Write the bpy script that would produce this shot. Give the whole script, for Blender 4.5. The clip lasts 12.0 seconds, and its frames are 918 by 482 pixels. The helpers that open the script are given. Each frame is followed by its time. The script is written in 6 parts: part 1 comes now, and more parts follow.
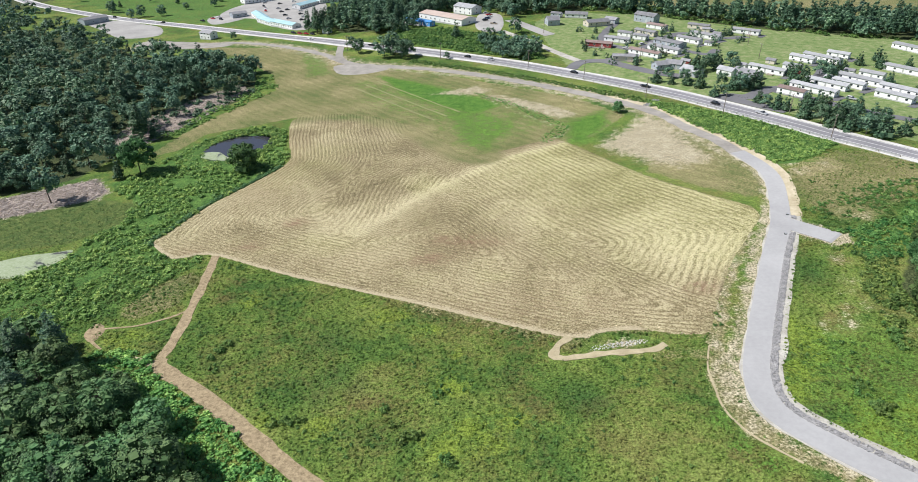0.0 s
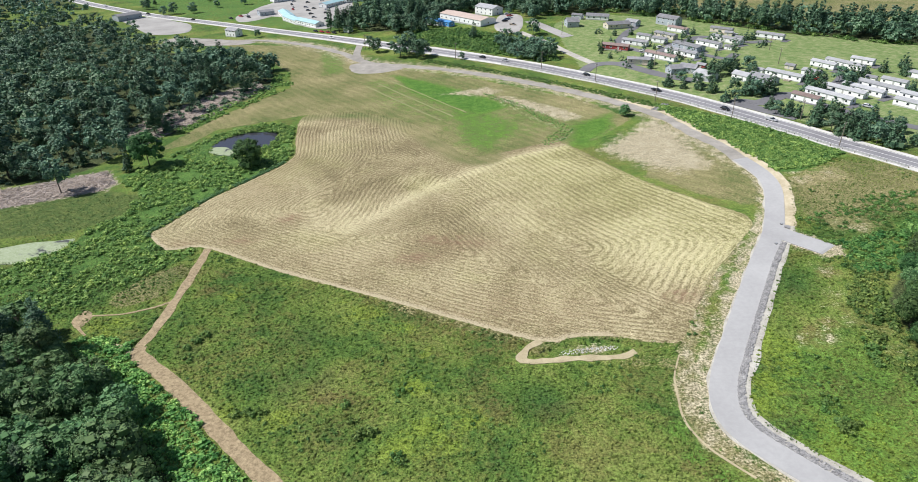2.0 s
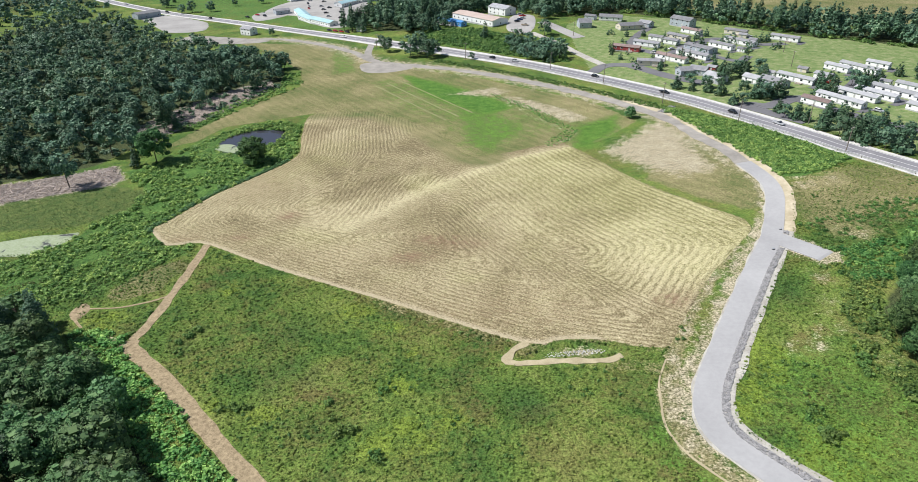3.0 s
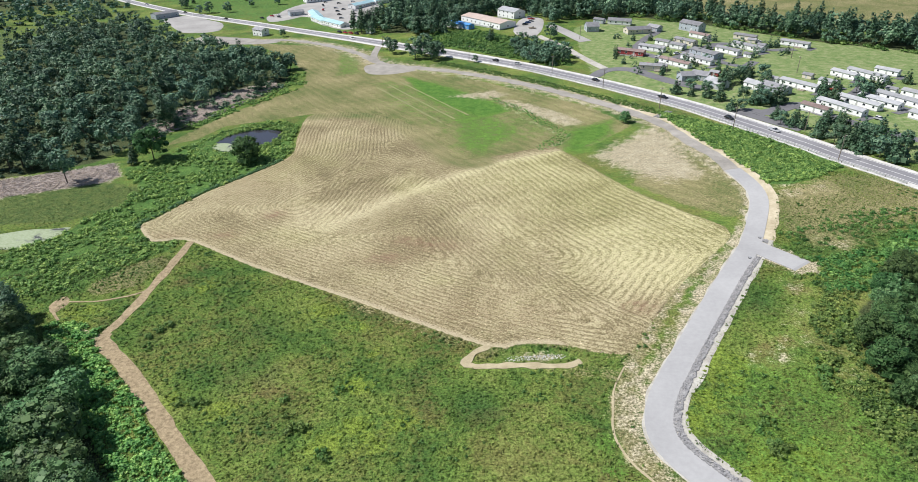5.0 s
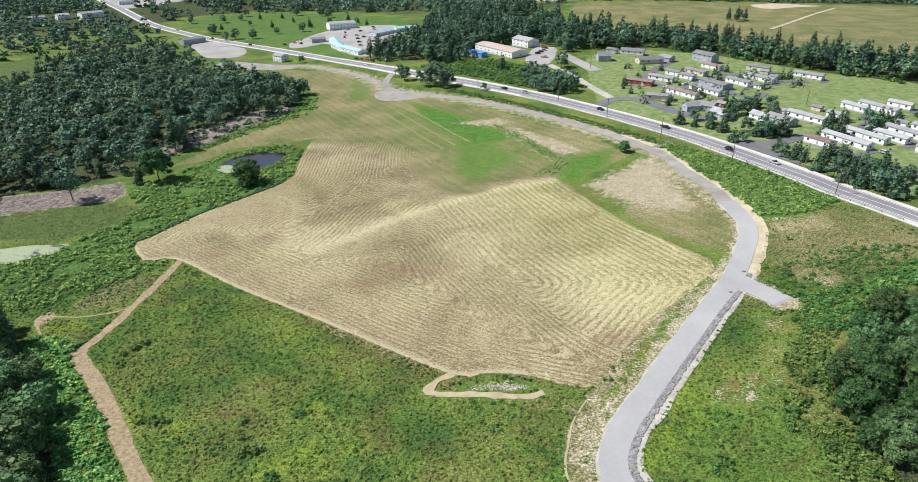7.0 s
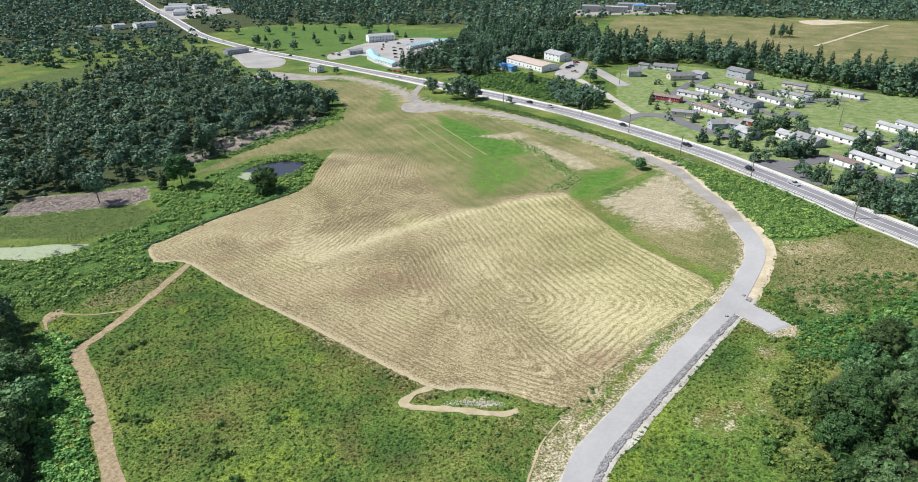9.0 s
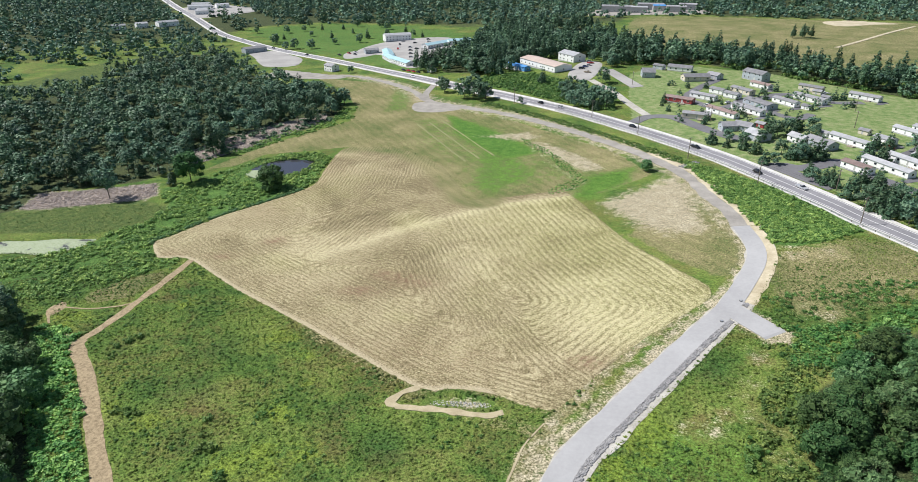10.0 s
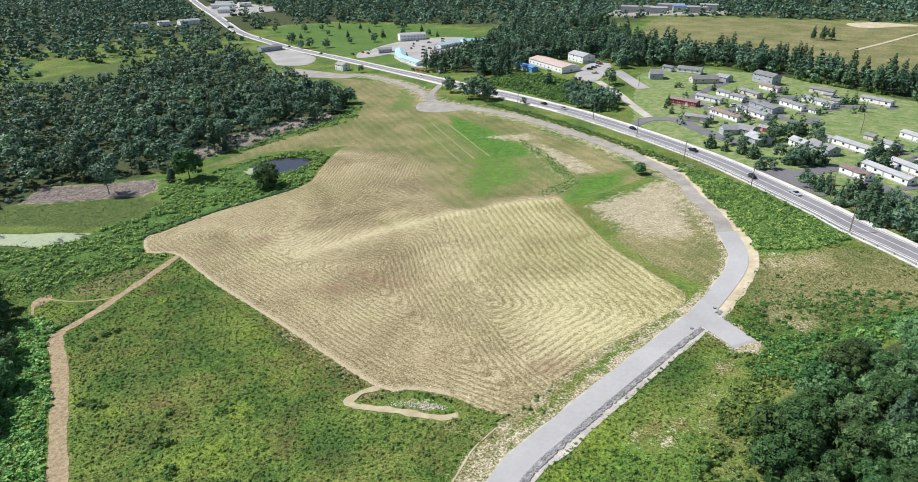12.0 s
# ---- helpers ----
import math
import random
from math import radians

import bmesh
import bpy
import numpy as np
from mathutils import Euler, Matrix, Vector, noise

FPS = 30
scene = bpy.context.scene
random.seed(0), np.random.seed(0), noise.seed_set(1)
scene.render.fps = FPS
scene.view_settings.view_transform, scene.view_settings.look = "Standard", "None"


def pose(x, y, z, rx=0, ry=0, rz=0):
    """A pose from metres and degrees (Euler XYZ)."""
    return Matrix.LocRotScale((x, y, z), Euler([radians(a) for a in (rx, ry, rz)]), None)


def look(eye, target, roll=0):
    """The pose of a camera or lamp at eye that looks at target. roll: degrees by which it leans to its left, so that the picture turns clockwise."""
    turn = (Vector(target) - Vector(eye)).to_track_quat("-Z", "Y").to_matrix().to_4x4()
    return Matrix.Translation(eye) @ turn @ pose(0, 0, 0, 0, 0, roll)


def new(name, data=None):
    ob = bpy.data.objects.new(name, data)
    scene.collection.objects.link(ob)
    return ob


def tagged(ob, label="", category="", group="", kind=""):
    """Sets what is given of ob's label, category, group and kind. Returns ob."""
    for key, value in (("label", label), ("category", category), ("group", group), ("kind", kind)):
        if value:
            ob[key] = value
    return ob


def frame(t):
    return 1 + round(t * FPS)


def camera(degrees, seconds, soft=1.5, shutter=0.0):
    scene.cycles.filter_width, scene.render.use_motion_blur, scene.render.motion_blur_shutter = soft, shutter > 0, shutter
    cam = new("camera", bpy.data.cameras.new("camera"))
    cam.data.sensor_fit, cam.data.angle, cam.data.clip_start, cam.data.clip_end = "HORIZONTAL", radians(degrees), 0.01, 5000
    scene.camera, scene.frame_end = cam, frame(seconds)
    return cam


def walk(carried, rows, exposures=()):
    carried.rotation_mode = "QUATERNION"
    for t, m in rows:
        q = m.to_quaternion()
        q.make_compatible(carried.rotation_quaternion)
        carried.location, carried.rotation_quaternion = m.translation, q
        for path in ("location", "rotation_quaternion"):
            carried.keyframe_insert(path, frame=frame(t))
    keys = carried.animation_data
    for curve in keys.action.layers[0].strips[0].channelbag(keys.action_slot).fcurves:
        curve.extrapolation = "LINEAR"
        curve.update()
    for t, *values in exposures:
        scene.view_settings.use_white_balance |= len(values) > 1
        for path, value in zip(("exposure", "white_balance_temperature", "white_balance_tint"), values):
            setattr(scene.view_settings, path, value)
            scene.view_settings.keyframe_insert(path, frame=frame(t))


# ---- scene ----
# The camera: a drone that slides to its right about 100 m above the fields
cam = camera(71.0, 12.0, soft=0.6)
METRES, EYE, TILT, LEAN, TURN = 95.0, 104.0, -28.77, -0.06, 0.0
ROWS = [
    (0.0, 0.0, 0.0, 0.0, -0.0, 0.0, 0.0),
    (0.5, 0.0423, -0.001, -0.0001, 0.85, 0.01, -0.47),
    (1.0, 0.0843, -0.0015, 0.0004, 1.5, 0.0, -0.82),
    (1.5, 0.1257, -0.0013, 0.0017, 2.18, -0.01, -1.22),
    (2.0, 0.1673, -0.0003, 0.0031, 3.02, -0.03, -1.7),
    (2.5, 0.2093, 0.0014, 0.0053, 3.88, -0.06, -2.18),
    (3.0, 0.2501, 0.0033, 0.0075, 4.71, -0.11, -2.64),
    (5.0, 0.4133, 0.0156, 0.0172, 6.83, -0.04, -3.82),
    (5.5, 0.4544, 0.0204, 0.0201, 7.34, 0.3, -4.14),
    (6.0, 0.4945, 0.0262, 0.0247, 7.86, 0.85, -4.44),
    (6.5, 0.5356, 0.0327, 0.0286, 8.62, 1.46, -4.86),
    (7.0, 0.5765, 0.0398, 0.0337, 9.39, 2.01, -5.26),
    (9.0, 0.7388, 0.0751, 0.057, 13.33, 2.62, -7.31),
    (9.5, 0.7785, 0.0855, 0.0632, 14.27, 2.48, -7.79),
    (10.0, 0.8189, 0.0966, 0.0705, 15.16, 2.34, -8.21),
    (10.5, 0.8595, 0.1084, 0.0781, 15.91, 2.21, -8.6),
    (11.0, 0.8988, 0.1207, 0.0856, 16.53, 2.11, -8.87),
    (11.5, 0.9381, 0.1333, 0.0937, 16.97, 2.03, -9.08),
    (12.0, 0.9763, 0.1464, 0.1015, 17.38, 1.96, -9.31),
]
EXPOSURE = 0.22
walk(cam, [(t, pose(0, 0, EYE, TILT, LEAN, TURN) @ pose(METRES * x, METRES * y, METRES * z, 90 + pitch, roll, yaw)) for t, x, y, z, yaw, pitch, roll in ROWS],
     exposures=[(0.0, EXPOSURE), (12.0, EXPOSURE)])

# ---------- light ----------
SUN_ELEVATION, SUN_FROM = 50.0, 184.0   # degrees; the sun stands to the west of the field (angle of the plan, from +x)
world = bpy.data.worlds.new("sky")
scene.world = world
world.use_nodes = True
wn = world.node_tree
sky = wn.nodes.new("ShaderNodeTexSky")
sky.sky_type = "NISHITA"
sky.sun_disc = False
sky.sun_elevation, sky.sun_rotation = radians(SUN_ELEVATION), radians(90 - SUN_FROM)
sky.air_density, sky.dust_density, sky.ozone_density = 1.0, 0.6, 1.0
wn.links.new(sky.outputs[0], wn.nodes["Background"].inputs[0])
wn.nodes["Background"].inputs[1].default_value = 0.076
sun_data = bpy.data.lights.new("sun", "SUN")
sun_data.energy, sun_data.angle, sun_data.color = 4.95, radians(0.53), (1.0, 0.972, 0.955)
sun_ob = new("sun", sun_data)
_se, _sa = radians(SUN_ELEVATION), radians(SUN_FROM)
sun_ob.matrix_basis = look((300 * math.cos(_se) * math.cos(_sa), 300 * math.cos(_se) * math.sin(_sa), 300 * math.sin(_se)), (0, 0, 0))


# ---------- materials ----------
def start(name):
    m = bpy.data.materials.new(name)
    m.use_nodes = True
    nt = m.node_tree
    return m, nt, nt.nodes["Principled BSDF"]


def put(nt, socket, value):
    if isinstance(value, bpy.types.NodeSocket):
        nt.links.new(value, socket)
    elif isinstance(value, (tuple, list)) and len(value) == 3:
        socket.default_value = (*value, 1.0)
    else:
        socket.default_value = value


def coords(nt, kind="Object"):
    for n in nt.nodes:
        if n.bl_idname == "ShaderNodeTexCoord":
            return n.outputs[kind]
    return nt.nodes.new("ShaderNodeTexCoord").outputs[kind]


def position(nt):
    for n in nt.nodes:
        if n.bl_idname == "ShaderNodeNewGeometry":
            return n.outputs["Position"]
    return nt.nodes.new("ShaderNodeNewGeometry").outputs["Position"]


def noisy(nt, scale, detail=3.0, rough=0.6, where=None, warp=0.0):
    n = nt.nodes.new("ShaderNodeTexNoise")
    n.inputs["Scale"].default_value, n.inputs["Detail"].default_value = scale, detail
    n.inputs["Roughness"].default_value, n.inputs["Distortion"].default_value = rough, warp
    put(nt, n.inputs["Vector"], where if where is not None else position(nt))
    return n.outputs["Fac"]


def sums(nt, op, a, b, c=None, clamp=False):
    n = nt.nodes.new("ShaderNodeMath")
    n.operation, n.use_clamp = op, clamp
    put(nt, n.inputs[0], a), put(nt, n.inputs[1], b)
    if c is not None:
        put(nt, n.inputs[2], c)
    return n.outputs[0]


def between(nt, value, lo, hi):
    """0 below lo, 1 above hi."""
    n = nt.nodes.new("ShaderNodeMapRange")
    n.interpolation_type = "SMOOTHSTEP"
    put(nt, n.inputs["Value"], value)
    n.inputs["From Min"].default_value, n.inputs["From Max"].default_value = lo, hi
    return n.outputs["Result"]


def ramp(nt, fac, stops):
    n = nt.nodes.new("ShaderNodeValToRGB")
    while len(n.color_ramp.elements) < len(stops):
        n.color_ramp.elements.new(0.5)
    for e, (p, c) in zip(n.color_ramp.elements, stops):
        e.position, e.color = p, (*c, 1.0)
    put(nt, n.inputs[0], fac)
    return n.outputs[0]


def mixed(nt, fac, a, b, blend="MIX"):
    n = nt.nodes.new("ShaderNodeMix")
    n.data_type, n.blend_type = "RGBA", blend
    put(nt, n.inputs[0], fac), put(nt, n.inputs[6], a), put(nt, n.inputs[7], b)
    return n.outputs[2]


def mixed_value(nt, fac, a, b):
    n = nt.nodes.new("ShaderNodeMix")
    n.data_type = "FLOAT"
    put(nt, n.inputs[0], fac), put(nt, n.inputs[2], a), put(nt, n.inputs[3], b)
    return n.outputs[0]


def bumped(nt, bsdf, height, strength, distance):
    n = nt.nodes.new("ShaderNodeBump")
    n.inputs["Strength"].default_value, n.inputs["Distance"].default_value = strength, distance
    put(nt, n.inputs["Height"], height)
    nt.links.new(n.outputs[0], bsdf.inputs["Normal"])


def surf(name, dark, light, big=0.2, small=3.0, rough=0.8, bump=0.4, depth=0.02, metal=0.0, own=0.0, world_space=False):
    """A plain surface: two tones, mottled at two scales, with a fine relief; own: how far each object differs."""
    m, nt, b = start(name)
    w = position(nt) if world_space else coords(nt)
    n1, n2 = noisy(nt, big, 3, 0.6, w), noisy(nt, small, 4, 0.65, w)
    f = sums(nt, "MULTIPLY_ADD", n1, 0.6, sums(nt, "MULTIPLY", n2, 0.4))
    col = ramp(nt, f, [(0.33, dark), (0.66, light)])
    if own:
        info = nt.nodes.new("ShaderNodeObjectInfo")
        v = sums(nt, "MULTIPLY_ADD", info.outputs["Random"], own, 1.0 - own / 2)
        hsv = nt.nodes.new("ShaderNodeHueSaturation")
        put(nt, hsv.inputs["Value"], v), put(nt, hsv.inputs["Color"], col)
        col = hsv.outputs[0]
    put(nt, b.inputs["Base Color"], col)
    put(nt, b.inputs["Roughness"], sums(nt, "MULTIPLY_ADD", n2, 0.15, rough - 0.07))
    b.inputs["Metallic"].default_value = metal
    bumped(nt, b, n2, bump, depth)
    return m


def meadow_tone(nt):
    """Green, yellow-green and reddish-brown drifts of the unmown meadow, the same for the soil cover and the plants on it."""
    p = position(nt)
    drift = noisy(nt, 0.034, 3, 0.55, p, 0.4)
    mid, grain = noisy(nt, 0.21, 4, 0.65, p), noisy(nt, 0.75, 3, 0.65, p)
    f = sums(nt, "MULTIPLY_ADD", drift, 0.60, sums(nt, "MULTIPLY_ADD", mid, 0.24, sums(nt, "MULTIPLY", grain, 0.16)))
    col = ramp(nt, f, [(0.41, (0.070, 0.144, 0.034)), (0.47, (0.114, 0.194, 0.043)), (0.53, (0.162, 0.232, 0.053)), (0.60, (0.225, 0.275, 0.076))])
    rust = between(nt, sums(nt, "MULTIPLY_ADD", noisy(nt, 0.05, 4, 0.65, p, 1.2), 0.7, sums(nt, "MULTIPLY", grain, 0.3)), 0.47, 0.63)
    col = mixed(nt, sums(nt, "MULTIPLY", rust, 0.45), col, (0.185, 0.140, 0.062))
    at, sep = nt.nodes.new("ShaderNodeAttribute"), nt.nodes.new("ShaderNodeSeparateColor")
    at.attribute_name = "patch"
    nt.links.new(at.outputs["Color"], sep.inputs[0])
    frayed = sums(nt, "MULTIPLY_ADD", mid, 1.7, sums(nt, "MULTIPLY_ADD", grain, 1.6, -1.65))
    for k, tone, most in ((2, (0.042, 0.108, 0.038), 0.35), (1, (0.180, 0.130, 0.062), 0.55), (0, (0.235, 0.320, 0.050), 0.72)):
        col = mixed(nt, sums(nt, "MULTIPLY", between(nt, sums(nt, "ADD", sep.outputs[k], frayed), 0.22, 0.95), most), col, tone)
    return col


def olive_tone(nt):
    """Grazed upper grassland: olive, tan and green drifts."""
    p = position(nt)
    f = sums(nt, "MULTIPLY_ADD", noisy(nt, 0.045, 4, 0.55, p), 0.5, sums(nt, "MULTIPLY_ADD", noisy(nt, 2.0, 4, 0.85, p), 0.8, -0.15))
    ax = nt.nodes.new("ShaderNodeSeparateXYZ")
    nt.links.new(p, ax.inputs[0])
    lane = sums(nt, "MULTIPLY_ADD", ax.outputs[0], 0.72, sums(nt, "MULTIPLY_ADD", ax.outputs[1], 0.69, sums(nt, "MULTIPLY", noisy(nt, 0.05, 1, 0.5, p), 5.0)))
    f = sums(nt, "MULTIPLY_ADD", sums(nt, "SINE", sums(nt, "MULTIPLY", lane, 2 * math.pi / 5.0), 0.0), 0.022, f)
    return ramp(nt, f, [(0.34, (0.084, 0.125, 0.038)), (0.45, (0.160, 0.168, 0.066)), (0.55, (0.232, 0.210, 0.100)), (0.66, (0.335, 0.290, 0.155))])


def ground_material():
    m, nt, b = start("ground_cover")
    p = position(nt)
    fine, mid = noisy(nt, 1.9, 4, 0.7, p), noisy(nt, 0.30, 3, 0.6, p)
    edge = sums(nt, "MULTIPLY_ADD", fine, 0.5, sums(nt, "MULTIPLY_ADD", mid, 0.5, -0.5))
    za, zb = nt.nodes.new("ShaderNodeAttribute"), nt.nodes.new("ShaderNodeAttribute")
    za.attribute_name, zb.attribute_name = "zone_a", "zone_b"
    sa, sb = nt.nodes.new("ShaderNodeSeparateColor"), nt.nodes.new("ShaderNodeSeparateColor")
    nt.links.new(za.outputs["Color"], sa.inputs[0]), nt.links.new(zb.outputs["Color"], sb.inputs[0])

    def zone(socket, ragged=1.2, lo=0.42, hi=0.58):
        return between(nt, sums(nt, "MULTIPLY_ADD", edge, ragged, socket), lo, hi)

    # Meadow tone darkened on the ground, painting shade into the gaps between plants.
    col = mixed(nt, 1.0, meadow_tone(nt), (0.82, 0.82, 0.78), "MULTIPLY")
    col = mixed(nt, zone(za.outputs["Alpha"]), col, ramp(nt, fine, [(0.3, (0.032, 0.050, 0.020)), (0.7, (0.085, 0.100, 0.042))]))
    col = mixed(nt, zone(sa.outputs[0]), col, olive_tone(nt))
    col = mixed(nt, zone(zb.outputs["Alpha"]), col, ramp(nt, mid, [(0.35, (0.055, 0.125, 0.030)), (0.65, (0.105, 0.195, 0.045))]))
    col = mixed(nt, zone(sa.outputs[1]), col, ramp(nt, mid, [(0.33, (0.125, 0.200, 0.062)), (0.5, (0.190, 0.250, 0.094)), (0.67, (0.275, 0.300, 0.145))]))
    col = mixed(nt, zone(sb.outputs[2]), col, ramp(nt, mid, [(0.35, (0.062, 0.106, 0.030)), (0.65, (0.120, 0.154, 0.046))]))
    col = mixed(nt, zone(sb.outputs[1], 1.9, 0.28, 0.92), col, ramp(nt, mid, [(0.35, (0.064, 0.148, 0.024)), (0.65, (0.120, 0.218, 0.040))]))
    col = mixed(nt, between(nt, sums(nt, "MULTIPLY_ADD", edge, 1.3, sb.outputs[1]), 0.84, 1.30), col, ramp(nt, mid, [(0.35, (0.062, 0.148, 0.026)), (0.65, (0.104, 0.205, 0.038))]))
    col = mixed(nt, zone(sa.outputs[2], 1.6), col, ramp(nt, fine, [(0.30, (0.13, 0.10, 0.07)), (0.5, (0.32, 0.27, 0.215)), (0.7, (0.50, 0.435, 0.36))]))
    col = mixed(nt, zone(sb.outputs[0], 2.2, 0.36, 0.80), col, ramp(nt, sums(nt, "MULTIPLY_ADD", fine, 0.5, sums(nt, "MULTIPLY", mid, 0.5)),
                [(0.30, (0.27, 0.235, 0.150)), (0.5, (0.37, 0.325, 0.22)), (0.7, (0.455, 0.41, 0.295))]))
    put(nt, b.inputs["Base Color"], mixed(nt, sums(nt, "MULTIPLY_ADD", zone(sa.outputs[1]), -0.65, 1.0), col, ramp(nt, fine, [(0.32, (0.32, 0.32, 0.32)), (0.5, (0.98, 0.98, 0.98)), (0.68, (1.70, 1.70, 1.70))]), "MULTIPLY"))
    b.inputs["Roughness"].default_value = 0.95
    b.inputs["Specular IOR Level"].default_value = 0.15
    bumped(nt, b, sums(nt, "MULTIPLY_ADD", mid, 1.5, fine), 0.6, 0.35)
    return m


def hay_material():
    """Cut hay: streaks that follow the mower's rounds, straw over greenish stubble, bare soil where it shows."""
    m, nt, b = start("cut_hay")
    p = position(nt)
    at, at2 = nt.nodes.new("ShaderNodeAttribute"), nt.nodes.new("ShaderNodeAttribute")
    at.attribute_name, at2.attribute_name = "swath", "cover"
    sep, sep2 = nt.nodes.new("ShaderNodeSeparateColor"), nt.nodes.new("ShaderNodeSeparateColor")
    nt.links.new(at.outputs["Color"], sep.inputs[0]), nt.links.new(at2.outputs["Color"], sep2.inputs[0])
    west, green, edge, soil = at.outputs["Alpha"], sep.outputs[0], sep.outputs[1], sep.outputs[2]
    at3, sep3 = nt.nodes.new("ShaderNodeAttribute"), nt.nodes.new("ShaderNodeSeparateColor")
    at3.attribute_name = "rounds"
    nt.links.new(at3.outputs["Color"], sep3.inputs[0])
    sway = sums(nt, "MULTIPLY_ADD", noisy(nt, 0.12, 3, 0.6, p), 7.0, -3.5)
    v = mixed_value(nt, sums(nt, "LESS_THAN", sums(nt, "ADD", sep3.outputs[2], sway), 56.0), sep3.outputs[1], sep3.outputs[0])
    v = mixed_value(nt, sums(nt, "GREATER_THAN", sums(nt, "ADD", at3.outputs["Alpha"], sway), 0.0), west, v)
    fade, pale = sep2.outputs[0], sep2.outputs[1]
    v = sums(nt, "MULTIPLY_ADD", noisy(nt, 0.05, 3, 0.6, p), 3.0, v)
    axes, along = nt.nodes.new("ShaderNodeSeparateXYZ"), nt.nodes.new("ShaderNodeCombineXYZ")
    nt.links.new(p, axes.inputs[0])
    put(nt, along.inputs[0], sums(nt, "MULTIPLY", v, 1.9))
    put(nt, along.inputs[1], sums(nt, "MULTIPLY", axes.outputs[0], 0.55))
    put(nt, along.inputs[2], sums(nt, "MULTIPLY", axes.outputs[1], 0.55))
    streak = noisy(nt, 1.0, 2, 0.6, along.outputs[0])
    tooth = noisy(nt, 1.9, 4, 0.85, p)
    ragged = sums(nt, "MULTIPLY_ADD", noisy(nt, 0.8, 3, 0.7, p), 2.4, -1.2)
    wave = sums(nt, "SINE", sums(nt, "MULTIPLY", sums(nt, "ADD", v, ragged), 2 * math.pi / 2.4), 0.0)
    drift = noisy(nt, 0.028, 4, 0.6, p, 0.7)
    s = sums(nt, "MULTIPLY_ADD", streak, 0.60, sums(nt, "MULTIPLY_ADD", tooth, 2.1, sums(nt, "MULTIPLY_ADD", drift, 0.65, -1.16)))
    lively = between(nt, noisy(nt, 0.045, 3, 0.6, p), 0.36, 0.62)
    strong = sums(nt, "MULTIPLY_ADD", green, 0.010, sums(nt, "MULTIPLY_ADD", lively, 0.050, 0.008))
    s = sums(nt, "MULTIPLY_ADD", wave, strong, s)
    s = sums(nt, "ADD", s, sums(nt, "MULTIPLY_ADD", pale, 0.19, sums(nt, "MULTIPLY", sep2.outputs[2], -0.10)))
    straw = ramp(nt, s, [(0.22, (0.108, 0.084, 0.042)), (0.40, (0.235, 0.194, 0.104)), (0.54, (0.338, 0.288, 0.162)), (0.74, (0.53, 0.468, 0.290))])
    lime = ramp(nt, s, [(0.22, (0.135, 0.128, 0.045)), (0.40, (0.255, 0.240, 0.100)), (0.54, (0.39, 0.362, 0.178)), (0.74, (0.58, 0.535, 0.31))])
    g = sums(nt, "MULTIPLY_ADD", noisy(nt, 0.08, 4, 0.6, p), 1.2, sums(nt, "ADD", green, -0.62), clamp=True)
    col = mixed(nt, g, straw, lime)
    track = between(nt, sums(nt, "MULTIPLY", wave, -1.0), 0.35, 0.95)
    broken = between(nt, sums(nt, "MULTIPLY_ADD", noisy(nt, 0.9, 3, 0.7, p), 0.6, sums(nt, "MULTIPLY_ADD", noisy(nt, 0.05, 2, 0.5, p), 0.5, sums(nt, "MULTIPLY", green, 0.06))), 0.48, 0.64)
    col = mixed(nt, sums(nt, "MULTIPLY", sums(nt, "MULTIPLY", track, broken), 0.45), col, (0.135, 0.112, 0.052))
    bare = sums(nt, "MULTIPLY", soil, between(nt, sums(nt, "MULTIPLY_ADD", streak, 0.5, sums(nt, "MULTIPLY", noisy(nt, 0.3, 3, 0.6, p), 0.5)), 0.36, 0.58))
    col = mixed(nt, sums(nt, "MULTIPLY", sums(nt, "MULTIPLY", bare, between(nt, sums(nt, "MULTIPLY_ADD", wave, -0.06, tooth), 0.34, 0.52)), 0.78), col, (0.225, 0.128, 0.086))
    col = mixed(nt, between(nt, sums(nt, "MULTIPLY_ADD", tooth, 0.9, edge), 0.98, 1.28), col, ramp(nt, tooth, [(0.3, (0.32, 0.265, 0.16)), (0.7, (0.56, 0.485, 0.33))]))
    grassy = between(nt, sums(nt, "MULTIPLY_ADD", streak, 0.35, sums(nt, "MULTIPLY_ADD", drift, 0.5, fade)), 0.72, 1.15)
    col = mixed(nt, grassy, col, olive_tone(nt))
    put(nt, b.inputs["Base Color"], col)
    b.inputs["Roughness"].default_value, b.inputs["Specular IOR Level"].default_value = 0.9, 0.2
    bumped(nt, b, sums(nt, "MULTIPLY_ADD", wave, 0.35, sums(nt, "MULTIPLY_ADD", streak, 0.9, tooth)), 0.8, 0.22)
    return m


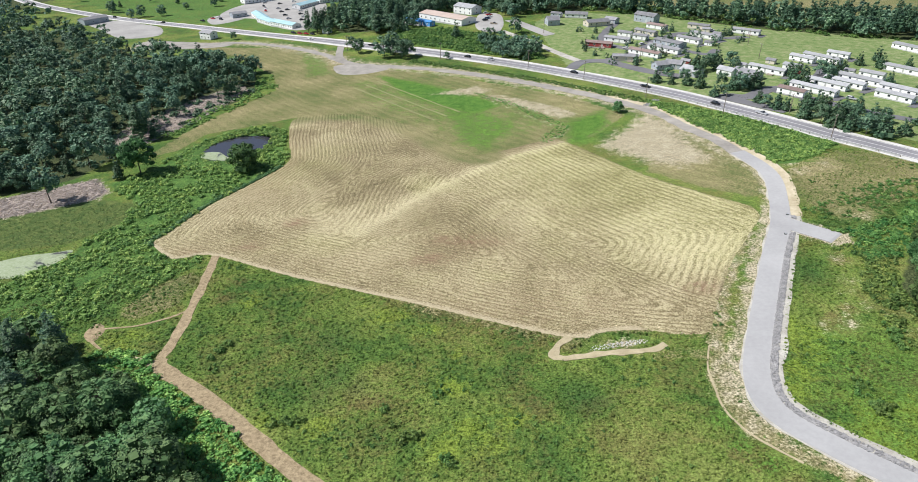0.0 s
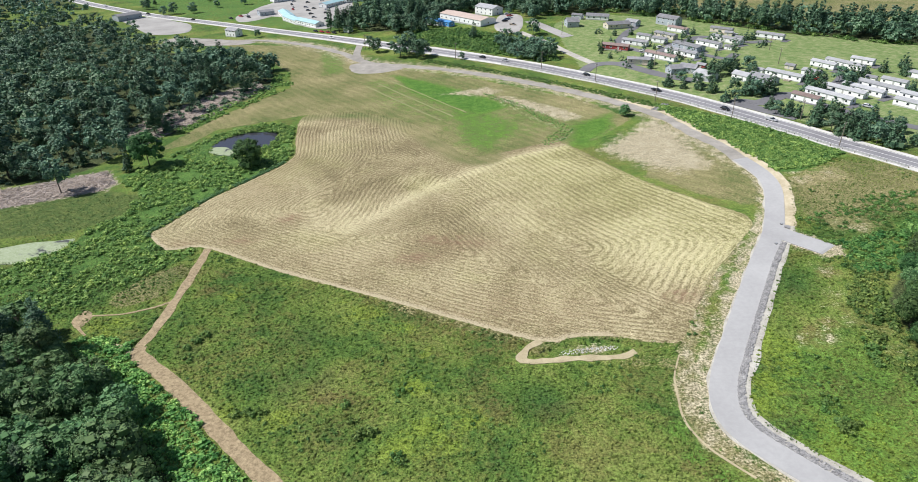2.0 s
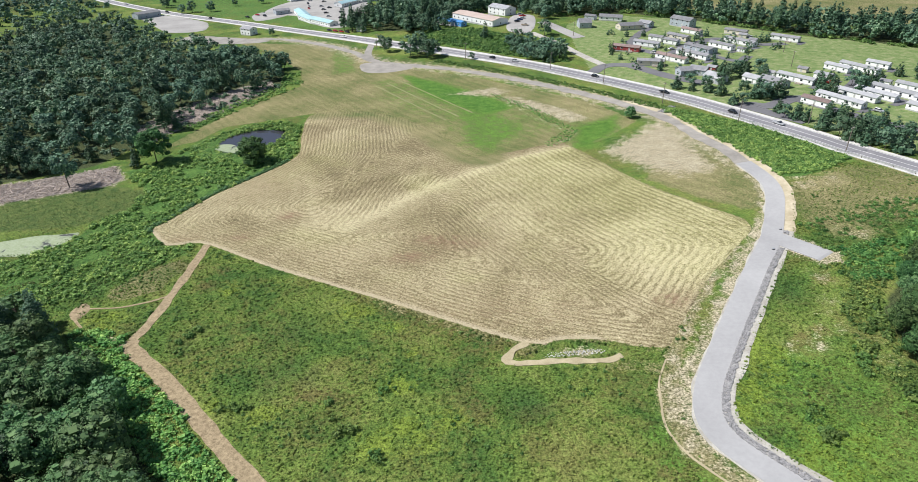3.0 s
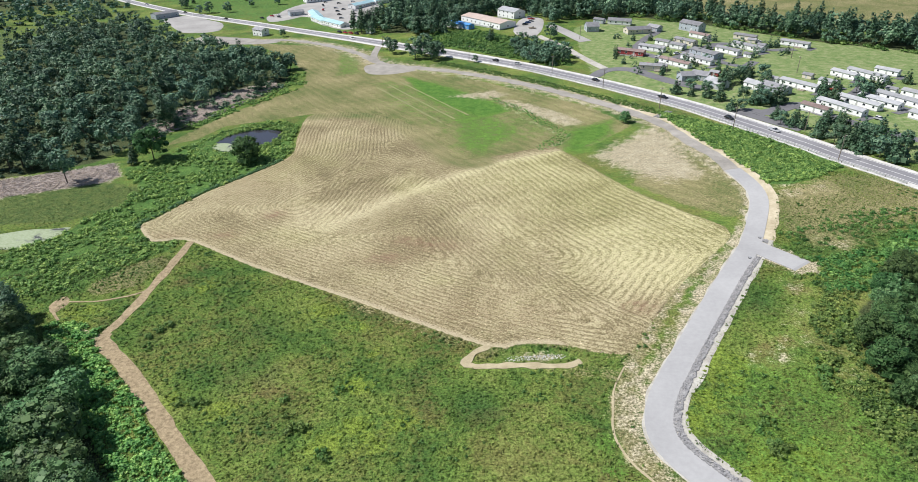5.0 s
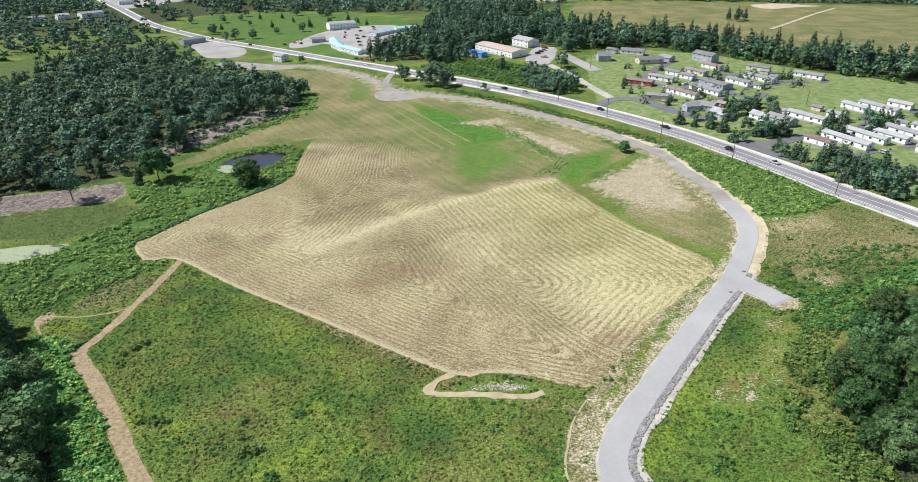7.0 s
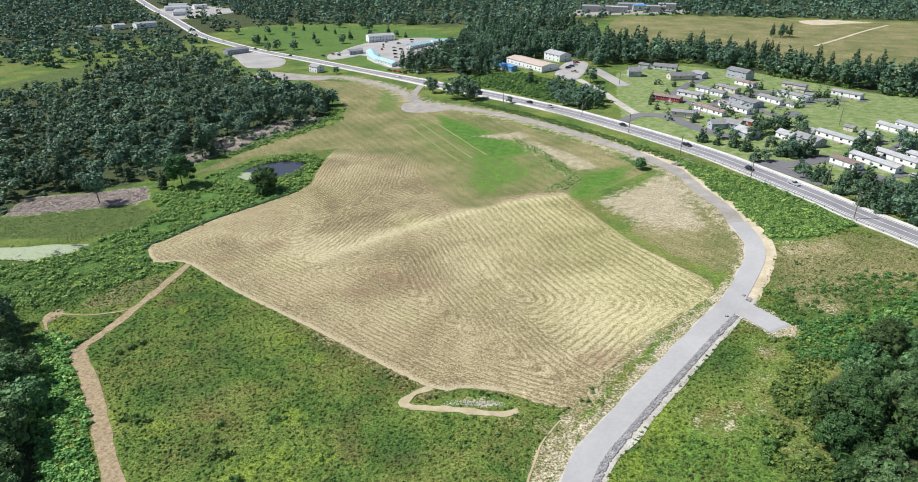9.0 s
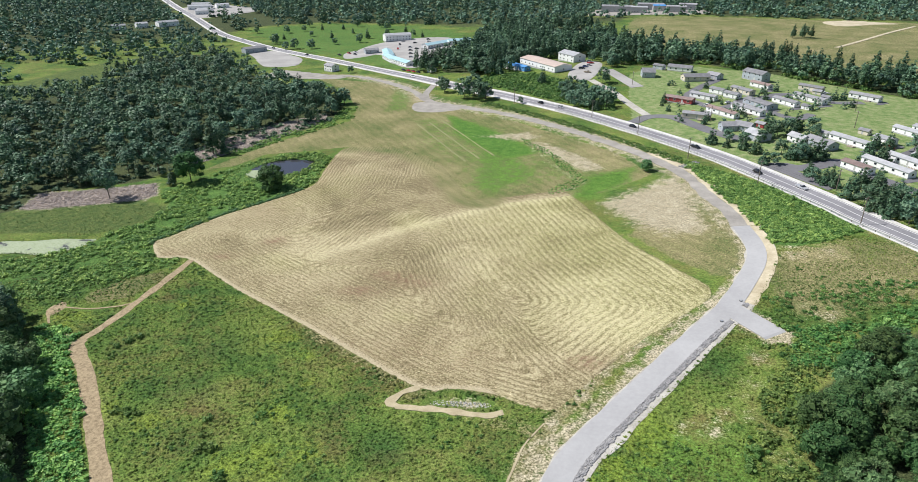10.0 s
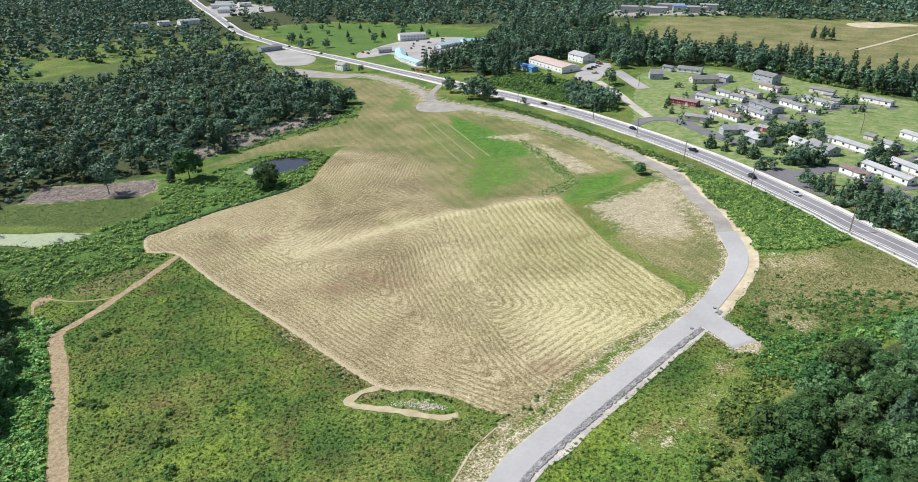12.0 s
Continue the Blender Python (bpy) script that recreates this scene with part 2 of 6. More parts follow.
def leaf_material(name, stops, own=0.25, translucent=0.25, meadow=False, gloss=0.18):
    m, nt, b = start(name)
    geo = nt.nodes.new("ShaderNodeNewGeometry")
    isl = geo.outputs["Random Per Island"]
    if meadow:
        tone = nt.nodes.new("ShaderNodeAttribute")
        tone.attribute_name = "tone"
        f = sums(nt, "MULTIPLY_ADD", tone.outputs["Fac"], 0.75, sums(nt, "MULTIPLY", isl, 0.55))
        col = mixed(nt, 1.0, meadow_tone(nt), ramp(nt, f, [(0.0, (0.62, 0.65, 0.59)), (0.35, (1.02, 1.05, 0.98)), (0.8, (1.52, 1.50, 1.42))]), "MULTIPLY")
    else:
        col = ramp(nt, isl, stops)
        info = nt.nodes.new("ShaderNodeObjectInfo")
        hsv = nt.nodes.new("ShaderNodeHueSaturation")
        drift = noisy(nt, 0.09, 2, 0.5, geo.outputs["Position"])
        tone = nt.nodes.new("ShaderNodeAttribute")
        tone.attribute_name = "tone"
        val = sums(nt, "MULTIPLY_ADD", info.outputs["Random"], own, sums(nt, "MULTIPLY_ADD", drift, own * 1.2, 1.0 - own * 1.1))
        val = sums(nt, "MULTIPLY_ADD", tone.outputs["Fac"], 0.62, val)
        put(nt, hsv.inputs["Value"], val)
        put(nt, hsv.inputs["Hue"], sums(nt, "MULTIPLY_ADD", tone.outputs["Fac"], -0.045, sums(nt, "MULTIPLY_ADD", info.outputs["Random"], 0.05, 0.468)))
        put(nt, hsv.inputs["Color"], col)
        col = hsv.outputs[0]
    put(nt, b.inputs["Base Color"], col)
    b.inputs["Roughness"].default_value, b.inputs["Specular IOR Level"].default_value = 0.52, 0.15 if meadow else gloss
    tr, mx, out = nt.nodes.new("ShaderNodeBsdfTranslucent"), nt.nodes.new("ShaderNodeMixShader"), nt.nodes["Material Output"]
    put(nt, tr.inputs[0], col)
    mx.inputs[0].default_value = translucent
    nt.links.new(b.outputs[0], mx.inputs[1]), nt.links.new(tr.outputs[0], mx.inputs[2]), nt.links.new(mx.outputs[0], out.inputs[0])
    return m


def water_material(name, colour, scum):
    """Still pond water, part of it under a film of duckweed."""
    m, nt, b = start(name)
    p = position(nt)
    film = between(nt, sums(nt, "MULTIPLY_ADD", noisy(nt, 0.12, 3, 0.6, p, 0.6), 1.0, scum), 0.44, 0.52)
    weed = ramp(nt, noisy(nt, 1.5, 3, 0.6, p), [(0.3, (0.235, 0.29, 0.15)), (0.7, (0.36, 0.41, 0.27))])
    put(nt, b.inputs["Base Color"], mixed(nt, film, colour, weed))
    put(nt, b.inputs["Roughness"], sums(nt, "MULTIPLY_ADD", film, 0.55, 0.12))
    bumped(nt, b, noisy(nt, 3.0, 2, 0.5, p), 0.08, 0.02)
    return m


GROUND = ground_material()
HAY = hay_material()
PALESTRAW = surf("pale_mown_straw", (0.30, 0.25, 0.15), (0.50, 0.43, 0.28), 0.3, 2.6, 0.95, 0.6, 0.08, world_space=True)
MOWN = surf("pale_mown_grass", (0.14, 0.160, 0.060), (0.285, 0.275, 0.130), 0.3, 2.4, 0.95, 0.6, 0.08, world_space=True)
STRAW = surf("mown_path_thatch", (0.15, 0.11, 0.06), (0.45, 0.355, 0.215), 1.1, 3.6, 0.95, 0.7, 0.1, world_space=True)
ASPHALT = surf("grey_new_asphalt", (0.315, 0.312, 0.310), (0.41, 0.407, 0.402), 0.05, 0.9, 0.85, 0.2, 0.02, world_space=True)
HIGHWAY = surf("worn_highway_asphalt", (0.180, 0.176, 0.188), (0.265, 0.26, 0.27), 0.06, 0.8, 0.85, 0.2, 0.02, world_space=True)
PARKROAD = surf("dark_asphalt", (0.115, 0.113, 0.122), (0.185, 0.183, 0.190), 0.08, 0.9, 0.85, 0.2, 0.02, world_space=True)
SHOULDER = surf("pale_gravel_shoulder", (0.29, 0.27, 0.23), (0.54, 0.52, 0.46), 0.25, 2.2, 0.95, 0.5, 0.06, world_space=True)
PALEGRAVEL = surf("bleached_roadside_gravel", (0.44, 0.43, 0.40), (0.70, 0.69, 0.65), 0.25, 2.2, 0.95, 0.4, 0.05, world_space=True)
GRAVEL = surf("grey_track_gravel", (0.215, 0.20, 0.178), (0.38, 0.355, 0.315), 0.16, 2.0, 0.95, 0.5, 0.06, world_space=True)
LOT = surf("grey_lot_gravel", (0.26, 0.25, 0.235), (0.42, 0.405, 0.38), 0.05, 0.9, 0.95, 0.4, 0.05, world_space=True)
SAND = surf("pale_dry_sand", (0.36, 0.30, 0.19), (0.60, 0.53, 0.38), 0.16, 1.2, 0.95, 0.6, 0.12, world_space=True)
ROCK = surf("grey_riprap_stone", (0.17, 0.17, 0.175), (0.42, 0.41, 0.40), 0.8, 6.0, 0.9, 0.4, 0.03, world_space=True)
PAINT = surf("road_paint", (0.62, 0.62, 0.60), (0.80, 0.80, 0.78), 0.5, 3.0, 0.7, 0.1, 0.005, world_space=True)
POND = water_material("pond_water", (0.045, 0.045, 0.058), -0.60)
WEEDPOND = water_material("weedy_pond_water", (0.10, 0.10, 0.085), 0.10)
# Leaf greens shifted towards blue to stand in for distance haze.
HAZYLEAF = leaf_material("hazy_woodland_leaves", [(0.0, (0.036, 0.088, 0.056)), (0.5, (0.098, 0.190, 0.116)), (1.0, (0.225, 0.340, 0.210))], own=0.34, translucent=0.2, gloss=0.22)
# Far woods: aerial haze put into the leaf colour, paler and bluer.
HAZYWOOD = leaf_material("hazy_far_leaves", [(0.0, (0.056, 0.125, 0.090)), (0.5, (0.108, 0.200, 0.140)), (1.0, (0.195, 0.295, 0.205))], own=0.2, translucent=0.2, gloss=0.22)
LEAF = leaf_material("broad_leaves", [(0.0, (0.044, 0.108, 0.042)), (0.5, (0.098, 0.196, 0.076)), (1.0, (0.185, 0.310, 0.128))], own=0.36, translucent=0.22)
PINE = leaf_material("pine_needles", [(0.0, (0.030, 0.074, 0.042)), (0.5, (0.066, 0.132, 0.072)), (1.0, (0.132, 0.212, 0.118))], translucent=0.12)
SHRUB = leaf_material("shrub_leaves", [(0.0, (0.074, 0.180, 0.048)), (0.5, (0.178, 0.340, 0.084)), (1.0, (0.325, 0.505, 0.150))])
DARKLEAF = leaf_material("dense_dark_leaves", [(0.0, (0.020, 0.058, 0.020)), (0.5, (0.050, 0.114, 0.038)), (1.0, (0.112, 0.204, 0.072))], translucent=0.2, gloss=0.12)
MIDSHRUB = leaf_material("weedy_shrub_leaves", [(0.0, (0.052, 0.125, 0.034)), (0.5, (0.110, 0.215, 0.055)), (1.0, (0.200, 0.330, 0.095))])
MARSH = leaf_material("marsh_grass", [(0.0, (0.050, 0.115, 0.028)), (0.5, (0.095, 0.185, 0.042)), (1.0, (0.165, 0.255, 0.072))])
PLANT = leaf_material("meadow_plants", [], meadow=True)
STRAWWISP = leaf_material("loose_straw", [(0.0, (0.22, 0.175, 0.09)), (0.5, (0.40, 0.335, 0.19)), (1.0, (0.62, 0.55, 0.35))], own=0.1, translucent=0.15)
BARK = surf("grey_brown_bark", (0.055, 0.045, 0.036), (0.14, 0.12, 0.10), 1.0, 9.0, 0.95, 0.8, 0.03)
SNAG = surf("cut_brush_wood", (0.25, 0.20, 0.17), (0.62, 0.54, 0.49), 0.7, 5.0, 0.95, 0.5, 0.03, world_space=True)
POLE = surf("weathered_pole_wood", (0.14, 0.115, 0.09), (0.24, 0.205, 0.17), 0.6, 9.0, 0.9, 0.5, 0.01)
STEEL = surf("galvanised_steel", (0.42, 0.43, 0.44), (0.62, 0.63, 0.64), 0.8, 8.0, 0.4, 0.1, 0.003, metal=0.7)
WHITE = surf("white_vinyl_siding", (0.78, 0.78, 0.77), (0.88, 0.88, 0.87), 0.5, 4.0, 0.6, 0.1, 0.01, own=0.12)
GREYSIDE = surf("blue_grey_siding", (0.30, 0.34, 0.38), (0.42, 0.46, 0.50), 0.5, 4.0, 0.6, 0.1, 0.01)
REDSIDE = surf("barn_red_siding", (0.26, 0.035, 0.040), (0.36, 0.06, 0.06), 0.5, 4.0, 0.65, 0.1, 0.01)
TANSIDE = surf("cream_siding", (0.56, 0.50, 0.40), (0.70, 0.64, 0.53), 0.5, 4.0, 0.6, 0.1, 0.01, own=0.15)
BLUEPAINT = surf("bright_blue_paint", (0.055, 0.22, 0.50), (0.10, 0.32, 0.66), 0.4, 3.0, 0.5, 0.1, 0.01)
TEALROOF = surf("pale_teal_metal_roof", (0.30, 0.50, 0.55), (0.46, 0.64, 0.68), 0.3, 3.0, 0.45, 0.1, 0.01)
GREYROOF = surf("grey_shingle_roof", (0.17, 0.17, 0.18), (0.31, 0.31, 0.32), 0.4, 5.0, 0.9, 0.3, 0.02, own=0.5)
BROWNROOF = surf("brown_shingle_roof", (0.17, 0.12, 0.11), (0.29, 0.22, 0.20), 0.4, 5.0, 0.9, 0.3, 0.02, own=0.3)
TANROOF = surf("tan_metal_roof", (0.44, 0.345, 0.29), (0.58, 0.475, 0.41), 0.2, 3.0, 0.6, 0.1, 0.01)
PALEROOF = surf("pale_metal_roof", (0.27, 0.275, 0.285), (0.43, 0.435, 0.44), 0.3, 3.0, 0.5, 0.1, 0.01, own=0.4)
SKIRT = surf("grey_skirting", (0.36, 0.36, 0.35), (0.50, 0.50, 0.49), 0.6, 5.0, 0.8, 0.1, 0.01)
DECKWOOD = surf("weathered_deck_boards", (0.22, 0.18, 0.14), (0.38, 0.33, 0.27), 0.6, 6.0, 0.85, 0.3, 0.01)
GLASS, _nt, _b = start("dark_window_glass")
put(_nt, _b.inputs["Base Color"], (0.03, 0.036, 0.045)), put(_nt, _b.inputs["Roughness"], 0.08)
RUBBER = surf("tyre_rubber", (0.015, 0.015, 0.016), (0.03, 0.03, 0.03), 1.0, 9.0, 0.85, 0.2, 0.005)
CABLE = surf("black_cable", (0.02, 0.02, 0.02), (0.04, 0.04, 0.04), 1.0, 5.0, 0.7, 0.0, 0.001)
CARPAINT = {}
for _n, _c in (("black", (0.012, 0.012, 0.014)), ("white", (0.72, 0.72, 0.72)), ("silver", (0.42, 0.43, 0.45)), ("red", (0.42, 0.018, 0.022)), ("blue", (0.03, 0.07, 0.20)), ("tan", (0.36, 0.30, 0.22))):
    CARPAINT[_n] = surf(_n + "_car_paint", tuple(0.9 * v for v in _c), _c, 0.5, 2.0, 0.25, 0.0, 0.001)


# ---------- mesh helpers ----------
class Solid:
    """Collects faces for one mesh."""

    def __init__(self):
        self.v, self.f, self.i = [], [], []

    def face(self, pts, index=0):
        n = len(self.v)
        self.v += [tuple(p) for p in pts]
        self.f.append(tuple(range(n, n + len(pts))))
        self.i.append(index)

    def box(self, x, y, z, sx, sy, sz, turn=0.0, index=0, top=1.0):
        """A box on its base centre x, y, z; top: how far the upper end narrows."""
        c, s, n = math.cos(turn), math.sin(turn), len(self.v)
        for h, k in ((0, 1.0), (sz, top)):
            for a, b in ((-1, -1), (1, -1), (1, 1), (-1, 1)):
                px, py = a * sx / 2 * k, b * sy / 2 * k
                self.v.append((x + c * px - s * py, y + s * px + c * py, z + h))
        for q in ((3, 2, 1, 0), (4, 5, 6, 7), (0, 1, 5, 4), (1, 2, 6, 5), (2, 3, 7, 6), (3, 0, 4, 7)):
            self.f.append(tuple(n + k for k in q))
            self.i.append(index)
        return self

    def gable(self, z, lx, ly, rise, over=0.35, thick=0.14):
        """A pitched roof, ridge along x, over walls lx by ly whose tops are at z."""
        a, b = lx / 2 + over, ly / 2 + over
        drop = rise * over / (ly / 2)
        n = len(self.v)
        for x in (-a, a):
            for y, h in ((-b, -drop), (0, rise), (b, -drop)):
                self.v += [(x, y, z + h), (x, y, z + h + thick)]
        for q in ((1, 7, 9, 3), (3, 9, 11, 5), (0, 2, 8, 6), (2, 4, 10, 8), (0, 6, 7, 1), (4, 5, 11, 10), (0, 1, 3, 2), (2, 3, 5, 4), (6, 8, 9, 7), (8, 10, 11, 9)):
            self.f.append(tuple(n + k for k in q))
            self.i.append(0)
        return self

    def tube(self, a, b, ra, rb, sides=7, index=0, caps=True):
        a, b = Vector(a), Vector(b)
        d = (b - a).normalized()
        u = d.orthogonal().normalized()
        w = d.cross(u)
        n = len(self.v)
        for p, r in ((a, ra), (b, rb)):
            for k in range(sides):
                t = 2 * math.pi * k / sides
                self.v.append(tuple(p + r * (math.cos(t) * u + math.sin(t) * w)))
        for k in range(sides):
            self.f.append((n + k, n + (k + 1) % sides, n + sides + (k + 1) % sides, n + sides + k))
            self.i.append(index)
        if caps:
            self.f += [tuple(n + k for k in range(sides - 1, -1, -1)), tuple(n + sides + k for k in range(sides))]
            self.i += [index, index]
        return self

    def mesh(self, name, *materials):
        me = bpy.data.meshes.new(name)
        me.from_pydata(self.v, [], self.f)
        for m in materials:
            me.materials.append(m)
        if len(materials) > 1:
            me.polygons.foreach_set("material_index", self.i)
        me.update()
        return me


def quads(name, v, f, *materials, index=None, smooth=False):
    """A mesh from arrays of points and of four-cornered faces."""
    me = bpy.data.meshes.new(name)
    v, f = np.asarray(v, np.float32), np.asarray(f, np.int32)
    me.vertices.add(len(v)), me.loops.add(f.size), me.polygons.add(len(f))
    me.vertices.foreach_set("co", v.ravel())
    me.loops.foreach_set("vertex_index", f.ravel())
    me.polygons.foreach_set("loop_start", np.arange(0, f.size, 4, dtype=np.int32))
    for m in materials:
        me.materials.append(m)
    if index is not None:
        me.polygons.foreach_set("material_index", np.asarray(index, np.int32))
    me.polygons.foreach_set("use_smooth", np.full(len(f), smooth))
    me.update(calc_edges=True)
    return me


def part(name, solid, material, parent, label="", m=None):
    """One mesh object under a thing or a part."""
    ob = new(name, solid.mesh(name, material) if isinstance(solid, Solid) else solid)
    ob.parent = parent
    if m is not None:
        ob.matrix_basis = m
    return tagged(ob, label)


def thing(name, m, label, category, group=""):
    ob = new(name)
    ob.empty_display_size = 0.5
    ob.matrix_basis = m
    return tagged(ob, label, category, group)


# ---------- the lie of the land ----------
def terrain(x, y):
    """Height of the ground: low wet land in the west, rising to a bench with the highway in the east."""
    x, y = np.asarray(x, float), np.asarray(y, float)
    a, b = np.tanh(x / 160), np.tanh((y - 230) / 220)
    z = -0.2 + 10.5 * a + 4.0 * b + 2.4 * a * b + 6 * a * a + 7 * b * b + 4.7 * a ** 3
    z = -3.0 * np.log(np.exp(-z / 3.0) + np.exp(-15.5 / 3.0))
    z = z + 6 * np.exp(-(((x + 10) / 90) ** 2 + ((y - 520) / 70) ** 2)) + 4 * np.exp(-(((x - 185) / 70) ** 2 + ((y - 200) / 110) ** 2))
    return z - 5 * np.exp(-(((x + 340) / 150) ** 2 + ((y - 610) / 200) ** 2))


def on_ground(x, y, turn=0.0, scale=1.0, lift=0.0):
    """A pose that stands on the ground; turn in degrees."""
    return Matrix.LocRotScale((x, y, float(terrain(x, y)) + lift), Euler((0, 0, radians(turn))), (scale, scale, scale))


def inside(poly, x, y):
    res = np.zeros(np.shape(x), bool)
    for (x0, y0), (x1, y1) in zip(poly, poly[1:] + poly[:1]):
        cross = (y0 > y) != (y1 > y)
        with np.errstate(divide="ignore", invalid="ignore"):
            res ^= cross & (x < (x1 - x0) * (y - y0) / ((y1 - y0) or 1e-9) + x0)
    return res


def line_gap(line, x, y):
    """Distance to an open line of plan points."""
    best = np.full(np.shape(x), 1e9)
    for (x0, y0), (x1, y1) in zip(line, line[1:]):
        dx, dy = x1 - x0, y1 - y0
        t = np.clip(((x - x0) * dx + (y - y0) * dy) / (dx * dx + dy * dy), 0, 1)
        best = np.minimum(best, np.hypot(x - x0 - t * dx, y - y0 - t * dy))
    return best


def depth_in(poly, x, y):
    """Distance to the outline, positive inside."""
    d = line_gap(poly + poly[:1], x, y)
    return np.where(inside(poly, x, y), d, -d)


def rounded(line, step=2.0, closed=False):
    """A smooth curve through plan points, sampled about every step metres."""
    pts = [np.array(p, float) for p in line]
    if closed:
        pts = [pts[-1]] + pts + [pts[0], pts[1]]
    else:
        pts = [2 * pts[0] - pts[1]] + pts + [2 * pts[-1] - pts[-2]]
    out = []
    for p0, p1, p2, p3 in zip(pts, pts[1:], pts[2:], pts[3:]):
        n = max(2, int(np.hypot(*(p2 - p1)) / step))
        for k in range(n):
            t = k / n
            out.append(0.5 * (2 * p1 + (p2 - p0) * t + (2 * p0 - 5 * p1 + 4 * p2 - p3) * t * t + (3 * p1 - p0 - 3 * p2 + p3) * t ** 3))
    if not closed:
        out.append(pts[-2])
    return [(float(p[0]), float(p[1])) for p in out]


# the plan: outlines and centre lines
HAYFIELD = rounded([(-107.5, 197), (-106, 202), (-104, 208), (-97, 228), (-85, 249), (-76, 270), (-82, 296), (-86, 325), (-69, 330), (-50, 327), (-24, 307), (-6, 281), (6, 265), (37, 276), (47, 274),
                    (72, 233), (88, 213), (101, 196), (92, 180), (82, 166), (73, 150), (67, 138), (64.5, 133.5), (62.5, 132.5), (56, 133.5), (47, 136.5), (36, 136), (28, 135), (-14, 155), (-52, 172), (-80, 186.5), (-88, 188), (-96, 186)], 3.0, True)
BOTTOM_EDGE = [(70, 122), (28, 134), (-14, 155), (-52, 172), (-80, 186), (-120, 204)]
RIGHT_EDGE = [(35, 290), (47, 274), (72, 233), (101, 196)]
LEFT_EDGE = [(-107, 197), (-97, 228), (-85, 249), (-76, 270), (-82, 296), (-90, 350)]
NEW_ROAD = rounded([(150, 10), (118, 48), (97, 71), (84, 84.5), (75, 94.5), (69.5, 102), (68, 109), (70, 118), (75, 129), (85, 149), (95, 168.5), (104, 185), (110, 200.5), (115, 217), (115.5, 230), (112.5, 245)])
ROAD_Y, ROAD_X = [p[1] for p in NEW_ROAD], [p[0] for p in NEW_ROAD]
TRACK = rounded([(112.5, 245), (108.5, 260), (101, 280), (93, 301), (87, 310), (78, 322.5), (62, 340), (46, 355.5), (28, 372), (5, 390), (-20, 405), (-44, 415), (-66, 424), (-80, 436), (-96, 456), (-132, 487), (-172, 508), (-212, 504), (-250, 502)])
STUB = rounded([(104.5, 187), (110, 180.3), (116, 173)], 1.0)
HIGHWAY_LINE = rounded([(420, -190), (330, -40), (250, 95), (200, 180), (170, 229), (154, 254), (146, 269), (124, 304), (104, 331), (67, 371), (26, 409), (-22, 442), (-68, 469), (-155, 533), (-250, 597), (-360, 660), (-440, 708), (-500, 760), (-585, 840), (-700, 947), (-900, 1140), (-1200, 1420)], 5.0)
PATH = rounded([(-81.5, 187), (-79.5, 168), (-78, 150), (-77.5, 138), (-78, 131), (-72, 125.5), (-63, 119), (-50, 108), (-39, 98), (-28, 88.5), (-10, 72), (6, 55)], 1.5)
SPUR = rounded([(-79, 155), (-83, 151.8), (-91, 148), (-100, 146.8), (-103.5, 145.8), (-101, 141.5), (-96, 137.5)], 1.5)
SPUR_FOOT = rounded([(-89, 134), (-84, 132.4), (-79, 130)], 1.0)
SPURTRI = rounded([(-104.6, 144.8), (-103, 149.8), (-99.5, 147.2), (-99, 144), (-100.5, 140.5)], 1.0, True)
POND_A = rounded([(-116, 275), (-118, 290), (-109, 303), (-95, 304), (-91, 297), (-94, 284), (-103, 273)], 2.0, True)
POND_B = rounded([(-172, 168), (-155, 176), (-143, 178), (-136, 188), (-135, 195), (-141, 193), (-149, 191), (-158, 186), (-170, 181)], 2.0, True)
PIT = rounded([(29, 129.6), (27.2, 130.3), (33, 132.2), (40, 133.6), (47.5, 134.8), (50, 133), (48.8, 130.6), (42, 129.8), (34.5, 129.2)], 1.0, True)
SANDPATCH = [(61, 265), (69, 276), (78, 285), (85, 295), (92, 301), (96, 280), (100, 255), (101, 238), (88, 236), (76, 244)]
DITCH = rounded([(13.7, 344), (21, 330), (33, 312), (47, 293), (52, 289), (43.5, 278), (37, 271)])
PITLOOP = rounded([(29, 135), (25.6, 131.8), (23.8, 127.6), (25.5, 126.8), (33, 127.3), (41, 127.7), (48.5, 128.2), (53, 130.2)], 1.0)
DRYPATCH = [(94, 296), (112, 242), (114, 222), (106, 204), (90, 217), (74, 236), (80, 250)]
GREENPATCH = [(-64, 392), (-28, 398), (4, 375), (30, 352), (62, 318), (73, 304), (64, 278), (50, 276), (38, 279), (6, 268), (-10, 290), (-40, 322), (-62, 345)]
LUSHPATCH = [(-50, 398), (-25, 380), (4, 353), (24, 330), (8, 318), (-15, 339), (-33, 361)]
LUSH_B = [(-18, 348), (20, 320), (33, 296), (12, 267), (-2, 278), (-8, 310)]
LUSH_C = [(50, 298), (64, 306), (73, 310), (72, 290), (64, 278), (55, 266), (47, 272)]
PALEGREEN = [(-71, 385), (-54, 393), (5, 320), (-8, 310)]
NORTHGREEN = [(-120, 484), (-108, 480), (-86, 436), (-78, 405), (-95, 400), (-108, 440)]
SEDGE = [(-94, 150), (-83, 157), (-81, 174), (-86, 179), (-96, 167), (-101, 155)]
BARE = [(-21, 355), (-5, 361), (11, 366), (21, 355), (8, 347), (-6, 351)]
